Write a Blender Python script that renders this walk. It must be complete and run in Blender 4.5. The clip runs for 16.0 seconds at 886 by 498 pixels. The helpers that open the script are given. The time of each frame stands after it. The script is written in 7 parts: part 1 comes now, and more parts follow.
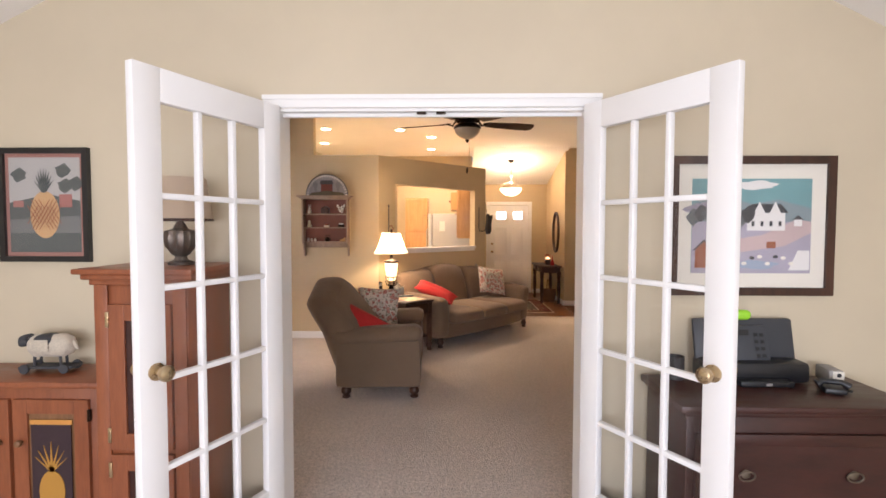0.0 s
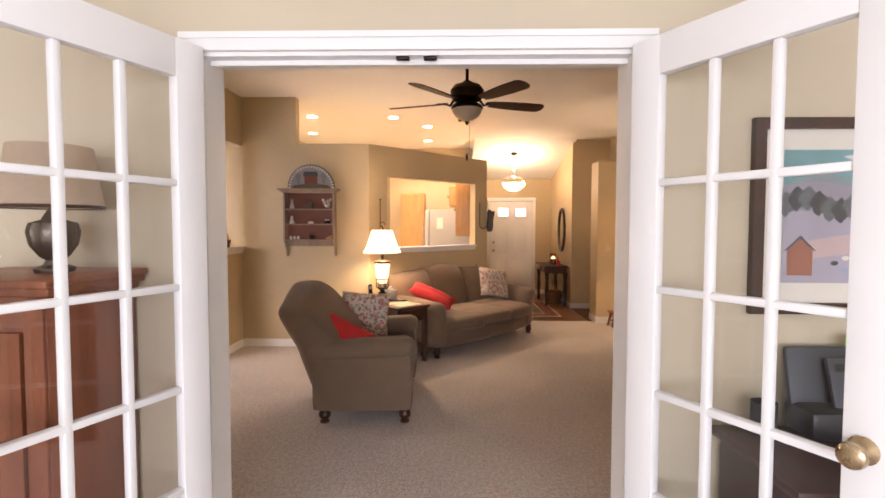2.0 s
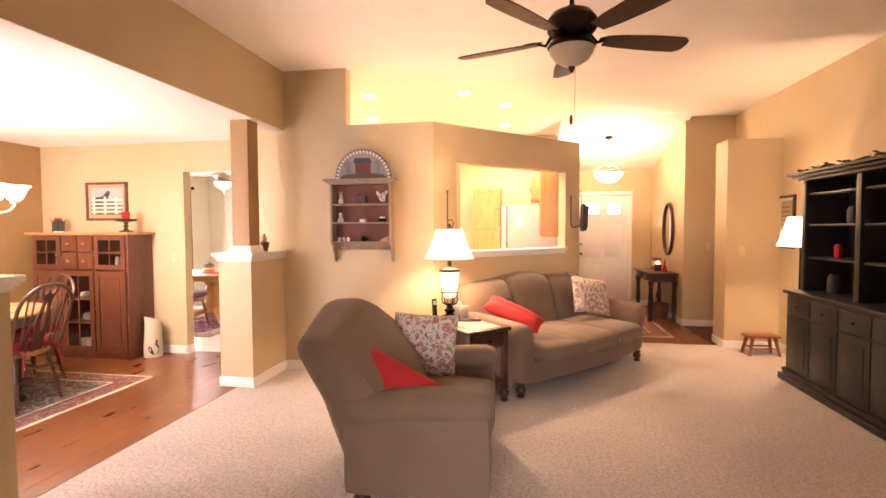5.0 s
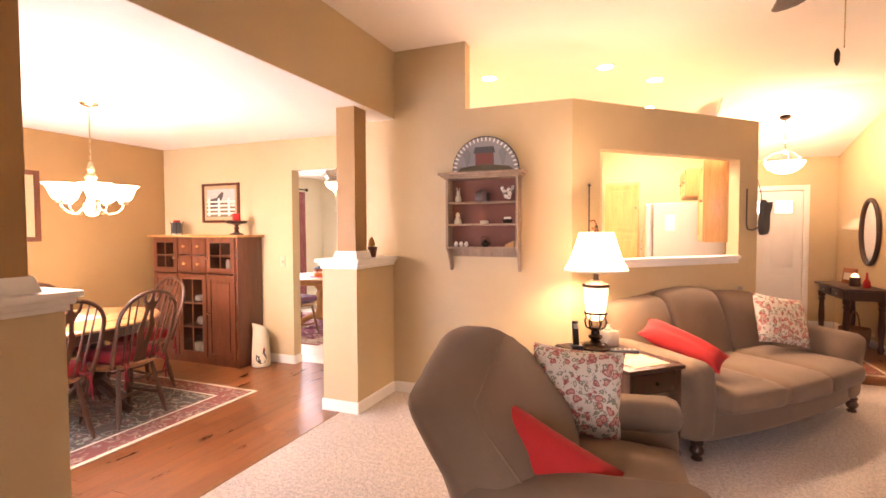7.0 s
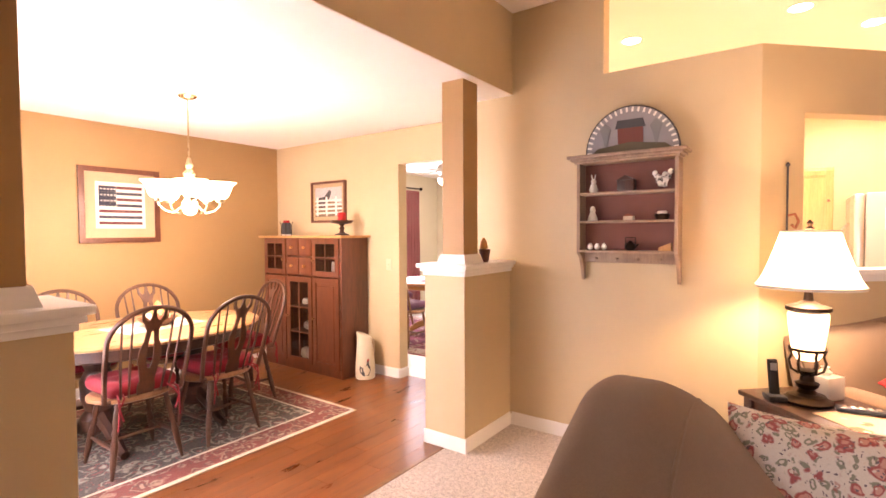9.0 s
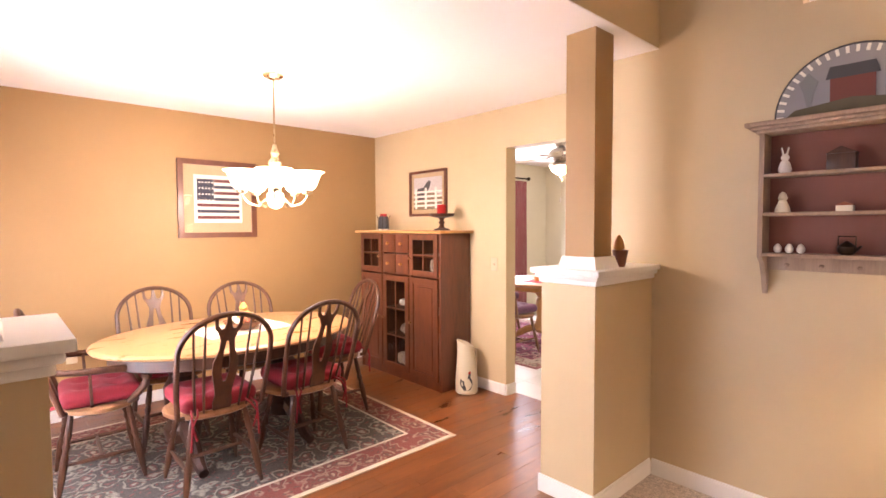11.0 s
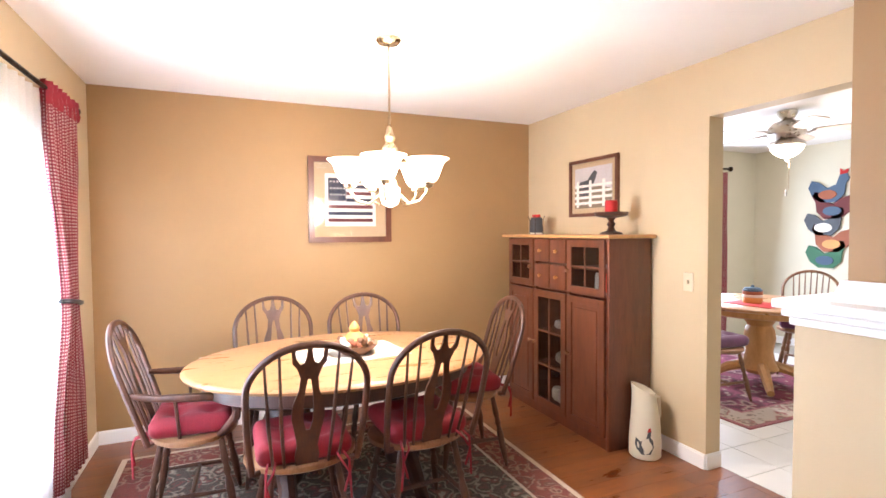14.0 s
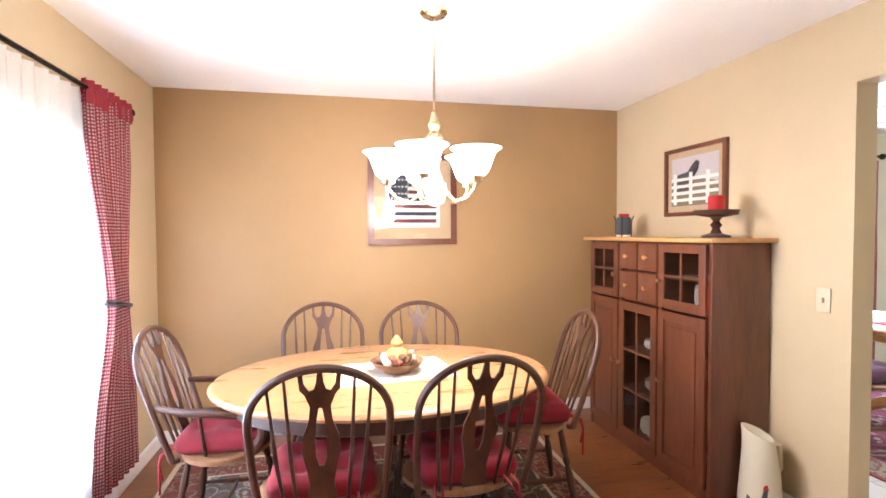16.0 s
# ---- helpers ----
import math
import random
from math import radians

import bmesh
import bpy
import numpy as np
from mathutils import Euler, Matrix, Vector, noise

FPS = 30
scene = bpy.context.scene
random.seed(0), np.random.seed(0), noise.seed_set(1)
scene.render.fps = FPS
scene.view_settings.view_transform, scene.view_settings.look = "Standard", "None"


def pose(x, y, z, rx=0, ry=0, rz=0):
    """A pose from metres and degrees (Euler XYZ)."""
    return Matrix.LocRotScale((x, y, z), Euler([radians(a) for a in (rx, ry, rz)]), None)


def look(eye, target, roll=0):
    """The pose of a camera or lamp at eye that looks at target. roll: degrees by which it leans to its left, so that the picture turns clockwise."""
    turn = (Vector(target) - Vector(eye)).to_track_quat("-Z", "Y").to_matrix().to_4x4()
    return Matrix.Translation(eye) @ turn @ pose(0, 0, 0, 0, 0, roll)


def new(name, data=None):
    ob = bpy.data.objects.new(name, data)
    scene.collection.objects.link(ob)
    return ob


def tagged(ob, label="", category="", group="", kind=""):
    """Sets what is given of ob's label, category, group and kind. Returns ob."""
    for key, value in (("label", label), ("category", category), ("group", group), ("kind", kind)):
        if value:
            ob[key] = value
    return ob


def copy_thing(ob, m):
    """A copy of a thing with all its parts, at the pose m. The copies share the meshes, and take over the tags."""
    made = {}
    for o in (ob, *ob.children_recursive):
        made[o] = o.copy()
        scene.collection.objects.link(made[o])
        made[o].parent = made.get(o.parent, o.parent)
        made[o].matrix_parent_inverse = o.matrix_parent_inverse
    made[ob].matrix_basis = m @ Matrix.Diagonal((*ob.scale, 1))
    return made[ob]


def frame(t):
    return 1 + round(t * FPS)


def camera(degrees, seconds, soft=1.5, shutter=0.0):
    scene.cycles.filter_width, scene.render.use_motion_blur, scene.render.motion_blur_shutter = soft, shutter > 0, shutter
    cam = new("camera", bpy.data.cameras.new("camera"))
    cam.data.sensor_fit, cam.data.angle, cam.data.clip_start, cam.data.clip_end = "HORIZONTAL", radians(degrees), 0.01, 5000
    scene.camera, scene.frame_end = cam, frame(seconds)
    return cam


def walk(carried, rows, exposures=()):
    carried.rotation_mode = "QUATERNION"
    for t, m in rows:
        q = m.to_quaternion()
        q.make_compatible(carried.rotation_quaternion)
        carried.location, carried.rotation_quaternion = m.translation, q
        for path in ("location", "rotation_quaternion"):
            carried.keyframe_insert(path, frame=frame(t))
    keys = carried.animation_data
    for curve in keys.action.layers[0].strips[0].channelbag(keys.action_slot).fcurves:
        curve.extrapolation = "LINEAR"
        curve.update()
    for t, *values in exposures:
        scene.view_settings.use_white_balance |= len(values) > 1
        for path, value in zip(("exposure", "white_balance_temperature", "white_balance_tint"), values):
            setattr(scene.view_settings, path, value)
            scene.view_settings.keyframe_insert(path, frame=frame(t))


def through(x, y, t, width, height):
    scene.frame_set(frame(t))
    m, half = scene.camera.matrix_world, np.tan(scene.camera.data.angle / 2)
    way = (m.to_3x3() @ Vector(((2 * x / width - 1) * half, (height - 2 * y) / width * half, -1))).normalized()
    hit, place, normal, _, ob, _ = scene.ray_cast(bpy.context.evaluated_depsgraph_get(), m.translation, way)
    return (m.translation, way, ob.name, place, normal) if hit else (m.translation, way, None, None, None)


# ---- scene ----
cam = camera(83.9, 16.0, soft=1.6)
PATH = [
    (0, (0.248, -0.165, 1.502), (0.202, 1.833, 1.416), 0.1),
    (0.5, (0.246, -0.044, 1.502), (0.201, 1.953, 1.41), 0.1),
    (1, (0.26, 0.116, 1.486), (0.215, 2.113, 1.394), 0.1),
    (1.5, (0.262, 0.296, 1.485), (0.218, 2.294, 1.391), 0.1),
    (2, (0.265, 0.484, 1.479), (0.22, 2.481, 1.387), 0.1),
    (2.5, (0.268, 0.672, 1.485), (0.218, 2.67, 1.394), 0.1),
    (3, (0.281, 0.869, 1.475), (0.22, 2.866, 1.384), -0.1),
    (5.5, (0.051, 1.962, 1.449), (-0.38, 3.914, 1.364), -0.2),
    (6, (-0.034, 2.163, 1.457), (-0.565, 4.089, 1.373), -0.2),
    (6.5, (-0.146, 2.339, 1.453), (-0.795, 4.229, 1.371), -0.2),
    (7, (-0.261, 2.51, 1.457), (-1.008, 4.364, 1.38), -0.2),
    (7.5, (-0.358, 2.671, 1.454), (-1.218, 4.475, 1.377), -0.2),
    (8, (-0.438, 2.844, 1.452), (-1.398, 4.597, 1.374), -0.3),
    (8.5, (-0.521, 3.029, 1.444), (-1.579, 4.724, 1.37), -0.3),
    (9, (-0.594, 3.188, 1.437), (-1.762, 4.809, 1.37), -0.3),
    (11.5, (-1.15, 3.795, 1.453), (-2.714, 5.039, 1.371), -0.3),
    (12, (-1.244, 3.94, 1.415), (-2.895, 5.067, 1.351), -0.3),
    (12.5, (-1.401, 3.99, 1.442), (-3.092, 5.057, 1.369), -0.3),
    (13, (-1.507, 4.082, 1.443), (-3.25, 5.061, 1.37), -0.4),
    (13.5, (-1.6, 4.177, 1.44), (-3.401, 5.045, 1.369), -0.4),
    (14, (-1.702, 4.266, 1.438), (-3.54, 5.051, 1.369), -0.4),
    (14.5, (-1.782, 4.348, 1.44), (-3.655, 5.046, 1.375), -0.4),
    (15, (-1.86, 4.44, 1.442), (-3.767, 5.042, 1.381), -0.5),
    (15.5, (-1.919, 4.524, 1.438), (-3.853, 5.03, 1.38), -0.4),
    (16, (-1.995, 4.6, 1.447), (-3.95, 5.016, 1.382), -0.3),
]
EXPOSURES = [(0.0, 0.16, 6450, 20), (3.0, 0.42, 6750, 24), (5.3, 1.02, 7400, 35), (9.0, 0.99, 7250, 36), (12.0, 0.70, 6250, 24), (16.0, 0.66, 5450, 14)]
walk(cam, [(t, look(eye, target, roll)) for t, eye, target, roll in PATH], EXPOSURES)

# ---- light ----
world = bpy.data.worlds.new("world")
world.use_nodes = True
scene.world = world
wn = world.node_tree.nodes
sky = wn.new("ShaderNodeTexSky")
sky.sky_type, sky.sun_disc = "NISHITA", False
sky.sun_elevation, sky.sun_rotation = radians(31), radians(270)
world.node_tree.links.new(sky.outputs[0], wn["Background"].inputs[0])
wn["Background"].inputs[1].default_value = 0.12


def lamp(name, kind, m, energy, color, size=0.1, size_y=None, spot=None):
    data = bpy.data.lights.new(name, kind)
    data.energy, data.color = energy, color
    if kind == "AREA":
        data.shape = "RECTANGLE"
        data.size, data.size_y = size, size_y or size
    else:
        data.shadow_soft_size = size
    if kind == "SPOT":
        data.spot_size, data.spot_blend = radians(spot), 0.6
    ob = new(name, data)
    ob.matrix_world = m
    return ob


sun_data = bpy.data.lights.new("sun", "SUN")
sun_data.energy, sun_data.angle, sun_data.color = 2.0, radians(0.6), (1.0, 0.95, 0.88)
new("sun", sun_data).matrix_world = look((-30, 2, 18), (0, 0, 0))

WARM = (1.0, 0.74, 0.46)
SOFTW = (1.0, 0.84, 0.66)
DAY = (0.86, 0.93, 1.0)
# the sky's light in the windows
lamp("study_window_light", "AREA", look((0.1, -2.6, 1.35), (0.1, 1.0, -0.6)), 175, DAY, 3.2, 1.5)
lamp("dining_window_light", "AREA", look((-4.05, 3.30, 1.07), (-4.05, 6, 1.0)), 110, DAY, 1.7, 1.4)
lamp("nook_window_light", "AREA", look((-6.06, 9.1, 1.3), (-3, 8.6, 1.0)), 64, DAY, 1.8, 1.8)
# the lamps
lamp("chandelier_bulb", "POINT", pose(-4.19, 5.03, 1.66), 105, (1.0, 0.87, 0.70), 0.16)
lamp("table_lamp_bulb", "POINT", pose(-0.55, 6.05, 1.30), 39, WARM, 0.05)
lamp("lamp_base_bulb", "POINT", pose(-0.55, 6.05, 0.98), 2, WARM, 0.03)
lamp("entry_bulb", "POINT", pose(1.39, 9.88, 2.38), 60, WARM, 0.1)
lamp("corner_lamp_bulb", "POINT", pose(2.80, 7.15, 1.42), 30, WARM, 0.05)
RECESSED = [(-0.605, 7.575), (-0.15, 8.215), (-1.745, 7.49), (-2.1, 8.75), (-0.207, 9.475)]
for rx, ry in RECESSED:
    lamp("recessed_bulb", "SPOT", pose(rx, ry, 2.985), 105, (1.0, 0.80, 0.57), 0.06, spot=160)
lamp("nook_fan_bulb", "POINT", pose(-4.42, 8.6, 2.0), 25, (1.0, 0.86, 0.7), 0.1)

# ---- materials ----


def node(nt, kind, **values):
    n = nt.nodes.new("ShaderNode" + kind)
    for k, v in values.items():
        n.inputs[k.replace("_", " ")].default_value = v
    return n


def base_mat(name, color, rough=0.6, metal=0.0):
    m = bpy.data.materials.new(name)
    m.use_nodes = True
    b = m.node_tree.nodes["Principled BSDF"]
    b.inputs["Base Color"].default_value = (*color, 1)
    b.inputs["Roughness"].default_value = rough
    b.inputs["Metallic"].default_value = metal
    return m, m.node_tree, b


def coords(nt, scale=(1, 1, 1), where="Object"):
    tc, mp = node(nt, "TexCoord"), node(nt, "Mapping")
    mp.inputs["Scale"].default_value = scale
    nt.links.new(tc.outputs[where], mp.inputs[0])
    return mp.outputs[0]


def ramp(nt, fac, stops):
    r = node(nt, "ValToRGB")
    while len(r.color_ramp.elements) < len(stops):
        r.color_ramp.elements.new(0.5)
    for e, (p, c) in zip(r.color_ramp.elements, stops):
        e.position, e.color = p, (*c, 1)
    nt.links.new(fac, r.inputs[0])
    return r.outputs[0]


def noise_tex(nt, vec, scale, detail=4.0, rough=0.6):
    n = node(nt, "TexNoise", Scale=scale, Detail=detail, Roughness=rough)
    nt.links.new(vec, n.inputs["Vector"])
    return n.outputs["Fac"]


def bump(nt, b, height, strength, distance=0.01):
    n = node(nt, "Bump", Strength=strength, Distance=distance)
    nt.links.new(height, n.inputs["Height"])
    nt.links.new(n.outputs[0], b.inputs["Normal"])


def mix(nt, fac, a, c, blend="MIX"):
    n = node(nt, "Mix")
    n.data_type, n.blend_type = "RGBA", blend
    for src, sock in ((fac, n.inputs[0]), (a, n.inputs[6]), (c, n.inputs[7])):
        if isinstance(src, (int, float)):
            sock.default_value = src
        elif isinstance(src, tuple):
            sock.default_value = (*src, 1)
        else:
            nt.links.new(src, sock)
    return n.outputs[2]


def scaled(c, k):
    return tuple(min(1, v * k) for v in c)


def painted(name, color, rough=0.55, grain=180, depth=0.12, vary=0.05):
    m, nt, b = base_mat(name, color, rough)
    v = coords(nt)
    f = noise_tex(nt, v, 1.3)
    nt.links.new(ramp(nt, f, [(0.3, scaled(color, 1 - vary)), (0.7, scaled(color, 1 + vary))]), b.inputs["Base Color"])
    bump(nt, b, noise_tex(nt, v, grain, 2), depth, 0.002)
    return m


def wood(name, dark, light, scale=(1, 12, 12), rough=0.4, per_object=False, coat=0.0):
    m, nt, b = base_mat(name, light, rough)
    v = coords(nt, scale)
    if per_object:
        oi, ad = node(nt, "ObjectInfo"), nt.nodes.new("ShaderNodeVectorMath")
        nt.links.new(v, ad.inputs[0])
        mu = node(nt, "Math")
        mu.operation = "MULTIPLY"
        mu.inputs[1].default_value = 37.0
        nt.links.new(oi.outputs["Random"], mu.inputs[0])
        nt.links.new(mu.outputs[0], ad.inputs[1])
        v = ad.outputs[0]
    f1, f2 = noise_tex(nt, v, 2.2, 6, 0.65), noise_tex(nt, v, 14, 3)
    c = ramp(nt, f1, [(0.3, dark), (0.7, light)] if per_object else [(0.32, dark), (0.68, light)])
    c = mix(nt, 0.08 if per_object else 0.22, c, ramp(nt, f2, [(0.35, scaled(dark, 0.8)), (0.65, light)]))
    if per_object:
        c = mix(nt, 1.0, c, ramp(nt, oi.outputs["Random"], [(0, (0.84, 0.83, 0.82)), (1, (1.12, 1.1, 1.06))]), "MULTIPLY")
    nt.links.new(c, b.inputs["Base Color"])
    r = ramp(nt, f1, [(0.3, (rough * 0.8,) * 3), (0.7, (rough * 1.25,) * 3)])
    nt.links.new(r, b.inputs["Roughness"])
    b.inputs["Coat Weight"].default_value = coat
    b.inputs["Coat Roughness"].default_value = 0.2
    bump(nt, b, f2, 0.01 if per_object else 0.08, 0.0005 if per_object else 0.002)
    return m


def fabric(name, color, scale=350, vary=0.18, rough=0.95, depth=0.35, sheen=0.3):
    m, nt, b = base_mat(name, color, rough)
    v = coords(nt)
    f = noise_tex(nt, v, 5)
    g = noise_tex(nt, v, scale, 2)
    c = ramp(nt, f, [(0.3, scaled(color, 1 - vary)), (0.7, scaled(color, 1 + vary))])
    c = mix(nt, 0.35, c, ramp(nt, g, [(0.35, scaled(color, 0.7)), (0.65, scaled(color, 1.3))]))
    nt.links.new(c, b.inputs["Base Color"])
    b.inputs["Sheen Weight"].default_value = sheen
    bump(nt, b, g, depth, 0.003)
    return m


def metal(name, color, rough=0.3):
    m, nt, b = base_mat(name, color, rough, 1.0)
    f = noise_tex(nt, coords(nt), 30)
    nt.links.new(ramp(nt, f, [(0.3, (rough * 0.7,) * 3), (0.7, (rough * 1.4,) * 3)]), b.inputs["Roughness"])
    return m


def glowing(name, color, strength, base=(0.9, 0.85, 0.75)):
    m, nt, b = base_mat(name, base, 0.4)
    b.inputs["Emission Color"].default_value = (*color, 1)
    b.inputs["Emission Strength"].default_value = strength
    return m


def spotted(name, ground, spots, scale=22, rough=0.9):
    """Cloth with printed flowers or tufts: cells in several colours over a ground."""
    m, nt, b = base_mat(name, ground, rough)
    v = coords(nt)
    wob = mix(nt, 0.06, v, node_out_color(nt, v, 16))
    c = None
    for k, (col, size, sc) in enumerate(spots):
        vo = node(nt, "TexVoronoi", Scale=scale * sc, Randomness=1.0)
        nt.links.new(wob, vo.inputs["Vector"])
        f = ramp(nt, vo.outputs["Distance"], [(size * 0.8, (1, 1, 1)), (size, (0, 0, 0))])
        c = mix(nt, f, c if c is not None else ground, col)
    c = mix(nt, 0.2, c, ramp(nt, noise_tex(nt, v, 300, 2), [(0.3, (0.3, 0.25, 0.2)), (0.7, (1, 0.95, 0.9))]), "SOFT_LIGHT")
    nt.links.new(c, b.inputs["Base Color"])
    bump(nt, b, noise_tex(nt, v, 300, 2), 0.3, 0.002)
    return m


def node_out_color(nt, vec, scale):
    n = node(nt, "TexNoise", Scale=scale, Detail=3.0)
    nt.links.new(vec, n.inputs["Vector"])
    return n.outputs["Color"]


def glass(name, tint=(1, 1, 1), rough=0.0):
    m = bpy.data.materials.new(name)
    m.use_nodes = True
    nt = m.node_tree
    nt.nodes.remove(nt.nodes["Principled BSDF"])
    tr, gl, mx, lw = node(nt, "BsdfTransparent"), node(nt, "BsdfGlossy"), node(nt, "MixShader"), node(nt, "LayerWeight", Blend=0.5)
    po, ma = node(nt, "Math"), node(nt, "Math")
    po.operation, ma.operation = "POWER", "MULTIPLY_ADD"
    po.inputs[1].default_value, ma.inputs[1].default_value, ma.inputs[2].default_value = 5.0, 0.5, 0.025
    nt.links.new(lw.outputs["Facing"], po.inputs[0])
    nt.links.new(po.outputs[0], ma.inputs[0])
    tr.inputs[0].default_value = (*tint, 1)
    gl.inputs["Roughness"].default_value = rough
    nt.links.new(ma.outputs[0], mx.inputs[0])
    nt.links.new(tr.outputs[0], mx.inputs[1])
    nt.links.new(gl.outputs[0], mx.inputs[2])
    nt.links.new(mx.outputs[0], nt.nodes["Material Output"].inputs[0])
    return m


def shade_cloth(name, color, through, glow=0.0):
    """Lampshade or sheer cloth: part diffuse, part translucent."""
    m = bpy.data.materials.new(name)
    m.use_nodes = True
    nt = m.node_tree
    nt.nodes.remove(nt.nodes["Principled BSDF"])
    d, t, mx = node(nt, "BsdfDiffuse"), node(nt, "BsdfTranslucent"), node(nt, "MixShader", Fac=through)
    f = ramp(nt, noise_tex(nt, coords(nt), 160, 2), [(0.3, scaled(color, 0.92)), (0.7, color)])
    nt.links.new(f, d.inputs[0])
    nt.links.new(f, t.inputs[0])
    nt.links.new(d.outputs[0], mx.inputs[1])
    nt.links.new(t.outputs[0], mx.inputs[2])
    out = mx.outputs[0]
    if glow:
        em, ad = node(nt, "Emission", Strength=glow), nt.nodes.new("ShaderNodeAddShader")
        em.inputs[0].default_value = (1.0, 0.78, 0.48, 1)
        nt.links.new(out, ad.inputs[0])
        nt.links.new(em.outputs[0], ad.inputs[1])
        out = ad.outputs[0]
    nt.links.new(out, nt.nodes["Material Output"].inputs[0])
    return m


def gingham(name, color, size=0.02):
    m, nt, b = base_mat(name, color, 0.9)
    sep = node(nt, "SeparateXYZ")
    nt.links.new(coords(nt, where="UV"), sep.inputs[0])
    outs = []
    for axis in (0, 1):
        mo = node(nt, "Math")
        mo.operation = "PINGPONG"
        mo.inputs[1].default_value = size
        nt.links.new(sep.outputs[axis], mo.inputs[0])
        gt = node(nt, "Math")
        gt.operation = "GREATER_THAN"
        gt.inputs[1].default_value = size / 2
        nt.links.new(mo.outputs[0], gt.inputs[0])
        outs.append(gt.outputs[0])
    ad = node(nt, "Math")
    nt.links.new(outs[0], ad.inputs[0])
    nt.links.new(outs[1], ad.inputs[1])
    ha = node(nt, "Math")
    ha.operation = "MULTIPLY"
    ha.inputs[1].default_value = 0.5
    nt.links.new(ad.outputs[0], ha.inputs[0])
    nt.links.new(ramp(nt, ha.outputs[0], [(0.0, (0.40, 0.29, 0.26)), (0.5, scaled(color, 1.1)), (1.0, scaled(color, 0.6))]), b.inputs["Base Color"])
    return m


def carpet_mat():
    color = (0.575, 0.505, 0.455)
    m, nt, b = base_mat("carpet_pile", color, 1.0)
    v = coords(nt)
    f = noise_tex(nt, v, 1.7, 4)
    g = noise_tex(nt, v, 40, 4, 0.75)
    h = noise_tex(nt, v, 115, 3, 0.8)
    c = ramp(nt, f, [(0.35, scaled(color, 0.84)), (0.65, scaled(color, 1.12))])
    c = mix(nt, 0.5, c, ramp(nt, g, [(0.42, scaled(color, 0.40)), (0.58, scaled(color, 1.5))]))
    c = mix(nt, 0.42, c, ramp(nt, h, [(0.42, scaled(color, 0.3)), (0.58, scaled(color, 1.6))]))
    nt.links.new(c, b.inputs["Base Color"])
    b.inputs["Sheen Weight"].default_value = 0.25
    bump(nt, b, g, 1.0, 0.02)
    return m


TAN = (0.55, 0.432, 0.262)
M_WALL = painted("tan_wall_paint", TAN)
M_STUDY = painted("beige_wall_paint", (0.58, 0.50, 0.365))
M_BROWN = painted("brown_wall_paint", (0.345, 0.205, 0.083))
M_SAGE = painted("pale_wall_paint", (0.62, 0.58, 0.44))
M_CEIL = painted("ceiling_paint", (0.85, 0.825, 0.79), 0.8, 90, 0.3, 0.02)
M_WHITE = painted("white_trim_paint", (0.82, 0.81, 0.79), 0.35, 60, 0.04, 0.02)
M_DOORW = painted("white_door_paint", (0.84, 0.83, 0.82), 0.38, 60, 0.04, 0.02)
M_CARPET = carpet_mat()
M_PLANK = wood("floor_plank_wood", (0.122, 0.036, 0.011), (0.25, 0.088, 0.026), (6, 1.1, 6), 0.32, True, 0.22)
M_TILE = painted("white_floor_tile", (0.72, 0.70, 0.66), 0.3, 12, 0.1)
M_GROUT = painted("grout", (0.4, 0.37, 0.32), 0.9)
M_SEAM = painted("plank_seam", (0.09, 0.035, 0.014), 0.7)
M_CHERRY = wood("cherry_wood", (0.085, 0.024, 0.011), (0.165, 0.049, 0.021), (7, 7, 1.0), 0.36, False, 0.2)
M_CHERRY2 = wood("red_brown_cabinet_wood", (0.19, 0.052, 0.020), (0.32, 0.098, 0.038), (7, 7, 1.0), 0.42, False, 0.15)
M_MAHOG = wood("mahogany_wood", (0.024, 0.006, 0.004), (0.055, 0.013, 0.008), (2, 8, 8), 0.42, False, 0.08)
M_DARK = wood("dark_stained_wood", (0.024, 0.008, 0.004), (0.07, 0.024, 0.011), (8, 8, 1.5), 0.42, False, 0.08)
M_CHAIR = wood("walnut_stained_wood", (0.030, 0.010, 0.005), (0.10, 0.036, 0.015), (8, 8, 1.5), 0.42, False, 0.06)
M_OAK = wood("golden_oak", (0.36, 0.175, 0.068), (0.49, 0.265, 0.115), (10, 1.4, 8), 0.3, False, 0.3)
M_OAKV = wood("oak_cabinet", (0.42, 0.20, 0.06), (0.58, 0.31, 0.11), (9, 9, 1.2), 0.4, False, 0.15)
M_OAKD = wood("worn_oak_brown", (0.13, 0.055, 0.022), (0.26, 0.125, 0.055), (8, 8, 1.5), 0.4, False, 0.15)
M_SEAT = wood("worn_seat_wood", (0.19, 0.085, 0.035), (0.36, 0.185, 0.085), (8, 1.5, 8), 0.36, False, 0.2)
M_GREYW = wood("weathered_shelf_wood", (0.24, 0.165, 0.115), (0.38, 0.275, 0.20), (8, 8, 1.0), 0.7)
M_SHELFR = painted("faded_red_paint", (0.19, 0.075, 0.055), 0.8, 60, 0.2, 0.2)
M_BLACKW = wood("black_painted_wood", (0.008, 0.007, 0.007), (0.022, 0.019, 0.018), (6, 6, 1), 0.4)
M_SOFA = fabric("taupe_upholstery", (0.178, 0.118, 0.074), 420, 0.1, 0.9, 0.3, 0.12)
M_RED = fabric("red_cloth", (0.44, 0.018, 0.016), 300, 0.12, 0.85, 0.3, 0.05)
M_CRIMSON = fabric("crimson_cushion_cloth", (0.22, 0.006, 0.016), 200, 0.2, 0.8, 0.3, 0.05)
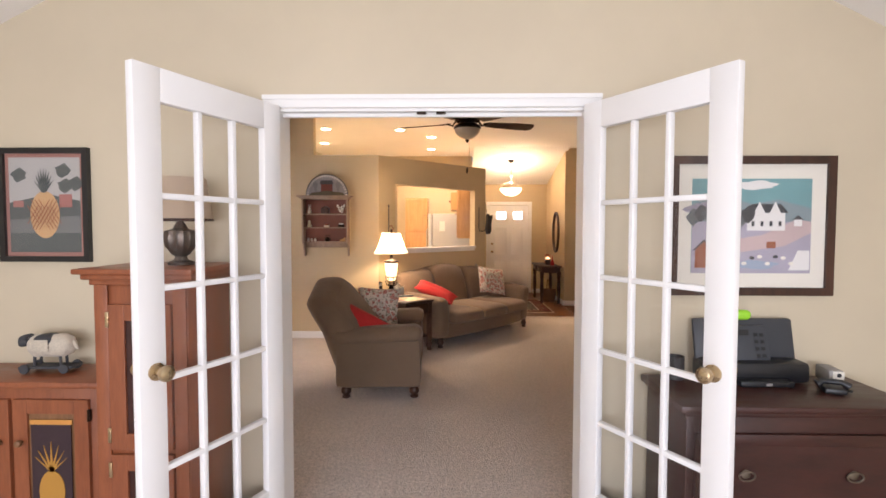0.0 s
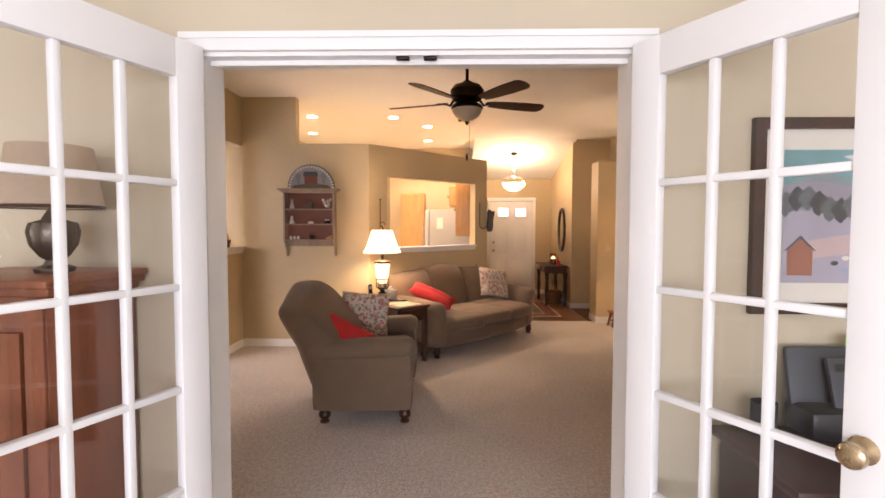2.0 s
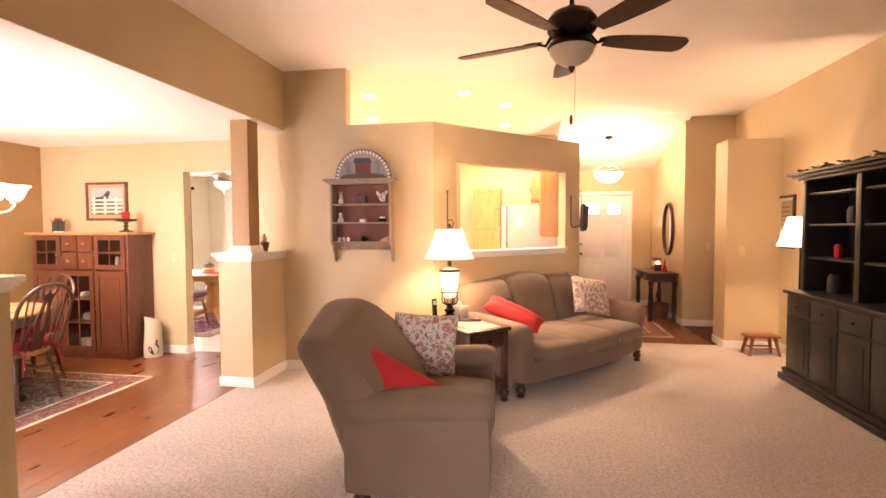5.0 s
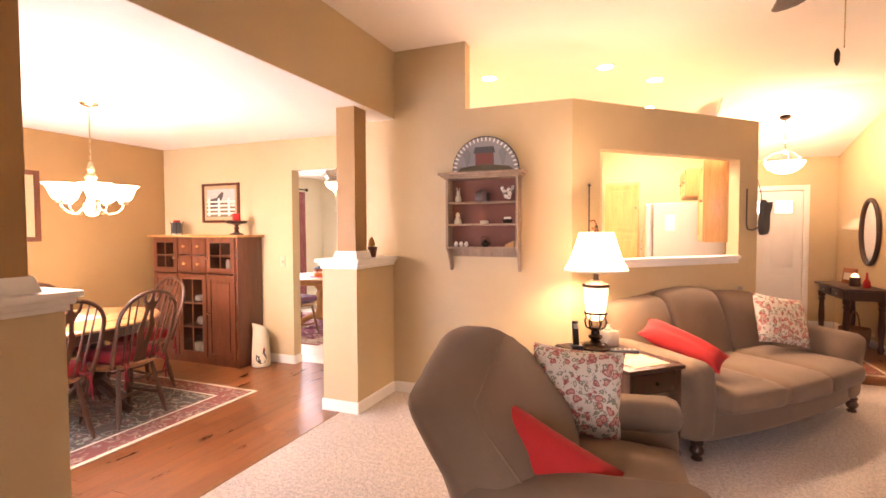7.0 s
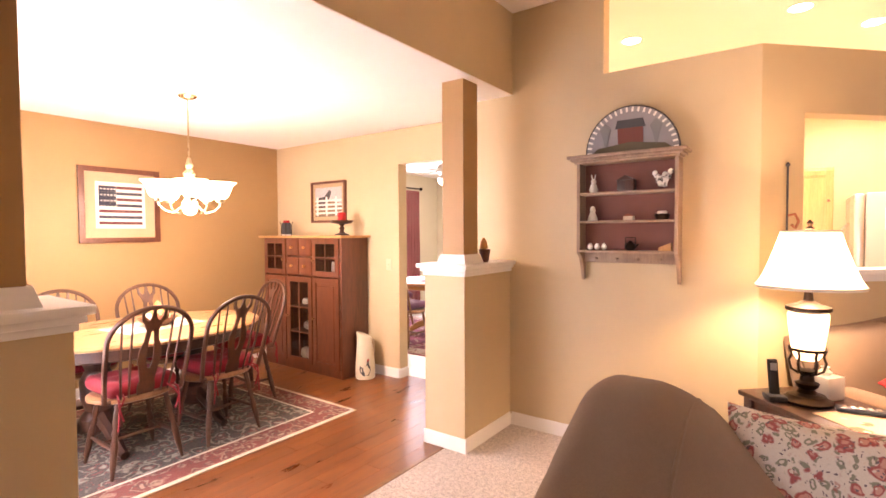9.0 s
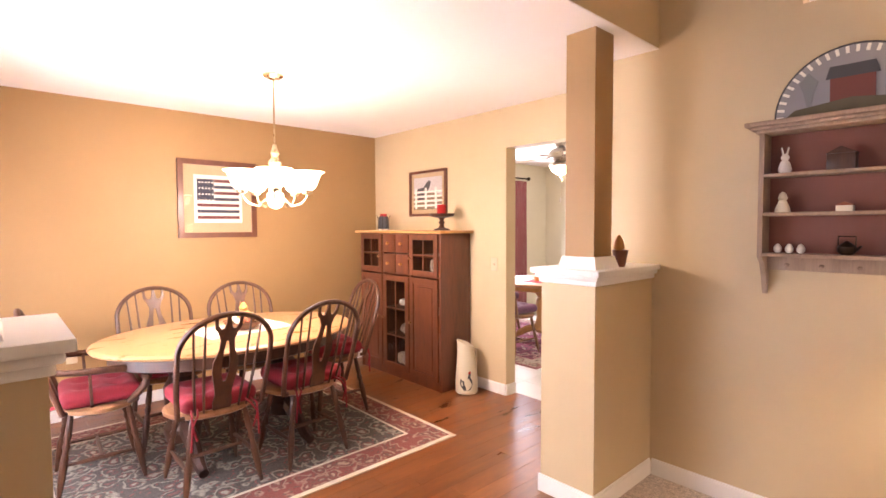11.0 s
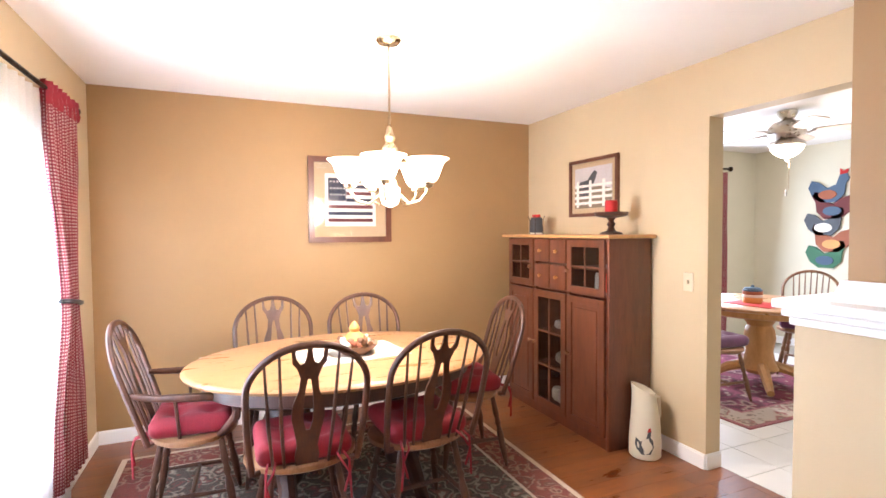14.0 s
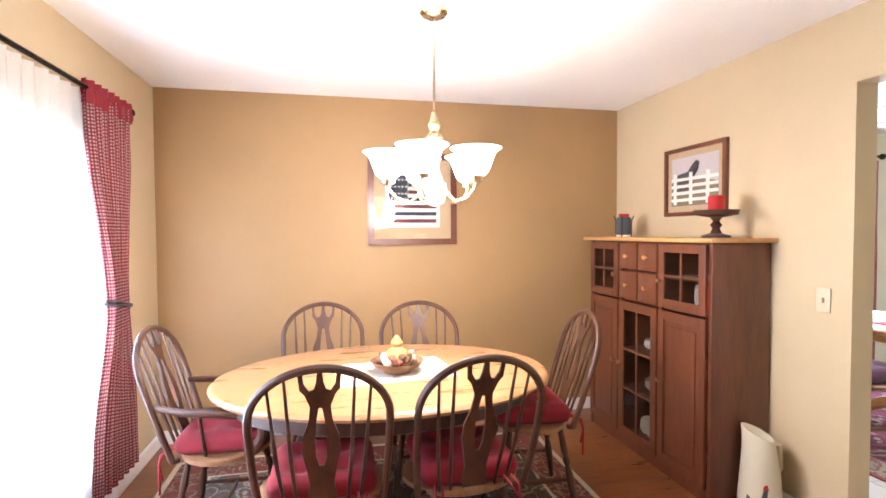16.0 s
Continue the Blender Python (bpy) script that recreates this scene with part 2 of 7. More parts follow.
M_FLORAL = spotted("floral_cloth", (0.66, 0.59, 0.50), [((0.24, 0.24, 0.17), 0.44, 1.5), ((0.62, 0.55, 0.46), 0.20, 1.5), ((0.38, 0.10, 0.09), 0.46, 1.0), ((0.58, 0.30, 0.24), 0.30, 1.0), ((0.66, 0.56, 0.46), 0.24, 2.4), ((0.16, 0.12, 0.13), 0.22, 3.1)], 24)
M_BRONZE = metal("oil_rubbed_bronze", (0.035, 0.024, 0.018), 0.42)
M_BRASS = metal("antique_brass", (0.52, 0.40, 0.25), 0.28)
M_NICKEL = metal("dull_nickel", (0.55, 0.5, 0.44), 0.3)
M_STEEL = metal("stainless_steel", (0.6, 0.6, 0.6), 0.35)
M_GLASS = glass("clear_glass")
M_DGLASS = glass("cabinet_glass", (0.75, 0.75, 0.75))
M_MIRROR = metal("mirror_silver", (0.9, 0.9, 0.9), 0.02)
M_SHADE = shade_cloth("cream_shade_cloth", (0.66, 0.56, 0.41), 0.5, 1.3)
M_SHADE2 = shade_cloth("beige_shade_cloth", (0.62, 0.49, 0.37), 0.3)
M_SHEER = shade_cloth("sheer_curtain_cloth", (0.92, 0.92, 0.92), 0.7)
M_GLOW = glowing("lit_frosted_glass", (1.0, 0.80, 0.52), 4.0)
M_GLOWS = glowing("lit_alabaster_glass", (1.0, 0.70, 0.36), 2.2)
M_BULB = glowing("lit_lens", (1.0, 0.82, 0.5), 22)
M_FROST = painted("unlit_frosted_glass", (0.55, 0.44, 0.30), 0.3, 30, 0.05)
# front door panes: daylight outside is put in as emission
M_PANE = glowing("daylight_pane", (0.9, 0.95, 1.0), 4)
M_GINGHAM = gingham("red_gingham", (0.21, 0.026, 0.036), 0.0085)
M_BLACK = painted("black_plastic", (0.012, 0.012, 0.014), 0.4)
M_GREYP = painted("dark_grey_plastic", (0.04, 0.045, 0.055), 0.45)
M_ALMOND = painted("almond_plastic", (0.60, 0.50, 0.34), 0.4)
M_PAPER = painted("off_white_paper", (0.74, 0.70, 0.62), 0.8)
M_CREAM = painted("cream_ceramic", (0.66, 0.60, 0.46), 0.35)
M_CHAR = painted("charcoal_paint", (0.05, 0.05, 0.055), 0.7)
M_TERRA = painted("terracotta", (0.30, 0.10, 0.05), 0.8)
M_BASKET = wood("basket_willow", (0.10, 0.045, 0.02), (0.26, 0.13, 0.06), (3, 3, 40), 0.8)
M_ORANGE = painted("gourd_orange", (0.60, 0.27, 0.06), 0.5)
M_GREEN = painted("leaf_green_paint", (0.03, 0.13, 0.06), 0.6)
M_LIME = painted("lime_green_plastic", (0.30, 0.65, 0.03), 0.5)
M_BLUE = painted("dull_blue_paint", (0.06, 0.10, 0.16), 0.7)
M_MATT = painted("tan_mat_board", (0.46, 0.33, 0.19), 0.9)

# ---- mesh tools ----


def part(name, bm, material, parent=None, label="", smooth=True):
    me = bpy.data.meshes.new(name)
    bmesh.ops.recalc_face_normals(bm, faces=bm.faces)
    bm.to_mesh(me)
    bm.free()
    if smooth:
        me.shade_smooth()
        me.set_sharp_from_angle(angle=radians(38))
    me.materials.append(material)
    ob = new(name, me)
    if parent is not None:
        ob.parent = parent
    if label:
        ob["label"] = label
    return ob


def thing(name, m, label, category, group="", kind=""):
    ob = new(name)
    ob.matrix_world = m
    ob.empty_display_size = 0.1
    return tagged(ob, label, category, group, kind)


def box(bm, x0, x1, y0, y1, z0, z1, bev=0.0, m=None, seg=2):
    vs = [bm.verts.new((x, y, z)) for x in (x0, x1) for y in (y0, y1) for z in (z0, z1)]
    fs = [bm.faces.new([vs[i] for i in q]) for q in ((0, 1, 3, 2), (4, 6, 7, 5), (0, 4, 5, 1), (2, 3, 7, 6), (0, 2, 6, 4), (1, 5, 7, 3))]
    if m is not None:
        bmesh.ops.transform(bm, matrix=m, verts=vs)
    if bev:
        bmesh.ops.bevel(bm, geom=list({e for f in fs for e in f.edges}), offset=bev, segments=seg, profile=0.5, affect="EDGES")
    return bm


def B(*a, **k):
    return box(bmesh.new(), *a, **k)


def lathe(profile, seg=20, m=None, bm=None, cap=True):
    """Turned shape from (radius, height) pairs, from the bottom up."""
    bm = bm or bmesh.new()
    rings = []
    for r, z in profile:
        rings.append([bm.verts.new((r * math.cos(2 * math.pi * k / seg), r * math.sin(2 * math.pi * k / seg), z)) for k in range(seg)])
    for a, b in zip(rings, rings[1:]):
        for k in range(seg):
            bm.faces.new((a[k], a[(k + 1) % seg], b[(k + 1) % seg], b[k]))
    if cap:
        bm.faces.new(rings[0][::-1])
        bm.faces.new(rings[-1])
    if m is not None:
        bmesh.ops.transform(bm, matrix=m, verts=[v for ring in rings for v in ring])
    return bm


def tube(points, radius, seg=8, bm=None, flat=1.0):
    """Round bar along points; radius: one number or one per point."""
    bm = bm or bmesh.new()
    pts = [Vector(p) for p in points]
    rad = radius if isinstance(radius, (list, tuple)) else [radius] * len(pts)
    rings, up = [], None
    for i, p in enumerate(pts):
        d = (pts[min(i + 1, len(pts) - 1)] - pts[max(i - 1, 0)]).normalized()
        if up is None:
            up = d.orthogonal().normalized()
        up = (up - d * up.dot(d)).normalized()
        side = d.cross(up)
        rings.append([bm.verts.new(p + rad[i] * (math.cos(2 * math.pi * k / seg) * up + flat * math.sin(2 * math.pi * k / seg) * side)) for k in range(seg)])
    for a, b in zip(rings, rings[1:]):
        for k in range(seg):
            bm.faces.new((a[k], a[(k + 1) % seg], b[(k + 1) % seg], b[k]))
    bm.faces.new(rings[0][::-1])
    bm.faces.new(rings[-1])
    return bm


def prism(outline, depth, m=None, bm=None):
    """Flat plate: outline of (x, z), thickness along y, centred."""
    bm = bm or bmesh.new()
    a = [bm.verts.new((x, -depth / 2, z)) for x, z in outline]
    b = [bm.verts.new((x, depth / 2, z)) for x, z in outline]
    n = len(outline)
    bm.faces.new(a)
    bm.faces.new(b[::-1])
    for k in range(n):
        bm.faces.new((a[k], a[(k + 1) % n], b[(k + 1) % n], b[k]))
    if m is not None:
        bmesh.ops.transform(bm, matrix=m, verts=a + b)
    return bm


def soft(hx, hy, hz, r, n=8, shape=None, m=None, bm=None):
    """Upholstered block: half sizes, edge radius, and a function that moves each point."""
    bm = bm or bmesh.new()
    verts = {}

    def at(i, j, k):
        key = (i, j, k)
        if key not in verts:
            p = Vector(((2 * i / n - 1) * hx, (2 * j / n - 1) * hy, (2 * k / n - 1) * hz))
            inner = Vector([max(-(h - r), min(h - r, c)) for c, h in zip(p, (hx, hy, hz))])
            d = p - inner
            if d.length > 1e-9:
                p = inner + d.normalized() * r
            verts[key] = bm.verts.new(shape(p) if shape else p)
        return verts[key]

    for a in range(n):
        for b in range(n):
            for s in (0, n):
                for axes in ((0, 1, 2), (1, 2, 0), (2, 0, 1)):
                    quad = []
                    for u, w in ((a, b), (a + 1, b), (a + 1, b + 1), (a, b + 1)):
                        idx = [0, 0, 0]
                        idx[axes[0]], idx[axes[1]], idx[axes[2]] = u, w, s
                        quad.append(at(*idx))
                    bm.faces.new(quad)
    if m is not None:
        bmesh.ops.transform(bm, matrix=m, verts=list(verts.values()))
    return bm


def pillow_mesh(w, h, t, n=14, dents=()):
    """Scatter cushion standing in the xz plane, thickness along y."""
    bm = bmesh.new()
    for side in (-1, 1):
        g = []
        for i in range(n + 1):
            row = []
            for j in range(n + 1):
                u, v = 2 * i / n - 1, 2 * j / n - 1
                k = ((1 - u**4) * (1 - v**4)) ** 0.6
                pinch = 1 - 0.07 * (1 - abs(u) ** 2) * abs(v) ** 3
                pinch2 = 1 - 0.07 * (1 - abs(v) ** 2) * abs(u) ** 3
                wob = noise.noise((u * 2.1, v * 2.1, side * 3.0 + w)) * 0.12
                row.append(bm.verts.new((u * w / 2 * pinch2, side * t / 2 * k * (1 + wob), v * h / 2 * pinch)))
            g.append(row)
        for i in range(n):
            for j in range(n):
                bm.faces.new((g[i][j], g[i + 1][j], g[i + 1][j + 1], g[i][j + 1]))
    bmesh.ops.remove_doubles(bm, verts=bm.verts, dist=1e-4)
    return bm


def structure(name, bm, mat, label, category, smooth=False):
    return tagged(part(name, bm, mat, None, label, smooth), label, category, "", "structure")


# ---- the building ----
H_LIV, H_DIN = 3.03, 2.44
YS = 2.115  # study face of the french door wall
XE, XD = 3.04, -2.33

bm = bmesh.new()
box(bm, XD - 0.17, 3.3, YS, 8.2, -0.05, 0.0)
structure("floor_living", bm, M_CARPET, "beige cut-pile carpet over the living room floor", "floor")
structure("floor_study", B(-2.5, 2.8, -2.7, YS, -0.05, 0.0), M_CARPET, "beige cut-pile carpet on the study floor", "floor")
floor_dining = structure("floor_dining", B(-5.8, XD - 0.17, 3.3, 6.97, -0.06, -0.012), M_SEAM, "red-brown wooden plank floor in the dining room", "floor")
floor_entry = structure("floor_entry", B(0.4, 3.3, 8.2, 11.5, -0.06, -0.012), M_SEAM, "red-brown wooden plank floor in the entry", "floor")
floor_nook = structure("floor_nook", B(-6.2, 0.62, 6.57, 10.74, -0.06, -0.008), M_GROUT, "white tile floor of the breakfast nook and kitchen", "floor")

# french door wall with its opening
OX0, OX1, OH = -0.573, 0.853, 2.05
bm = bmesh.new()
box(bm, -2.5, OX0, YS, YS + 0.12, 0, 3.4)
box(bm, OX1, 3.2, YS, YS + 0.12, 0, 3.4)
box(bm, OX0, OX1, YS, YS + 0.12, OH, 3.4)
structure("wall_french_doors", bm, M_STUDY, "beige painted wall around the double glass doors", "wall")
bm = bmesh.new()
box(bm, -2.5, OX0, YS + 0.122, YS + 0.14, 0, 3.05)
box(bm, OX1, 3.04, YS + 0.122, YS + 0.14, 0, 3.05)
box(bm, OX0, OX1, YS + 0.122, YS + 0.14, OH, 3.05)
structure("wall_living_south", bm, M_WALL, "tan painted wall on the living side of the glass doors", "wall")
# study shell: walls, sloped ceiling, window behind
structure("wall_study_west", B(-2.5, -2.38, -2.7, YS, 0, 2.4), M_STUDY, "beige study side wall", "wall")
structure("wall_study_east", B(2.68, 2.8, -2.7, YS, 0, 2.4), M_STUDY, "beige study side wall", "wall")
bm = bmesh.new()
box(bm, -2.5, -1.6, -2.82, -2.7, 0, 3.4)
box(bm, 1.8, 2.8, -2.82, -2.7, 0, 3.4)
box(bm, -1.6, 1.8, -2.82, -2.7, 0, 0.6)
box(bm, -1.6, 1.8, -2.82, -2.7, 2.4, 3.4)
structure("wall_study_south", bm, M_STUDY, "beige study wall with a wide window", "wall")
bm = bmesh.new()
prism([(-2.5, 2.12), (-1.0, 2.87), (-0.75, 3.0), (1.0, 3.0), (1.25, 2.86), (2.8, 2.08), (2.8, 2.2), (1.25, 2.98), (1.0, 3.12), (-0.75, 3.12), (-1.0, 2.99), (-2.5, 2.24)], YS + 2.82, pose(0, (YS - 2.82) / 2, 0), bm)
structure("ceiling_study", bm, M_CEIL, "white sloped study ceiling", "ceiling")

# living room shell
bm = B(XE, XE + 0.12, YS + 0.12, 9.4, 0, H_LIV)
structure("wall_living_east", bm, M_WALL, "tan painted living room side wall", "wall")
structure("wall_living_west", B(XD - 0.12, XD, YS + 0.14, 3.39, 0, H_LIV), M_WALL, "tan painted short side wall", "wall")
structure("header_dining", B(XD - 0.3, XD + 0.02, 3.39, 6.452, H_DIN + 0.004, H_LIV), M_WALL, "tan painted drop header above the dining room opening", "wall")
structure("wall_hutch", B(XD - 0.32, -1.645, 6.452, 6.57, 0, H_LIV), M_WALL, "tan full-height wall at the dining room opening", "wall")
bm = bmesh.new()
box(bm, -1.645, -0.768, 6.452, 6.57, 0, 2.47)
structure("wall_shelf", bm, M_WALL, "tan partial-height wall behind the wall shelf", "wall")
# angled kitchen wall with the pass-through
R45 = pose(-0.768, 6.452, 0, 0, 0, 45)
L45 = 2.155
P0, P1, PZ0, PZ1 = 0.275, 1.90, 1.20, 2.10
bm = bmesh.new()
rims = [[bm.verts.new(R45 @ Vector((x, y, z))) for x, z in ring] for y in (0, 0.12) for ring in (((0, 0), (L45, 0), (L45, 2.47), (0, 2.47)), ((P0, PZ0), (P1, PZ0), (P1, PZ1), (P0, PZ1)))]
for a, b in ((0, 1), (2, 3), (0, 2), (1, 3)):
    for k in range(4):
        bm.faces.new((rims[a][k], rims[a][(k + 1) % 4], rims[b][(k + 1) % 4], rims[b][k]))
structure("wall_kitchen_angled", bm, M_WALL, "tan angled partial-height wall with a kitchen pass-through", "wall")
bm = B(P0 - 0.03, P1, -0.035, 0.125, PZ0 - 0.02, PZ0 + 0.012, 0.006, m=R45)
box(bm, P0 - 0.01, P1 - 0.01, -0.015, -0.002, PZ0 - 0.06, PZ0 - 0.02, 0.003, m=R45)
structure("sill_pass_through", bm, M_WHITE, "white painted sill of the pass-through", "sill")
structure("wall_kitchen_stub", B(-0.70, -0.585, 6.64, 7.05, 0, 2.10), M_WALL, "tan kitchen wall stub beside the pass-through", "wall")
# column box and the entry
structure("wall_column_box", B(2.45, XE, 8.06, 8.42, 0, 2.47), M_WALL, "tan boxed-in partial-height wall end by the entry", "wall")
structure("wall_entry_return", B(2.375, XE + 0.12, 9.4, 9.52, 0, H_LIV), M_WALL, "tan return wall beside the entry", "wall")
structure("wall_entry_east", B(2.375, 2.5, 9.52, 11.3, 0, H_LIV), M_WALL, "tan entry side wall with an oval mirror", "wall")
FD0, FD1 = 1.06, 1.96
bm = bmesh.new()
box(bm, 0.3, FD0, 11.3, 11.44, 0, H_LIV)
box(bm, FD1, 2.6, 11.3, 11.44, 0, H_LIV)
box(bm, FD0, FD1, 11.3, 11.44, 2.03, H_LIV)
structure("wall_front", bm, M_WALL, "tan entry wall around the white front door", "wall")
structure("wall_entry_west", B(0.62, 0.74, 8.0, 11.3, 0, 2.44), M_WALL, "tan wall between kitchen and entry", "wall")
# ceilings
bm = B(-2.63, 3.2, YS + 0.14, 9.2, H_LIV, H_LIV + 0.1)
box(bm, 2.375, 3.2, 9.2, 9.55, H_LIV, H_LIV + 0.1)
box(bm, -2.63, 0.7, 9.2, 10.6, H_LIV, H_LIV + 0.1)
structure("ceiling_living", bm, M_CEIL, "high flat white ceiling of living room and kitchen", "ceiling")
bm = prism([(9.2, H_LIV), (11.44, 2.47), (11.44, 2.57), (9.2, H_LIV + 0.1)], 1.80, pose(1.52, 0, 0, 0, 0, 90))
structure("ceiling_entry", bm, M_CEIL, "white ceiling sloping down to the front door", "ceiling")
structure("ceiling_dining", B(-5.8, XD + 0.018, 3.3, 6.97, H_DIN, H_DIN + 0.1), M_CEIL, "flat white dining room ceiling", "ceiling")
structure("ceiling_nook", B(-6.2, -2.65, 6.97, 10.74, H_DIN, H_DIN + 0.1), M_CEIL, "flat white breakfast nook ceiling", "ceiling")
# dining room walls
structure("wall_dining_west", B(-5.8, -5.68, 3.3, 6.97, 0, H_DIN), M_BROWN, "brown painted accent wall of the dining room", "wall")
WX0, WX1, WZ0, WZ1 = -4.95, -3.15, 0.35, 1.80
bm = bmesh.new()
box(bm, -5.68, WX0, 3.27, 3.39, 0, H_DIN)
box(bm, WX1, XD - 0.12, 3.27, 3.39, 0, H_DIN)
box(bm, WX0, WX1, 3.27, 3.39, 0, WZ0)
box(bm, WX0, WX1, 3.27, 3.39, WZ1, H_DIN)
structure("wall_dining_south", bm, M_WALL, "tan dining room wall with a tall window", "wall")
DX0, DX1 = -3.765, -2.80
bm = bmesh.new()
box(bm, -5.68, DX0, 6.85, 6.97, 0, H_DIN)
box(bm, DX1, -2.65, 6.85, 6.97, 0, H_DIN)
box(bm, DX0, DX1, 6.85, 6.97, 2.105, H_DIN)
structure("wall_dining_north", bm, M_WALL, "tan dining room wall with a cased opening to the nook", "wall")
# added wall: closes the nook and keeps the kitchen's light out
structure("wall_nook_closure", B(-2.65, -2.53, 6.57, 10.62, 0, H_LIV), M_SAGE, "added pale wall closing the nook off from the kitchen's light", "wall")
# nook and kitchen shell
bm = bmesh.new()
box(bm, -6.2, -6.08, 6.97, 8.2, 0, H_DIN)
box(bm, -6.2, -6.08, 10.0, 10.74, 0, H_DIN)
box(bm, -6.2, -6.08, 8.2, 10.0, 0, 0.5)
box(bm, -6.2, -6.08, 8.2, 10.0, 2.1, H_DIN)
structure("wall_nook_west", bm, M_SAGE, "pale nook wall with a window", "wall")
structure("wall_nook_north", B(-6.2, -2.53, 10.62, 10.74, 0, H_DIN), M_SAGE, "pale nook wall with rooster plaques", "wall")
structure("wall_kitchen_north", B(-2.53, 0.62, 10.45, 10.57, 0, H_LIV), M_WALL, "tan kitchen back wall", "wall")
# outside ground, seen at most through the windows
structure("ground", B(-40, 40, -40, 50, -0.3, -0.2), painted("lawn", (0.06, 0.09, 0.03), 1.0), "lawn around the house", "ground")


# piers with caps and posts at the dining opening
def pier(x0, x1, y0, y1, py0, py1, label):
    t = thing("half_wall_pier", pose(0, 0, 0), label, "pier", "piers of the dining opening", "structure")
    part("body", B(x0, x1, y0, y1, 0, 1.15), M_WALL, t, "", False)
    bm = B(x0 - 0.012, x1 + 0.012, y0 - 0.012, y1 + 0.012, 1.15, 1.175, 0.004)
    box(bm, x0 - 0.028, x1 + 0.028, y0 - 0.028, y1 + 0.028, 1.175, 1.20, 0.008)
    box(bm, x0 - 0.045, x1 + 0.045, y0 - 0.045, y1 + 0.045, 1.20, 1.228, 0.004)
    part("cap", bm, M_WHITE, t, "white moulded wooden cap")
    cx, cy = -2.462, (py0 + py1) / 2
    hx, hy = 0.084, (py1 - py0) / 2
    bm = bmesh.new()
    low = [bm.verts.new((cx + sx * (hx + 0.03), cy + sy * (hy + 0.03), 1.228)) for sx, sy in ((-1, -1), (1, -1), (1, 1), (-1, 1))]
    top = [bm.verts.new((cx + sx * (hx + 0.012), cy + sy * (hy + 0.012), 1.29)) for sx, sy in ((-1, -1), (1, -1), (1, 1), (-1, 1))]
    for k in range(4):
        bm.faces.new((low[k], low[(k + 1) % 4], top[(k + 1) % 4], top[k]))
    bm.faces.new(top)
    part("post_base", bm, M_WHITE, t, "white sloped base trim", False)
    part("post", B(cx - hx, cx + hx, cy - hy, cy + hy, 1.285, H_DIN), M_BROWN, t, "brown painted square post", False)
    return t


pier(-2.65, XD, 5.83, 6.45, 5.895, 6.07, "tan half-wall pier with white cap and brown square post")
pier(-2.65, XD, 3.395, 3.725, 3.455, 3.63, "tan half-wall pier with white cap and brown post beside the window wall")


# baseboards
def baseboard(x0, y0, x1, y1, nx, ny):
    """Board along a wall from one end to the other; nx, ny points into the room."""
    d = Vector((x1 - x0, y1 - y0, 0))
    a = math.degrees(math.atan2(d.y, d.x))
    s = 1 if Vector((-d.y, d.x)).dot(Vector((nx, ny))) > 0 else -1
    bm = bmesh.new()
    box(bm, 0, d.length, min(0, s * 0.013), max(0, s * 0.013), 0.0, 0.082, m=pose(x0, y0, 0.001, 0, 0, a))
    box(bm, 0, d.length, min(0, s * 0.008), max(0, s * 0.008), 0.082, 0.092, m=pose(x0, y0, 0.001, 0, 0, a))
    structure("baseboard", bm, M_WHITE, "white painted baseboard", "baseboard")


for seg in (
    (-5.68, 3.40, -5.68, 6.84, 1, 0), (-5.67, 6.85, DX0, 6.85, 0, -1), (-5.67, 3.39, WX0 + 0.0, 3.39, 0, 1), (WX0, 3.39, -2.65, 3.39, 0, 1),
    (-2.315, 6.452, -0.78, 6.452, 0, -1), (XD, 5.82, XD, 6.44, 1, 0), (-2.66, 5.83, XD + 0.013, 5.83, 0, -1), (-2.65, 5.84, -2.65, 6.45, -1, 0),
    (XD, 3.40, XD, 3.725, 1, 0), (-2.65, 3.725, XD + 0.013, 3.725, 0, 1), (XE, 2.3, XE, 8.05, -1, 0), (2.44, 8.06, XE - 0.014, 8.06, 0, -1),
    (2.45, 8.06, 2.45, 8.42, -1, 0), (2.36, 9.4, XE, 9.4, 0, -1), (2.375, 9.4, 2.375, 11.28, -1, 0), (FD1 + 0.09, 11.3, 2.36, 11.3, 0, -1),
    (-2.38, YS, OX0 - 0.09, YS, 0, -1), (OX1 + 0.09, YS, 2.68, YS, 0, -1), (-2.3, YS + 0.14, OX0 - 0.09, YS + 0.14, 0, 1), (OX1 + 0.09, YS + 0.14, 3.02, YS + 0.14, 0, 1),
    (XD, 2.28, XD, 3.39, 1, 0), (-6.07, 10.62, -2.66, 10.62, 0, -1), (DX0, 6.85, DX0, 6.97, 1, 0)):
    baseboard(*seg)
baseboard(-0.76, 6.452, 0.74, 7.952, 1, -1)


def casing(y, side):
    bm = bmesh.new()
    w = 0.058
    for x0, x1, z0, z1 in ((OX0 - w, OX0, 0, OH), (OX1, OX1 + w, 0, OH), (OX0 - w - 0.002, OX1 + w + 0.002, OH, OH + w)):
        ya, yb = sorted((y, y + side * 0.016))
        box(bm, x0, x1, ya, yb, z0, z1, 0.005)
        ya, yb = sorted((y + side * 0.016, y + side * 0.024))
        if z0 == 0:
            xo = x0 if x0 < OX0 else x1 - 0.02
            box(bm, xo, xo + 0.02, ya, yb, 0, z1 - 0.001)
        else:
            box(bm, x0, x1, ya, yb, z1 - 0.02, z1)
    structure("trim_door_casing", bm, M_WHITE, "white moulded door casing", "trim", True)


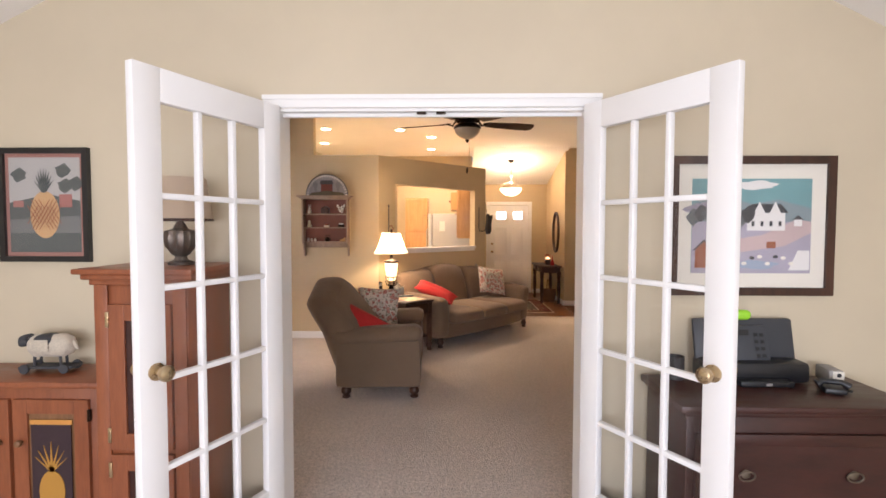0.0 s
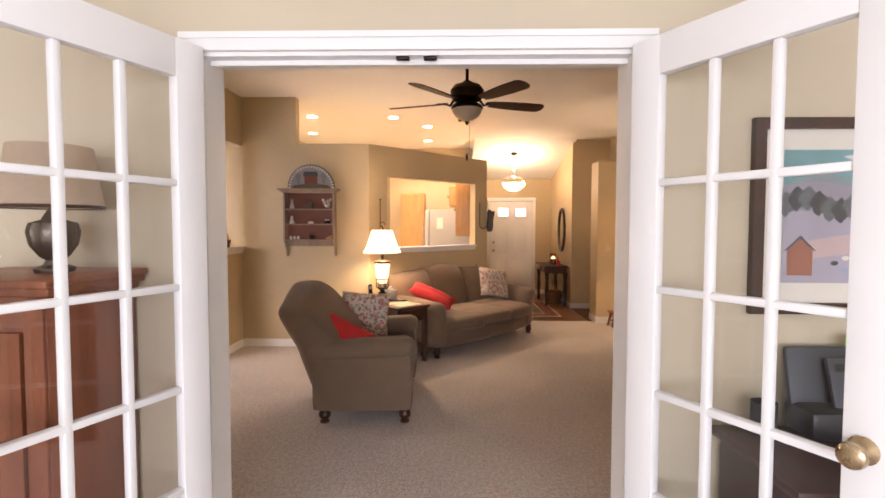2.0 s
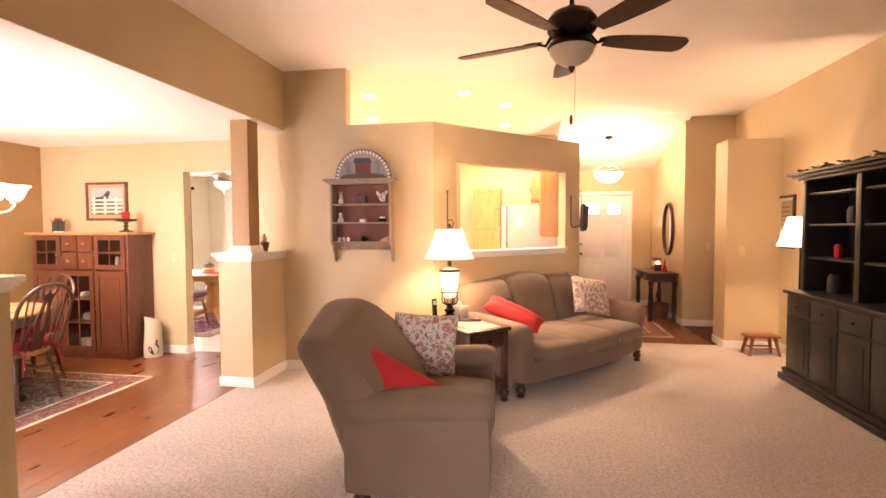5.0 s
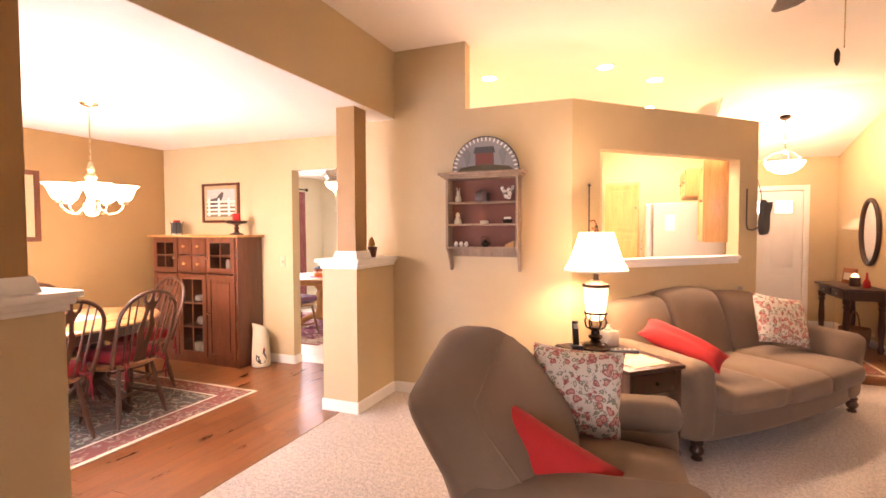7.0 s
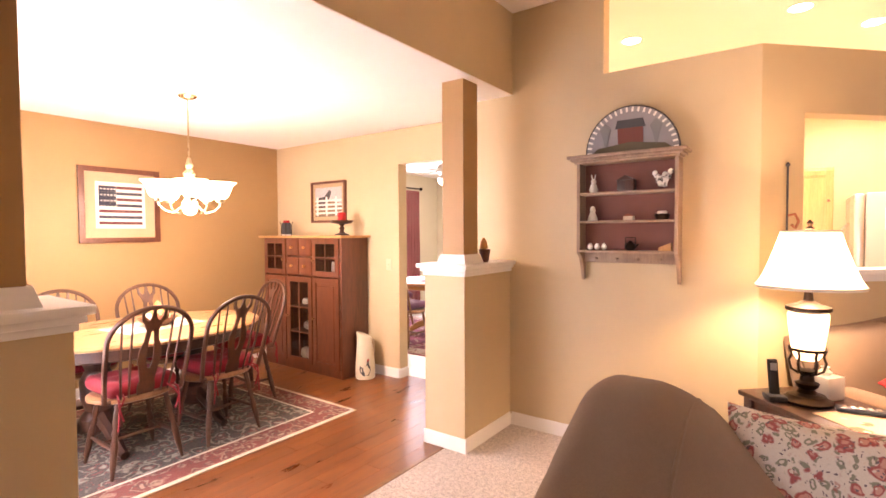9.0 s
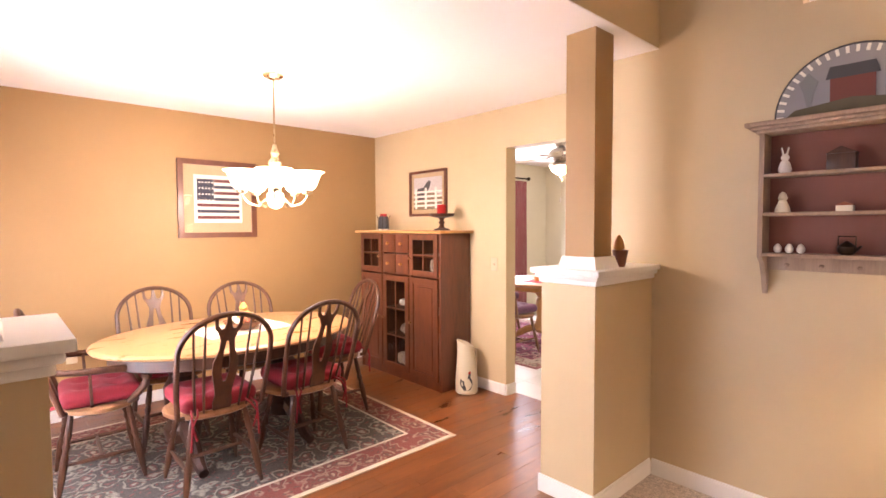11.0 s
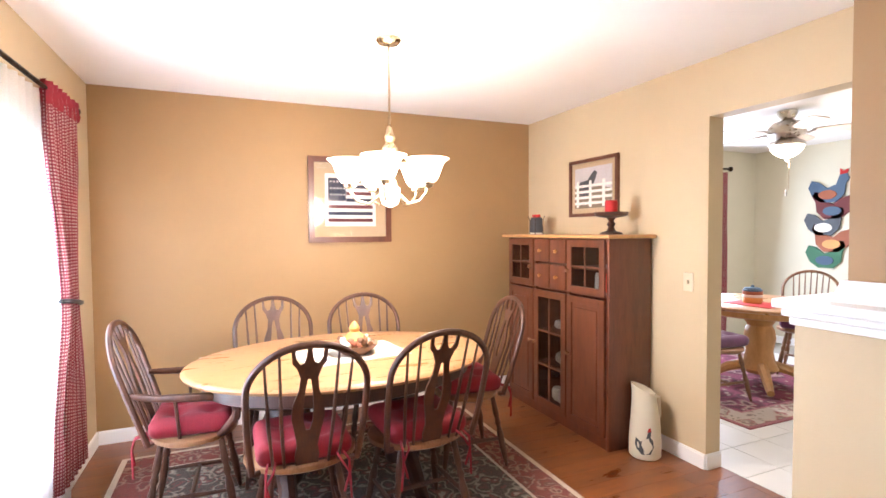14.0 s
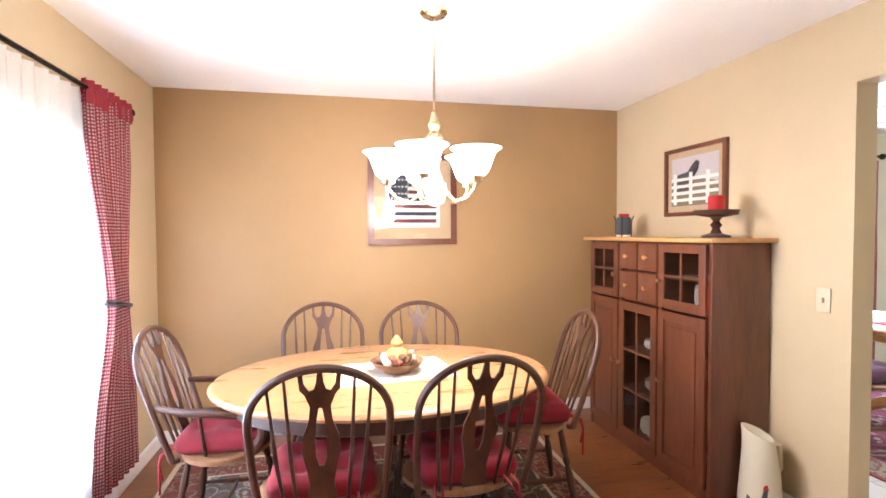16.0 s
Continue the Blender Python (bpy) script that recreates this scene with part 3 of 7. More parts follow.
casing(YS, -1)
casing(YS + 0.14, 1)
bm = bmesh.new()
box(bm, OX0, OX0 + 0.014, YS, YS + 0.14, 0, OH)
box(bm, OX1 - 0.014, OX1, YS, YS + 0.14, 0, OH)
box(bm, OX0 + 0.014, OX1 - 0.014, YS, YS + 0.14, OH - 0.014, OH)
box(bm, OX0 + 0.014, OX1 - 0.014, YS + 0.045, YS + 0.06, OH - 0.03, OH - 0.014)
jamb = structure("trim_door_jamb", bm, M_WHITE, "white door jamb lining", "trim")
for sx in (-0.045, 0.045):
    part("catch", B(0.14 + sx - 0.022, 0.14 + sx + 0.022, YS + 0.004, YS + 0.03, OH - 0.024, OH - 0.0145, 0.003), M_BRONZE, jamb, "dark ball catch")


# ---- french doors ----
def french_door(name, m, flip):
    W, Hd, T = 0.688, 2.055, 0.036
    t = thing(name, m, "open white fifteen-pane glass door", "door", "double glass doors", "structure")
    st, tr, br, mu = 0.100, 0.118, 0.30, 0.022
    sx = -1 if flip else 1

    def bx(x0, x1, z0, z1, y0=-T / 2, y1=T / 2, bev=0.003):
        a, b = sorted((sx * x0, sx * x1))
        return B(a, b, y0, y1, z0, z1, bev)

    part("stile", bx(0, st, 0.012, Hd), M_DOORW, t)
    part("stile", bx(W - st, W, 0.012, Hd), M_DOORW, t)
    part("top_rail", bx(st, W - st, Hd - tr, Hd), M_DOORW, t)
    part("bottom_rail", bx(st, W - st, 0.012, 0.012 + br), M_DOORW, t)
    gx0, gx1, gz0, gz1 = st, W - st, 0.012 + br, Hd - tr
    cw, ch = (gx1 - gx0) / 3, (gz1 - gz0) / 5
    for i in (1, 2):
        part("muntin", bx(gx0 + i * cw - mu / 2, gx0 + i * cw + mu / 2, gz0, gz1, -0.0145, 0.0145, 0.005), M_DOORW, t)
    for j in (1, 2, 3, 4):
        part("muntin", bx(gx0, gx1, gz0 + j * ch - mu / 2, gz0 + j * ch + mu / 2, -0.014, 0.014, 0.005), M_DOORW, t)
    for i in range(3):
        for j in range(5):
            p = part("pane", bx(gx0 + i * cw + 0.008, gx0 + (i + 1) * cw - 0.008, gz0 + j * ch + 0.008, gz0 + (j + 1) * ch - 0.008, -0.002, 0.002, 0), M_GLASS, t, "", False)
            p.visible_shadow = False
    for s in (-1, 1):
        k = lathe([(0.030, 0), (0.031, 0.006), (0.014, 0.012), (0.012, 0.030), (0.024, 0.038), (0.029, 0.050), (0.027, 0.062), (0.015, 0.070)], 20, pose(sx * (W - 0.06), s * T / 2, 1.0, -90 * s, 0, 0))
        part("knob", k, M_BRASS, t, "polished brass door knob")
    for z in (0.25, 1.0, 1.78):
        part("hinge", lathe([(0.006, -0.045), (0.006, 0.045)], 8, pose(0, -T / 2 - 0.004, z)), M_BRASS, t)
    return t


# left leaf hinged at the left jamb, swung into the study
french_door("door_1", pose(OX0 + 0.01, YS - 0.022, 0, 0, 0, -112.6), False)
french_door("door_2", pose(OX1 - 0.01, YS - 0.022, 0, 0, 0, 120.5), True)


# ---- front door ----
def front_door():
    t = thing("door_3", pose((FD0 + FD1) / 2, 11.3, 0), "white panelled front door with two small top lights", "door", "", "structure")
    w = (FD1 - FD0) / 2
    bm = B(-w, w, 0.012, 0.055, 0.01, 2.02)
    part("slab", bm, M_DOORW, t, "", False)
    for x0, x1 in ((-w + 0.12, -0.05), (0.05, w - 0.12)):
        for z0, z1 in ((0.22, 0.75), (0.88, 1.5)):
            bm = B(x0, x1, 0.004, 0.014, z0, z1, 0.006)
            box(bm, x0 + 0.03, x1 - 0.03, -0.002, 0.006, z0 + 0.03, z1 - 0.03, 0.004)
            part("panel", bm, M_DOORW, t)
        part("light", B(x0 + 0.05, x1 - 0.02, 0.006, 0.013, 1.70, 1.87), M_PANE, t, "small door window with daylight put in as glow", False)
        bm = bmesh.new()
        for a in ((x0 + 0.03, x0 + 0.05, 1.68, 1.89), (x1 - 0.02, x1, 1.68, 1.89), (x0 + 0.05, x1 - 0.02, 1.68, 1.70), (x0 + 0.05, x1 - 0.02, 1.87, 1.89)):
            box(bm, a[0], a[1], 0.0, 0.013, a[2], a[3])
        part("light_frame", bm, M_DOORW, t, "", False)
    part("knob", lathe([(0.028, 0), (0.012, 0.01), (0.012, 0.03), (0.027, 0.04), (0.025, 0.06), (0.01, 0.066)], 16, pose(-w + 0.065, 0.012, 0.95, 90)), M_BRASS, t, "brass door knob")
    part("deadbolt", lathe([(0.028, 0), (0.026, 0.012), (0.008, 0.016)], 16, pose(-w + 0.065, 0.012, 1.13, 90)), M_BRASS, t)
    bm = bmesh.new()
    box(bm, -w - 0.075, -w, -0.018, 0, 0, 2.03, 0.004)
    box(bm, w, w + 0.075, -0.018, 0, 0, 2.03, 0.004)
    box(bm, -w - 0.075, w + 0.075, -0.018, 0, 2.03, 2.105, 0.004)
    part("casing", bm, M_WHITE, t)


front_door()

# ---- living room things ----
def turned_foot(h, r):
    return [(r * 0.55, 0), (r * 0.8, h * 0.06), (r * 0.8, h * 0.16), (r * 0.5, h * 0.22), (r * 0.95, h * 0.42), (r, h * 0.6), (r * 0.65, h * 0.8), (r * 0.9, h * 0.88), (r * 0.9, h)]


def camel(top, width, humps, rise):
    """Height of an upholstered back along its width."""
    def f(x):
        u = max(-1.0, min(1.0, x / (width / 2)))
        slope = 0.75 * abs(u)**1.3 + 0.25 * u**4 if humps == 1 else 0.75 * u**2 + 0.25 * u**6
        base = top - rise * slope
        return base + 0.018 * math.cos(humps * math.pi * u)
    return f


def upholstered(name, m, label, category, width, depth, seats, backs, top, arm_h, leg_h, curve=0.0, humps=1, drop=0.19):
    t = thing(name, m, label, category)
    w, d = width / 2, depth / 2
    arm_w = 0.2
    lean, taper = 0.19, 0.0

    def bow(p):
        if curve and p.y < 0:
            p.y -= curve * (1 - min(1, abs(p.x) / w) ** 2)
        return p

    part("base", soft(w - 0.05, d - 0.12, 0.10, 0.03, 10, lambda p: bow(p + Vector((0, -0.02, leg_h + 0.10)))), M_SOFA, t)
    inner = width - 2 * arm_w
    sw = inner / seats
    for k in range(seats):
        cx = -inner / 2 + sw * (k + 0.5)

        def seat_shape(p, cx=cx):
            q = p + Vector((cx, -0.13, leg_h + 0.265))
            q.z += 0.03 * max(0, 1 - (p.x / (sw / 2)) ** 2) * max(0, 1 - (p.y / 0.36) ** 2) * (1 if p.z > 0 else 0)
            return bow(q)

        part("seat_cushion", soft(sw / 2 + 0.004, d - 0.11, 0.078, 0.06, 10, seat_shape), M_SOFA, t)
    line = camel(top, width, humps, drop)

    def frame_shape(p):
        u = (p.z + 0.4) / 0.8
        z = leg_h + 0.1 + u * (line(p.x) - 0.012 - leg_h - 0.1)
        return Vector((p.x * (1 - taper * u * u), d - 0.14 + p.y + lean * u, z))

    part("back_frame", soft(w - 0.03, 0.055, 0.4, 0.05, 14, frame_shape), M_SOFA, t)
    bw = (width - 0.06) / backs
    for k in range(backs):
        cx = -(width - 0.06) / 2 + bw * (k + 0.5)

        def back_shape(p, cx=cx):
            u = (p.z + 0.4) / 0.8
            x = cx + p.x
            zt = line(x) - 0.014 * (abs(p.x) / (bw / 2)) ** 3
            z = leg_h + 0.16 + u * (zt - leg_h - 0.16)
            puff = 0.03 * math.cos(p.x / (bw / 2) * 1.4) * math.sin(math.pi * min(1, max(0, u))) if p.y < 0 else 0.0
            roll = 0.025 * max(0, u - 0.75) / 0.25
            return Vector((x * (1 - taper * u * u), d - 0.275 + p.y + (lean + 0.01) * u - puff + roll, z))

        part("back_cushion", soft(bw / 2 + 0.003, 0.105, 0.4, 0.085, 12, back_shape), M_SOFA, t)
    for s in (-1, 1):
        def arm_shape(p, s=s):
            u = (p.z + 0.25) / 0.5
            z = leg_h + 0.01 + u * (arm_h - leg_h - 0.01)
            flare = 0.045 * max(0, u - 0.6) / 0.4
            y = p.y - 0.015 + (0.05 * u if p.y > 0 else -0.02 * u)
            z -= 0.03 * max(0, -p.y / d) * u
            return Vector((s * (w - 0.115 + flare) + p.x * (1 + 0.25 * max(0, u - 0.55)), y, z))

        part("arm", soft(0.095, d - 0.06, 0.25, 0.075, 12, arm_shape), M_SOFA, t)
    for sx in (-1, 1):
        for sy in (-1, 1):
            part("leg", lathe(turned_foot(leg_h + 0.02, 0.042), 16, pose(sx * (w - 0.075), sy * (d - 0.11) - (0.01 if sy < 0 else 0.06), 0)), M_DARK, t, "dark turned bun foot")
    return t


def armchair(m):
    """Club chair, front towards -y: thick raked back with a camel crest, low rolled arms, bun feet."""
    t = thing("armchair", m, "taupe upholstered armchair with raked camel back and dark bun feet", "armchair")
    w, leg_h = 0.545, 0.105

    def crest(x):
        u = min(1.0, abs(x) / w)
        return 0.875 + 0.145 * (0.5 + 0.5 * math.cos(math.pi * u)) - 0.02 * u**6

    def spread(u, low, mid, high):
        return low + (mid - low) * u / 0.6 if u < 0.6 else mid + (high - mid) * (u - 0.6) / 0.4

    def back(p, puff=1.0):
        u = max(0.0, min(1.0, p.z + 0.5))
        z = 0.12 + u * (crest(p.x) - 0.12)
        rear, front = spread(u, 0.355, 0.52, 0.69), spread(u, 0.02, 0.16, 0.40)
        y = (rear + front) / 2 + p.y / 0.14 * (rear - front) / 2
        if p.y < 0:
            y -= puff * 0.04 * math.cos(1.5 * p.x / w) * math.sin(math.pi * u)
        return Vector((p.x * (1 + 0.015 * u), y, z))

    def jitter(p, k):
        return p + Vector((0, 0, k * noise.noise(p * 6.0)))

    part("base", soft(w - 0.03, 0.335, 0.11, 0.03, 10, lambda p: Vector((p.x, p.y + 0.005, p.z + leg_h + 0.105))), M_SOFA, t)
    part("seat_cushion", soft(w - 0.19, 0.27, 0.085, 0.065, 14, lambda p: jitter(Vector((p.x, p.y - 0.085, p.z + 0.385 + 0.03 * max(0, 1 - (p.x / 0.36) ** 2) * max(0, 1 - (p.y / 0.3) ** 2) * (p.z > 0))), 0.012)), M_SOFA, t)
    bk = part("back_cushion", soft(w - 0.015, 0.14, 0.5, 0.10, 18, lambda p: jitter(back(p), 0.01)), M_SOFA, t, "thick raked back with a camel crest")
    rim = [back(Vector((x, -0.105, z)), 0.8) + Vector((0, -0.012, 0)) for x, z in [(-w + 0.05, -0.1 + 0.08 * k) for k in range(7)] + [(-w + 0.05 + 2 * (w - 0.05) * k / 24, 0.455) for k in range(1, 24)] + [(w - 0.05, 0.38 - 0.08 * k) for k in range(7)]]
    part("piping", tube(rim, 0.0065, 6), M_SOFA, bk, "corded seam")
    for s in (-1, 1):
        def roll(p, s=s):
            v = (p.y + 0.40) / 0.80
            return Vector((s * (w - 0.10) + p.x * (1 + 0.05 * (1 - v)), p.y + 0.035, p.z + 0.573 - 0.035 * v))

        a = part("arm", soft(0.108, 0.40, 0.075, 0.068, 12, roll), M_SOFA, t, "low rolled arm")
        part("arm_panel", soft(0.092, 0.372, 0.215, 0.03, 8, lambda p, s=s: Vector((s * (w - 0.10) + p.x, p.y + 0.018 + 0.03 * max(0, p.z), p.z + 0.315))), M_SOFA, a)
        for y in (-0.295, 0.305):
            part("leg", lathe(turned_foot(leg_h + 0.02, 0.045), 16, pose(s * (w - 0.065), y, 0)), M_DARK, t, "dark turned bun foot")
    return t


armchair(pose(-0.42, 4.605, 0, 0, 0, 92.5))
SOFA = pose(0.40, 6.885, 0, 0, 0, 48)
upholstered("sofa", SOFA, "taupe three-seat sofa with scalloped back and bun feet", "sofa", 1.98, 0.98, 3, 3, 0.95, 0.65, 0.10, 0.085, 2, 0.12)


def cushion(m, w, h, th, mat, label):
    ob = part("throw_pillow", pillow_mesh(w, h, th), mat, None, label)
    ob.matrix_world = m
    return tagged(ob, label, "pillow")


cushion(pose(-0.555, 4.97, 0.665, -22, 3, 4), 0.45, 0.43, 0.15, M_FLORAL, "floral tapestry throw pillow on the armchair")
cushion(pose(-0.60, 4.25, 0.612, -38, 27, 0), 0.54, 0.30, 0.17, M_RED, "red oblong throw pillow leaning on the armchair's arm")
cushion(SOFA @ pose(0.60, -0.02, 0.70, -24, 10, -18), 0.48, 0.42, 0.15, M_FLORAL, "floral tapestry throw pillow at the sofa's end")
cushion(SOFA @ pose(-0.73, -0.13, 0.66, -62, 22, -62), 0.56, 0.20, 0.14, M_RED, "red oblong throw pillow over the sofa's arm")


def end_table():
    t = thing("end_table", pose(-0.415, 5.965, 0, 0, 0, 43), "dark wooden chairside table with a drawer and lower shelf", "side table")
    w, d, h = 0.20, 0.36, 0.63
    part("tabletop", B(-w - 0.02, w + 0.02, -d - 0.02, d + 0.02, h - 0.03, h, 0.01), M_DARK, t)
    part("apron", B(-w + 0.02, w - 0.02, -d + 0.02, d - 0.02, h - 0.17, h - 0.03), M_DARK, t, "", False)
    dr = part("drawer", B(-w + 0.05, w - 0.05, -d + 0.006, -d + 0.03, h - 0.155, h - 0.045, 0.006), M_DARK, t)
    part("knob", lathe([(0.006, 0), (0.014, 0.012), (0.012, 0.022), (0.004, 0.026)], 12, pose(0, -d + 0.006, h - 0.1, 90)), M_BRONZE, dr)
    part("shelf", B(-w + 0.02, w - 0.02, -d + 0.02, d - 0.02, 0.17, 0.19, 0.004), M_DARK, t)
    for sx in (-1, 1):
        for sy in (-1, 1):
            bm = B(sx * (w - 0.025) - 0.025, sx * (w - 0.025) + 0.025, sy * (d - 0.025) - 0.025, sy * (d - 0.025) + 0.025, 0.13, h - 0.03, 0.004)
            lathe(turned_foot(0.135, 0.04), 14, pose(sx * (w - 0.025), sy * (d - 0.025), 0), bm)
            part("leg", bm, M_DARK, t)
    return t


end_table()
ET = pose(-0.415, 5.965, 0.63, 0, 0, 43)
runner = part("table_mat", B(-0.14, 0.14, -0.33, 0.02, 0.0, 0.004, 0.001, ET), spotted("patched_runner_cloth", (0.62, 0.5, 0.34), [((0.5, 0.2, 0.12), 0.35, 0.7), ((0.7, 0.62, 0.5), 0.25, 1.3)], 14), None)
tagged(runner, "tan and rust patterned mat on the end table", "table mat")
rem = thing("remote_control", ET @ pose(0.06, -0.02, 0.006, 0, 0, 55), "black and silver remote control on the end table", "remote")
part("body", B(-0.025, 0.025, -0.09, 0.09, 0, 0.02, 0.006), M_GREYP, rem)
for k in range(5):
    part("button", B(-0.016, 0.016, -0.07 + k * 0.03, -0.055 + k * 0.03, 0.02, 0.023, 0.001), M_NICKEL, rem)
ph = thing("cordless_phone", ET @ pose(-0.165, 0.20, 0, 0, 0, -20), "black cordless phone standing in its cradle", "phone")
part("cradle", B(-0.04, 0.04, -0.045, 0.045, 0, 0.03, 0.008), M_GREYP, ph)
part("handset", B(-0.022, 0.022, -0.012, 0.012, 0.0, 0.17, 0.008, pose(0, 0.005, 0.022, -12, 0, 0)), M_BLACK, ph)
part("screen", B(-0.014, 0.014, -0.0135, -0.0125, 0.115, 0.15, 0.0, pose(0, 0.005, 0.022, -12, 0, 0)), M_STEEL, ph)
tb = thing("tissue_box", ET @ pose(0.10, 0.20, 0, 0, 0, 10), "white tissue box with a tissue standing up", "tissue box")
part("box", B(-0.055, 0.055, -0.055, 0.055, 0, 0.11, 0.004), M_PAPER, tb)
part("tissue", lathe([(0.02, 0.108), (0.03, 0.125), (0.012, 0.14), (0.02, 0.15)], 7, cap=False), M_PAPER, tb)


def pleated_shade(r0, r1, z0, z1, n=48, depth=0.004, bell=0.0):
    bm = bmesh.new()
    rows = []
    for j in range(7):
        u = j / 6
        r = r0 + (r1 - r0) * (u ** (1 - bell) if bell else u)
        rows.append([bm.verts.new(((r + depth * (k % 2) * (1 - 0.5 * u)) * math.cos(2 * math.pi * k / n), (r + depth * (k % 2) * (1 - 0.5 * u)) * math.sin(2 * math.pi * k / n), z0 + (z1 - z0) * u)) for k in range(n)])
    for a, b in zip(rows, rows[1:]):
        for k in range(n):
            bm.faces.new((a[k], a[(k + 1) % n], b[(k + 1) % n], b[k]))
    return bm


def table_lamp():
    t = thing("table_lamp", pose(-0.55, 6.05, 0.632), "lit table lamp with glowing glass urn and pleated cream shade", "lamp")
    part("base", lathe([(0.10, 0), (0.105, 0.012), (0.085, 0.02), (0.075, 0.035), (0.04, 0.045), (0.03, 0.06), (0.045, 0.075), (0.05, 0.09), (0.03, 0.10), (0.026, 0.13), (0.04, 0.15)], 24), M_BRONZE, t, "dark bronze footed base")
    part("urn", lathe([(0.042, 0.20), (0.055, 0.22), (0.065, 0.26), (0.078, 0.36), (0.082, 0.41), (0.075, 0.43)], 24), M_GLOWS, t, "glowing alabaster glass body")
    for k in range(6):
        a = 2 * math.pi * k / 6
        p = [(r * math.cos(a), r * math.sin(a), z) for r, z in ((0.03, 0.13), (0.062, 0.15), (0.072, 0.19), (0.06, 0.22), (0.072, 0.25))]
        part("scroll", tube(p, 0.006, 6), M_BRONZE, t)
    part("rim", lathe([(0.075, 0.243), (0.079, 0.25), (0.075, 0.257)], 24, cap=False), M_BRONZE, t)
    part("collar", lathe([(0.078, 0.425), (0.092, 0.435), (0.09, 0.45), (0.05, 0.465), (0.02, 0.48), (0.016, 0.52), (0.03, 0.53), (0.012, 0.55)], 24), M_BRONZE, t)
    sh = part("shade", pleated_shade(0.21, 0.112, 0.545, 0.80, 40, 0.006, 0.25), M_SHADE, t, "pleated cream fabric shade")
    part("trim", lathe([(0.213, 0.538), (0.217, 0.545), (0.213, 0.553)], 40, cap=False), M_PAPER, sh)
    part("trim", lathe([(0.115, 0.795), (0.12, 0.80), (0.115, 0.806)], 40, cap=False), M_PAPER, sh)
    part("finial", lathe([(0.012, 0.80), (0.02, 0.815), (0.008, 0.825), (0.014, 0.84), (0.004, 0.855)], 12), M_BRONZE, t)
    part("harp", tube([(0, -0.002, 0.53), (0.05, 0, 0.62), (0.05, 0, 0.74), (0, 0, 0.805), (-0.05, 0, 0.74), (-0.05, 0, 0.62), (0, 0.002, 0.53)], 0.003, 6), M_BRASS, t)


table_lamp()


def wall_shelf():
    t = thing("wall_shelf", pose(-1.468, 6.45, 0), "weathered wooden wall shelf with red back and knick-knacks", "wall shelf")
    w, d = 0.295, 0.125
    part("back", B(-w, w, -0.012, -0.001, 1.27, 1.88), M_SHELFR, t, "faded red board back", False)
    for s in (-1, 1):
        o = [(-d, 1.885), (0, 1.885), (0, 1.14), (-0.014, 1.115), (-0.03, 1.13), (-0.05, 1.20), (-0.085, 1.27), (-d, 1.30)]
        part("side", prism(o, 0.02, pose(s * w, 0, 0, 0, 0, 90)), M_GREYW, t, "", False)
    for z in (1.31, 1.50, 1.68):
        part("shelf", B(-w + 0.01, w - 0.01, -d + 0.004, -0.012, z - 0.008, z + 0.008, 0.002), M_GREYW, t)
    part("peg_rail", B(-w + 0.01, w - 0.01, -0.03, -0.012, 1.235, 1.30, 0.003), M_GREYW, t)
    for k in range(4):
        part("peg", lathe([(0.006, 0), (0.005, 0.02), (0.01, 0.03), (0.004, 0.036)], 8, pose(-0.2 + 0.133 * k, -0.03, 1.262, 90)), M_GREYW, t)
    bm = B(-w - 0.02, w + 0.02, -d - 0.02, -0.001, 1.875, 1.89, 0.003)
    box(bm, -w - 0.04, w + 0.04, -d - 0.04, -0.001, 1.89, 1.905, 0.004)
    box(bm, -w - 0.06, w + 0.06, -d - 0.055, -0.001, 1.905, 1.925, 0.004)
    part("crown", bm, M_GREYW, t)


wall_shelf()


def knick(name, x, z, bm, mat, label, category="ornament", extra=None):
    t = thing(name, pose(x, 6.45 - 0.065, z + 0.0085), label, category)
    part("body", bm, mat, t)
    for nm, b2, m2 in extra or ():
        part(nm, b2, m2, t)


SX = -1.468
knick("rabbit_figurine", SX - 0.215, 1.68, lathe([(0.022, 0), (0.028, 0.02), (0.02, 0.05), (0.012, 0.06), (0.018, 0.075), (0.01, 0.09)], 12), M_PAPER, "white rabbit figurine on the wall shelf", extra=[("ear", tube([(-0.006, 0, 0.085), (-0.014, 0, 0.12)], [0.005, 0.003]), M_PAPER), ("ear", tube([(0.006, 0, 0.085), (0.014, 0, 0.12)], [0.005, 0.003]), M_PAPER)])
knick("wooden_box", SX - 0.005, 1.68, B(-0.05, 0.05, -0.035, 0.035, 0, 0.07, 0.003), M_DARK, "dark little wooden box with a peaked lid", "box", [("lid", prism([(-0.055, 0.07), (0.055, 0.07), (0.0, 0.10)], 0.075), M_DARK)])
bm = bmesh.new()
for k in range(14):
    a, r = k * 2.4, 0.012 + 0.0028 * k
    lathe([(0.004, -0.016), (0.016, -0.008), (0.016, 0.008), (0.004, 0.016)], 8, pose(r * math.cos(a), r * 0.5 * math.sin(a), 0.03 + 0.006 * k), bm)
knick("cow_figurine", SX + 0.205, 1.68, bm, spotted("black_white_glaze", (0.75, 0.72, 0.66), [((0.02, 0.02, 0.02), 0.4, 2.0)], 20, 0.4), "black and white cluster figurine on the wall shelf")
knick("angel_figurine", SX - 0.22, 1.50, lathe([(0.032, 0), (0.03, 0.02), (0.015, 0.055), (0.02, 0.065), (0.014, 0.085), (0.004, 0.095)], 12), M_CREAM, "small cream angel figurine on the wall shelf")
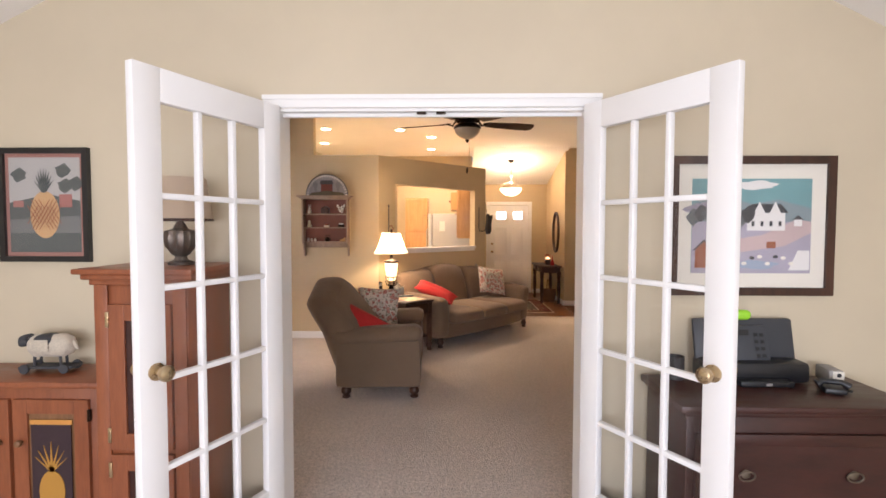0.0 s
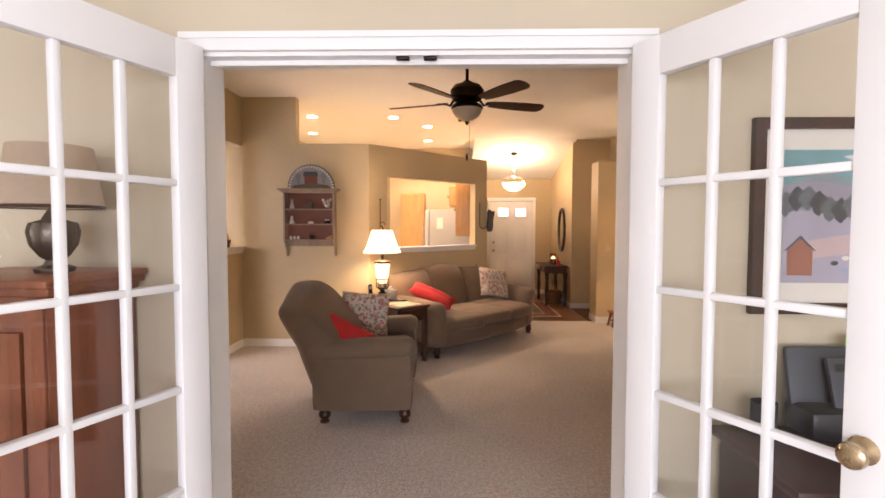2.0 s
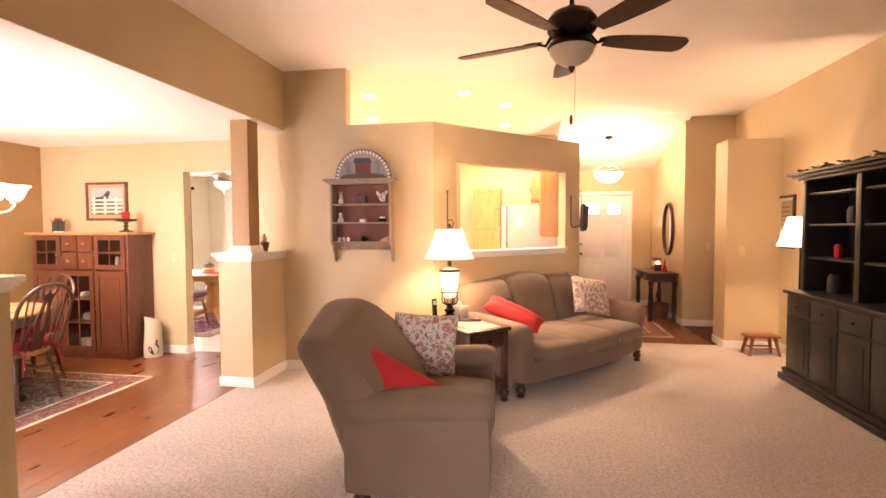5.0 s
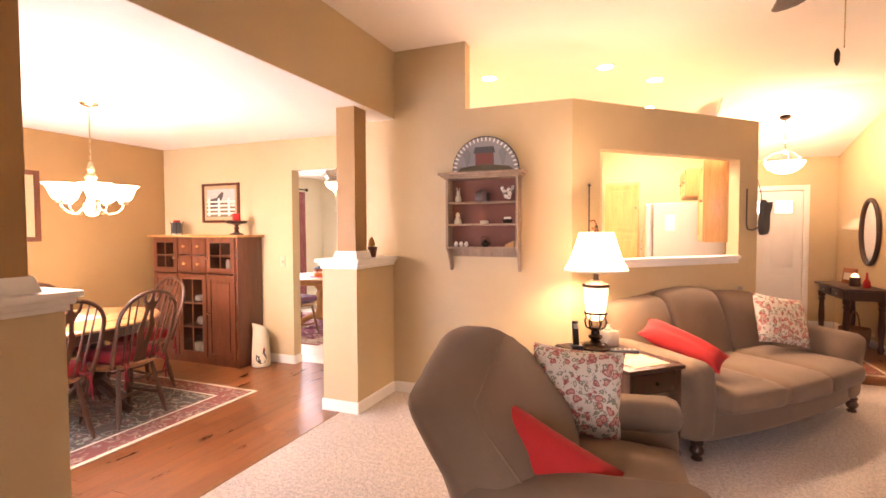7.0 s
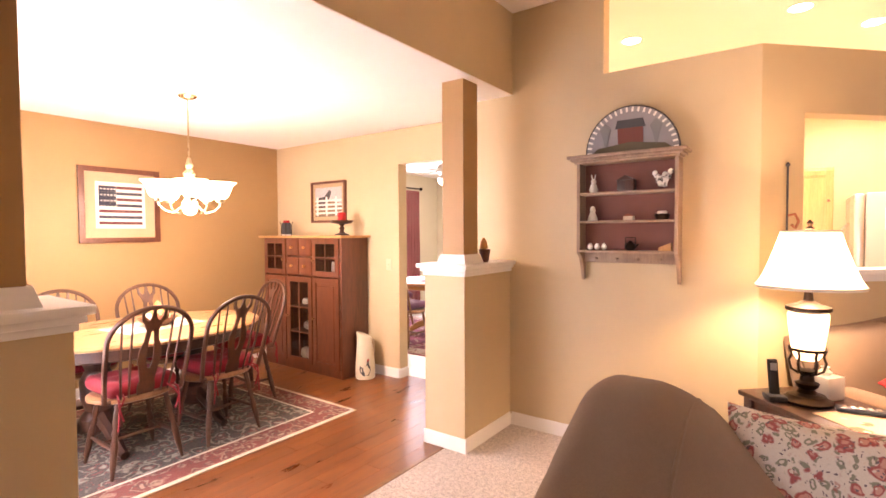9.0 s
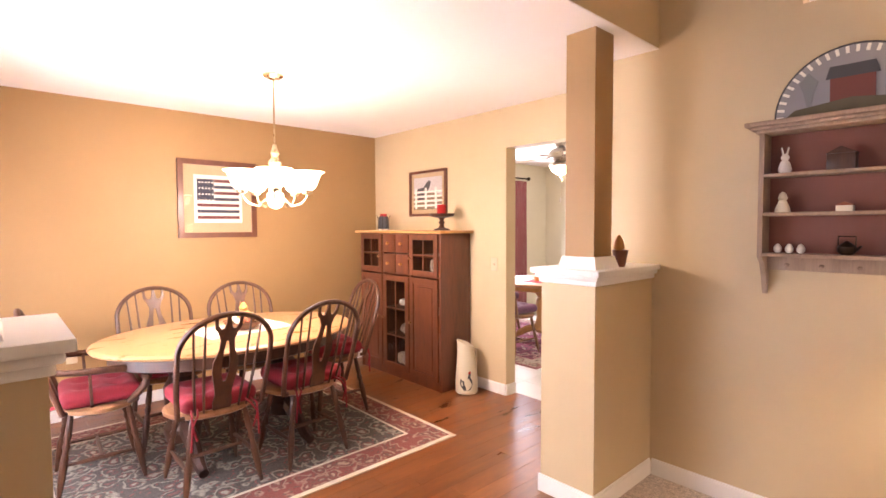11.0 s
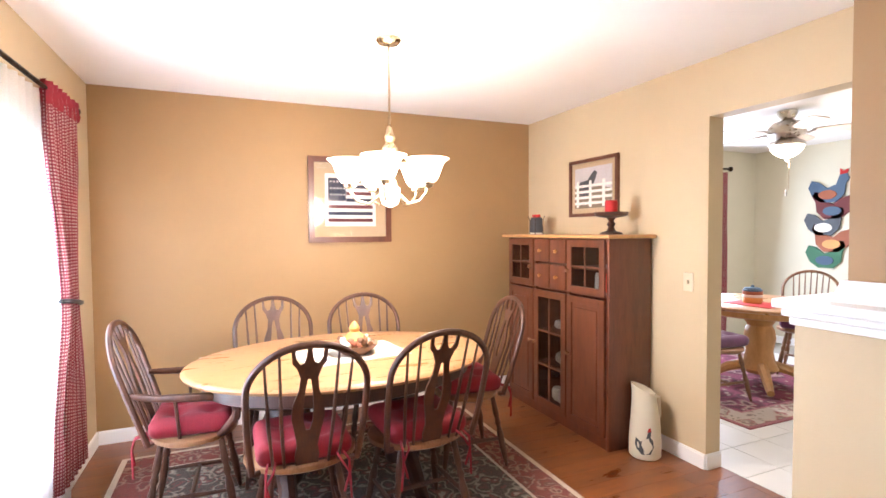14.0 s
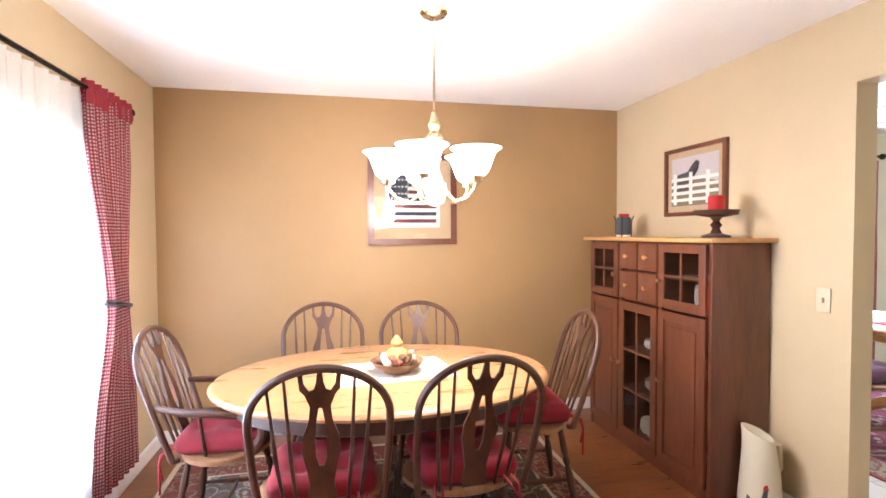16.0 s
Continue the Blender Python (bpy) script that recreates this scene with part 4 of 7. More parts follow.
knick("tiny_house", SX + 0.01, 1.50, B(-0.03, 0.03, -0.02, 0.02, 0, 0.025, 0.002), M_CREAM, "tiny cream painted house ornament", extra=[("roof", prism([(-0.034, 0.025), (0.034, 0.025), (0, 0.042)], 0.046), M_TERRA)])
knick("wire_basket", SX + 0.205, 1.50, lathe([(0.035, 0), (0.045, 0.03), (0.04, 0.035), (0.03, 0.005)], 14), M_BRONZE, "dark little basket with pale eggs", "basket", [("egg", lathe([(0.003, 0.028), (0.012, 0.036), (0.01, 0.048), (0.003, 0.054)], 10, pose(dx, 0, 0)), M_PAPER) for dx in (-0.018, 0.0, 0.018)])
for k in range(3):
    knick("egg_ornament", SX - 0.235 + 0.045 * k, 1.31, lathe([(0.008, 0), (0.017, 0.012), (0.017, 0.025), (0.009, 0.04), (0.002, 0.044)], 12), M_PAPER, "small white egg ornament in a row of three")
knick("teapot", SX + 0.02, 1.31, lathe([(0.022, 0), (0.034, 0.015), (0.034, 0.035), (0.018, 0.05), (0.006, 0.06)], 14), M_BRONZE, "dark miniature teapot on the wall shelf", "teapot", [("handle", tube([(0.03, 0, 0.04), (0.03, 0, 0.08), (-0.03, 0, 0.08), (-0.03, 0, 0.04)], 0.003), M_BRONZE), ("spout", tube([(0.03, 0, 0.02), (0.05, 0, 0.04)], [0.007, 0.004]), M_BRONZE)])
knick("wedge_block", SX + 0.225, 1.31, prism([(-0.035, 0), (0.035, 0), (0.035, 0.05), (-0.035, 0.02)], 0.05), M_OAKV, "small yellow wooden wedge block on the wall shelf", "block")


M_DGREY = painted("smoky_grey_paint", (0.19, 0.19, 0.19), 0.8)


def arch_plaque():
    t = thing("arched_plaque", pose(-1.44, 6.36, 1.926, 7, 0, 0), "half-round painted wooden plaque with a red house", "plaque")
    R = 0.275
    arc = [(R * math.cos(a), R * math.sin(a)) for a in np.linspace(0, math.pi, 25)]
    part("board", prism(arc, 0.016), painted("grey_blue_sky_paint", (0.25, 0.24, 0.245), 0.7, 50, 0.1, 0.2), t, "grey-blue painted board", False)
    for k, a in enumerate(np.linspace(0.05, math.pi - 0.05, 24)):
        part("dash", B(-0.006, 0.006, -0.003, 0.0, -0.014, 0.014, 0.0, pose((R - 0.016) * math.cos(a), -0.009, (R - 0.016) * math.sin(a), 0, 90 - math.degrees(a), 0)), M_PAPER, t, "", False)
    part("rim", tube([((R) * math.cos(a), 0, R * math.sin(a)) for a in np.linspace(0, math.pi, 25)], 0.009, 6), M_CHAR, t)
    part("house", B(-0.075, 0.075, -0.014, -0.008, 0.045, 0.15), painted("barn_red_paint", (0.16, 0.045, 0.035), 0.8), t, "dark red painted house", False)
    part("roof", prism([(-0.09, 0.15), (0.09, 0.15), (0.075, 0.20), (-0.075, 0.20)], 0.008, pose(0, -0.012, 0)), M_CHAR, t, "", False)
    part("lawn", prism([(-0.25, 0.0), (0.25, 0.0), (0.2, 0.04), (0.0, 0.065), (-0.2, 0.04)], 0.006, pose(0, -0.012, 0)), painted("olive_paint", (0.10, 0.085, 0.05), 0.8), t, "", False)
    for sx in (-0.15, 0.15):
        part("tree", prism([(sx - 0.006, 0.04), (sx + 0.006, 0.04), (sx + 0.02, 0.11), (sx + 0.035, 0.15), (sx, 0.19), (sx - 0.035, 0.15), (sx - 0.02, 0.11)], 0.006, pose(0, -0.012, 0)), M_DGREY, t, "", False)


arch_plaque()


def ceiling_fan(name, m, r, angle, blade_mat, body_mat, bowl_mat, rod, label, tilt=-12, drop=0.10):
    """Fan hung from the ceiling; its origin is at the ceiling."""
    t = thing(name, m, label, "ceiling fan")
    part("canopy", lathe([(0.03, -0.075), (0.06, -0.06), (0.075, -0.02), (0.075, 0)], 24), body_mat, t)
    part("downrod", lathe([(0.0135, -rod - 0.02), (0.0135, -0.06)], 12), body_mat, t)
    z = -rod
    part("motor", lathe([(0.05, z - 0.16), (0.10, z - 0.15), (0.135, z - 0.115), (0.14, z - 0.06), (0.11, z - 0.02), (0.05, z), (0.03, z + 0.02)], 28), body_mat, t)
    part("light_ring", lathe([(0.125, z - 0.215), (0.135, z - 0.205), (0.12, z - 0.18), (0.06, z - 0.155)], 28), body_mat, t)
    part("bowl", lathe([(0.012, z - 0.315), (0.05, z - 0.305), (0.095, z - 0.275), (0.12, z - 0.24), (0.127, z - 0.21)], 28), bowl_mat, t, "frosted glass light bowl")
    part("finial", lathe([(0.004, z - 0.345), (0.012, z - 0.335), (0.018, z - 0.318), (0.018, z - 0.308)], 12), body_mat, t)
    part("pull_chain", tube([(0.02, 0, z - 0.3), (0.02, 0, z - 0.58)], 0.0022, 5), M_BRASS, t)
    part("pull_knob", lathe([(0.003, z - 0.64), (0.009, z - 0.625), (0.009, z - 0.595), (0.003, z - 0.58)], 10), body_mat, t)
    for k in range(5):
        a = angle + 72 * k
        mm = pose(0, 0, z - drop, 0, 0, a) @ pose(0, 0, 0, tilt, 0, 0)
        o = [(0.20, -0.045), (0.30, -0.06), (0.5, -0.072), (r - 0.04, -0.07), (r - 0.008, -0.045), (r, 0), (r - 0.008, 0.045), (r - 0.04, 0.07), (0.5, 0.072), (0.30, 0.06), (0.20, 0.045)]
        b = part("blade", prism(o, 0.008, mm @ pose(0, 0, 0, -90, 0, 0)), blade_mat, t, "", False)
        bm = tube([(0.09, 0, drop - 0.10), (0.15, 0, -0.015), (0.21, 0, 0.008)], [0.012, 0.010, 0.008], 8)
        prism([(0.17, -0.012), (0.24, -0.04), (0.27, -0.03), (0.25, 0), (0.27, 0.03), (0.24, 0.04), (0.17, 0.012)], 0.005, pose(0, 0, 0.0085, -90, 0, 0), bm)
        bmesh.ops.transform(bm, matrix=mm, verts=bm.verts)
        part("blade_iron", bm, body_mat, b)
    return t


ceiling_fan("ceiling_fan", pose(0.37, 4.66, H_LIV), 0.70, 18, M_DARK, M_BRONZE, M_FROST, 0.36, "dark bronze five-blade ceiling fan with frosted bowl light", drop=0.158)


def recessed(x, y):
    t = thing("recessed_light", pose(x, y, H_LIV), "lit round recessed ceiling light", "ceiling light", "recessed kitchen lights")
    part("ring", lathe([(0.085, -0.006), (0.095, -0.003), (0.095, 0.0)], 24), M_WHITE, t)
    part("lens", lathe([(0.07, -0.009), (0.07, -0.006)], 24), M_BULB, t, "glowing lens")


for rx, ry in RECESSED:
    recessed(rx, ry)


def entry_pendant():
    top = H_LIV - (9.88 - 9.2) * 0.25
    t = thing("pendant_light", pose(1.39, 9.88, top), "lit pendant with white glass bowl and bronze stem", "pendant light")
    part("canopy", lathe([(0.02, -0.05), (0.06, -0.03), (0.065, 0.01)], 20), M_BRONZE, t)
    part("chain", tube([(0, 0, -0.04), (0, 0, -0.24)], 0.006, 6), M_BRONZE, t)
    part("stem", lathe([(0.012, -0.46), (0.03, -0.44), (0.018, -0.40), (0.016, -0.33), (0.035, -0.31), (0.02, -0.28), (0.014, -0.24)], 16), M_NICKEL, t)
    part("bowl", lathe([(0.02, -0.715), (0.10, -0.70), (0.175, -0.65), (0.215, -0.59), (0.222, -0.565)], 28), M_GLOW, t, "glowing white glass bowl")
    for k in range(3):
        a = 2 * math.pi * k / 3 + 0.5
        part("arm", tube([(0.02 * math.cos(a), 0.02 * math.sin(a), -0.43), (0.12 * math.cos(a), 0.12 * math.sin(a), -0.44), (0.21 * math.cos(a), 0.21 * math.sin(a), -0.50), (0.226 * math.cos(a), 0.226 * math.sin(a), -0.58)], 0.006, 6), M_NICKEL, t)


entry_pendant()

# wall hooks beside the pass-through
hk = thing("wall_hook", pose(-0.66, 6.556, 0, 0, 0, 45), "tall black iron hook rod hung on the wall", "wall hook")
part("rod", tube([(0, -0.02, 1.36), (0, -0.02, 1.80)], 0.006, 6), M_CHAR, hk)
part("knob", lathe([(0.004, 0), (0.014, 0.012), (0.004, 0.026)], 10, pose(0, -0.02, 1.79)), M_CHAR, hk)
part("curl", tube([(0.0, -0.02, 1.52), (0.05, -0.02, 1.53), (0.075, -0.02, 1.49), (0.055, -0.02, 1.45), (0.03, -0.02, 1.47)], 0.007, 6), M_TERRA, hk)
hk = thing("wall_bracket", pose(0.63, 7.85, 0, 0, 0, 45), "black iron bracket on the wall end", "wall hook")
part("rod", tube([(0, -0.02, 1.83), (0, -0.02, 1.50), (0.02, -0.02, 1.455), (0.07, -0.03, 1.445), (0.12, -0.05, 1.47), (0.145, -0.06, 1.53)], 0.007, 6), M_CHAR, hk)
part("hanger", tube([(0.145, -0.02, 1.92), (0.15, -0.05, 1.80), (0.15, -0.06, 1.72)], 0.004, 6), M_CHAR, hk)
ro = part("rooster_ornament", prism([(-0.02, -0.17), (0.03, -0.16), (0.05, -0.10), (0.05, 0.02), (0.075, 0.09), (0.08, 0.14), (0.05, 0.12), (0.02, 0.13), (-0.01, 0.16), (-0.03, 0.12), (-0.025, 0.05), (-0.045, -0.05), (-0.04, -0.12)], 0.05, pose(0.80, 7.93, 1.57, 0, 0, 40)), M_CHAR, None)
tagged(ro, "dark carved rooster ornament hung at the wall end", "ornament")

# ---- entry things ----


def console_table():
    t = thing("console_table", pose(2.155, 10.08, 0), "dark wooden console table below the oval mirror", "console table")
    part("tabletop", B(-0.225, 0.21, -0.53, 0.53, 0.722, 0.75, 0.006), M_DARK, t)
    part("apron", B(-0.18, 0.19, -0.46, 0.46, 0.61, 0.722), M_DARK, t, "", False)
    for sy in (-0.23, 0.23):
        dr = part("drawer", B(-0.195, -0.181, sy - 0.20, sy + 0.20, 0.63, 0.71, 0.003), M_DARK, t)
        part("knob", lathe([(0.005, 0), (0.012, 0.015), (0.003, 0.02)], 10, pose(-0.195, sy, 0.67, 0, -90, 0)), M_BRASS, dr)
    for sx in (-0.165, 0.17):
        for sy in (-0.43, 0.43):
            part("leg", lathe([(0.022, 0), (0.034, 0.05), (0.022, 0.09), (0.038, 0.28), (0.028, 0.5), (0.042, 0.53), (0.028, 0.55), (0.042, 0.57), (0.042, 0.63)], 12, pose(sx, sy, 0)), M_DARK, t)


console_table()
mi = thing("oval_mirror", pose(2.373, 10.14, 1.413, 0, 0, -90), "oval wall mirror in a dark wooden frame", "mirror")
ell = [(0.25 * math.cos(a), 0.39 * math.sin(a)) for a in np.linspace(0, 2 * math.pi, 40, endpoint=False)]
part("glass", prism(ell, 0.006, pose(0, -0.012, 0)), M_MIRROR, mi, "", False)
part("frame", tube([(0.262 * math.cos(a), -0.018, 0.40 * math.sin(a)) for a in np.linspace(0, 2 * math.pi, 49)], 0.026, 10), M_DARK, mi)
sg = thing("framed_sign", pose(2.20, 10.28, 0.752, 0, 0, -75), "small red framed sign on the console table", "sign")
part("board", B(-0.12, 0.12, -0.01, 0.01, 0, 0.20, 0.004, pose(0, 0, 0, -8, 0, 0)), M_TERRA, sg)
part("panel", B(-0.09, 0.09, -0.014, -0.01, 0.05, 0.14, 0.0, pose(0, 0, 0, -8, 0, 0)), M_PAPER, sg, "", False)
cj = thing("jar_candle", pose(2.17, 9.98, 0.752), "lit glass jar candle on the console table", "candle")
part("jar", lathe([(0.05, 0), (0.055, 0.01), (0.055, 0.10), (0.05, 0.11)], 18), M_DARK, cj)
part("flame", lathe([(0.04, 0.112), (0.042, 0.12), (0.02, 0.15), (0.003, 0.16)], 12), M_GLOWS, cj, "glowing candle top")
bt = part("bottle", lathe([(0.035, 0), (0.04, 0.02), (0.035, 0.07), (0.014, 0.11), (0.01, 0.17), (0.004, 0.19)], 14, pose(2.22, 9.78, 0.752)), M_RED, None)
tagged(bt, "small dark red bottle on the console table", "bottle")
bk = thing("basket", pose(2.18, 9.98, 0), "brown wicker basket with a handle under the console", "basket")
part("body", lathe([(0.13, 0), (0.15, 0.10), (0.16, 0.24), (0.15, 0.24), (0.12, 0.02)], 24), M_BASKET, bk)
part("handle", tube([(0, 0.15 * math.cos(a), 0.24 + 0.2 * math.sin(a)) for a in np.linspace(0, math.pi, 15)], 0.009, 6), M_BASKET, bk)


def stool(m):
    t = thing("step_stool", m, "small worn wooden footstool by the wall", "stool")
    part("seat", B(-0.17, 0.17, -0.10, 0.10, 0.20, 0.228, 0.008), M_CHERRY2, t)
    for sx in (-1, 1):
        for sy in (-1, 1):
            part("leg", tube([(sx * 0.16, sy * 0.085, 0), (sx * 0.12, sy * 0.06, 0.205)], [0.016, 0.022], 8), M_CHERRY2, t)
    for sy in (-1, 1):
        part("stretcher", tube([(-0.145, sy * 0.075, 0.08), (0.145, sy * 0.075, 0.08)], 0.009, 6), M_CHERRY2, t)


stool(pose(2.74, 7.80, 0, 0, 0, 5))


def black_hutch():
    t = thing("display_hutch", pose(2.79, 6.05, 0, 0, 0, -90), "black wooden display hutch with open shelves and carved crown", "cabinet")
    w = 0.80  # local x runs along the wall, front towards -y
    part("lower_cabinet", B(-w, w, -0.24, 0.24, 0.08, 0.82, 0.004), M_BLACKW, t)
    bm = B(-w - 0.05, w + 0.05, -0.29, 0.24, 0.0, 0.06, 0.01)
    box(bm, -w - 0.02, w + 0.02, -0.26, 0.24, 0.06, 0.10, 0.008)
    part("plinth", bm, M_BLACKW, t)
    part("counter", B(-w - 0.03, w + 0.03, -0.27, 0.24, 0.82, 0.855, 0.008), M_BLACKW, t)
    for k in range(4):
        x0 = -w + 0.03 + k * (2 * w - 0.06) / 4
        x1 = x0 + (2 * w - 0.06) / 4 - 0.012
        d = part("door", B(x0, x1, -0.256, -0.241, 0.13, 0.62, 0.004), M_BLACKW, t)
        part("panel", B(x0 + 0.06, x1 - 0.06, -0.262, -0.256, 0.19, 0.56, 0.003), M_BLACKW, d)
        dw = part("drawer", B(x0, x1, -0.256, -0.241, 0.645, 0.80, 0.004), M_BLACKW, t)
        part("knob", lathe([(0.006, 0), (0.014, 0.015), (0.004, 0.022)], 10, pose((x0 + x1) / 2, -0.256, 0.72, 90)), M_BRONZE, dw)
    for s in (-1, 1):
        part("upright", B(s * (w - 0.04) - 0.03, s * (w - 0.04) + 0.03, -0.14, 0.24, 0.855, 1.86, 0.004), M_BLACKW, t)
    part("upright", B(-0.03, 0.03, -0.14, 0.22, 0.855, 1.86, 0.004), M_BLACKW, t)
    part("back_panel", B(-w + 0.03, w - 0.03, 0.221, 0.235, 0.855, 1.86), M_BLACKW, t, "", False)
    for z in (1.16, 1.46, 1.74):
        part("shelf", B(-w + 0.03, w - 0.03, -0.11, 0.22, z - 0.01, z + 0.01, 0.003), M_BLACKW, t)
    bm = B(-w - 0.01, w + 0.01, -0.17, 0.24, 1.86, 1.89, 0.004)
    box(bm, -w - 0.05, w + 0.05, -0.21, 0.24, 1.89, 1.915, 0.006)
    box(bm, -w - 0.08, w + 0.08, -0.24, 0.24, 1.915, 1.94, 0.006)
    part("crown", bm, M_BLACKW, t)
    vine = [(x, -0.15 + 0.03 * math.sin(x * 17), 1.955 + 0.012 * math.sin(x * 29)) for x in np.linspace(-w, w, 60)]
    garland = thing("twig_garland", t.matrix_world, "dark dried twig garland on top of the hutch", "garland")
    part("vine", tube(vine, 0.014, 6), M_BRONZE, garland)
    for k, p in enumerate(vine[::2]):
        a = k * 2.1
        part("leaf", prism([(0, 0), (0.022, 0.012), (0.05, 0.0), (0.022, -0.012)], 0.002, pose(p[0], p[1], p[2] + 0.01, 60 * math.sin(a), 40 * math.cos(a), math.degrees(a))), M_DARK, garland, "", False)


black_hutch()
for x, z, r, h, mat, nm, lb in ((6.55, 1.171, 0.03, 0.12, M_RED, "red_candle", "red pillar candle on the hutch shelf"), (6.35, 1.471, 0.05, 0.14, M_CHAR, "dark_jar", "dark jar on the hutch shelf"), (6.60, 0.857, 0.05, 0.16, M_CHAR, "dark_crock", "dark crock on the hutch counter")):
    tagged(part(nm, lathe([(r * 0.8, 0), (r, h * 0.1), (r, h * 0.8), (r * 0.7, h)], 16, pose(2.80, x, z)), mat, None), lb, "jar")
# lamp and sampler beyond the hutch
fl = thing("floor_lamp", pose(2.80, 7.15, 0), "lit slim floor lamp with pleated cream shade", "floor lamp")
part("base", lathe([(0.13, 0), (0.135, 0.015), (0.05, 0.03), (0.014, 0.05)], 24), M_BRONZE, fl)
part("pole", lathe([(0.011, 0.04), (0.011, 1.32)], 10), M_BRONZE, fl)
part("shade", pleated_shade(0.20, 0.11, 1.25, 1.54, 36, 0.005, 0.15), M_SHADE, fl, "pleated cream fabric shade")


def frame_bars(w, h, bar, depth, bev=0.004):
    """The four mitred sides of a picture frame, centred, facing -y."""
    out = []
    for sx, sz in ((0, 1), (0, -1), (1, 0), (-1, 0)):
        if sz:
            o = [(-w / 2, sz * h / 2), (w / 2, sz * h / 2), (w / 2 - bar, sz * (h / 2 - bar)), (-w / 2 + bar, sz * (h / 2 - bar))]
        else:
            o = [(sx * w / 2, -h / 2), (sx * w / 2, h / 2), (sx * (w / 2 - bar), h / 2 - bar), (sx * (w / 2 - bar), -h / 2 + bar)]
        bm = prism(o, depth, pose(0, -depth / 2, 0))
        out.append(bm)
    return out


def picture(m, w, h, bar, frame_mat, mat_w, mat_mat, label, art_mat, glazed=True):
    t = thing("framed_picture", m, label, "picture")
    for bm in frame_bars(w, h, bar, 0.025):
        part("frame_bar", bm, frame_mat, t, "", False)
    part("backing", B(-w / 2 + bar * 0.6, w / 2 - bar * 0.6, -0.010, -0.001, -h / 2 + bar * 0.6, h / 2 - bar * 0.6), mat_mat, t, "mat board", False)
    aw, ah = w / 2 - bar - mat_w, h / 2 - bar - mat_w
    part("print", B(-aw, aw, -0.0125, -0.0101, -ah, ah), art_mat, t, "", False)
    if glazed:
        g = part("glass", B(-w / 2 + bar * 0.7, w / 2 - bar * 0.7, -0.020, -0.018, -h / 2 + bar * 0.7, h / 2 - bar * 0.7), M_GLASS, t, "", False)
        g.visible_shadow = False
    return t, aw, ah


def art(t, shapes, y=-0.0128):
    """Flat painted shapes on a print, each outline one part, layered outwards."""
    for k, (name, o, mat) in enumerate(shapes):
        part(name, prism(o, 0.0012, pose(0, y - 0.00009 * k, 0)), mat, t, "", False)


def rect(x0, x1, z0, z1):
    return [(x0, z0), (x1, z0), (x1, z1), (x0, z1)]


def oval(x, z, rx, rz, n=18, wob=0.0):
    return [(x + rx * (1 + wob * math.sin(5 * a + x * 9)) * math.cos(a), z + rz * (1 + wob * math.cos(4 * a + z * 7)) * math.sin(a)) for a in np.linspace(0, 2 * math.pi, n, endpoint=False)]


samp, _, _ = picture(pose(3.038, 7.92, 1.50, 0, 0, -90), 0.36, 0.60, 0.03, M_DARK, 0.03, M_PAPER, "tall narrow framed sampler in a dark frame", M_MATT)
for k in range(6):
    part("stitching", B(-0.09, 0.09, -0.0135, -0.0125, 0.16 - 0.05 * k, 0.172 - 0.05 * k), M_CHERRY, samp, "", False)

# ---- dining room things ----
ANG = math.radians


def back_y(z):
    return 0.17 + (z - 0.45) * 0.31


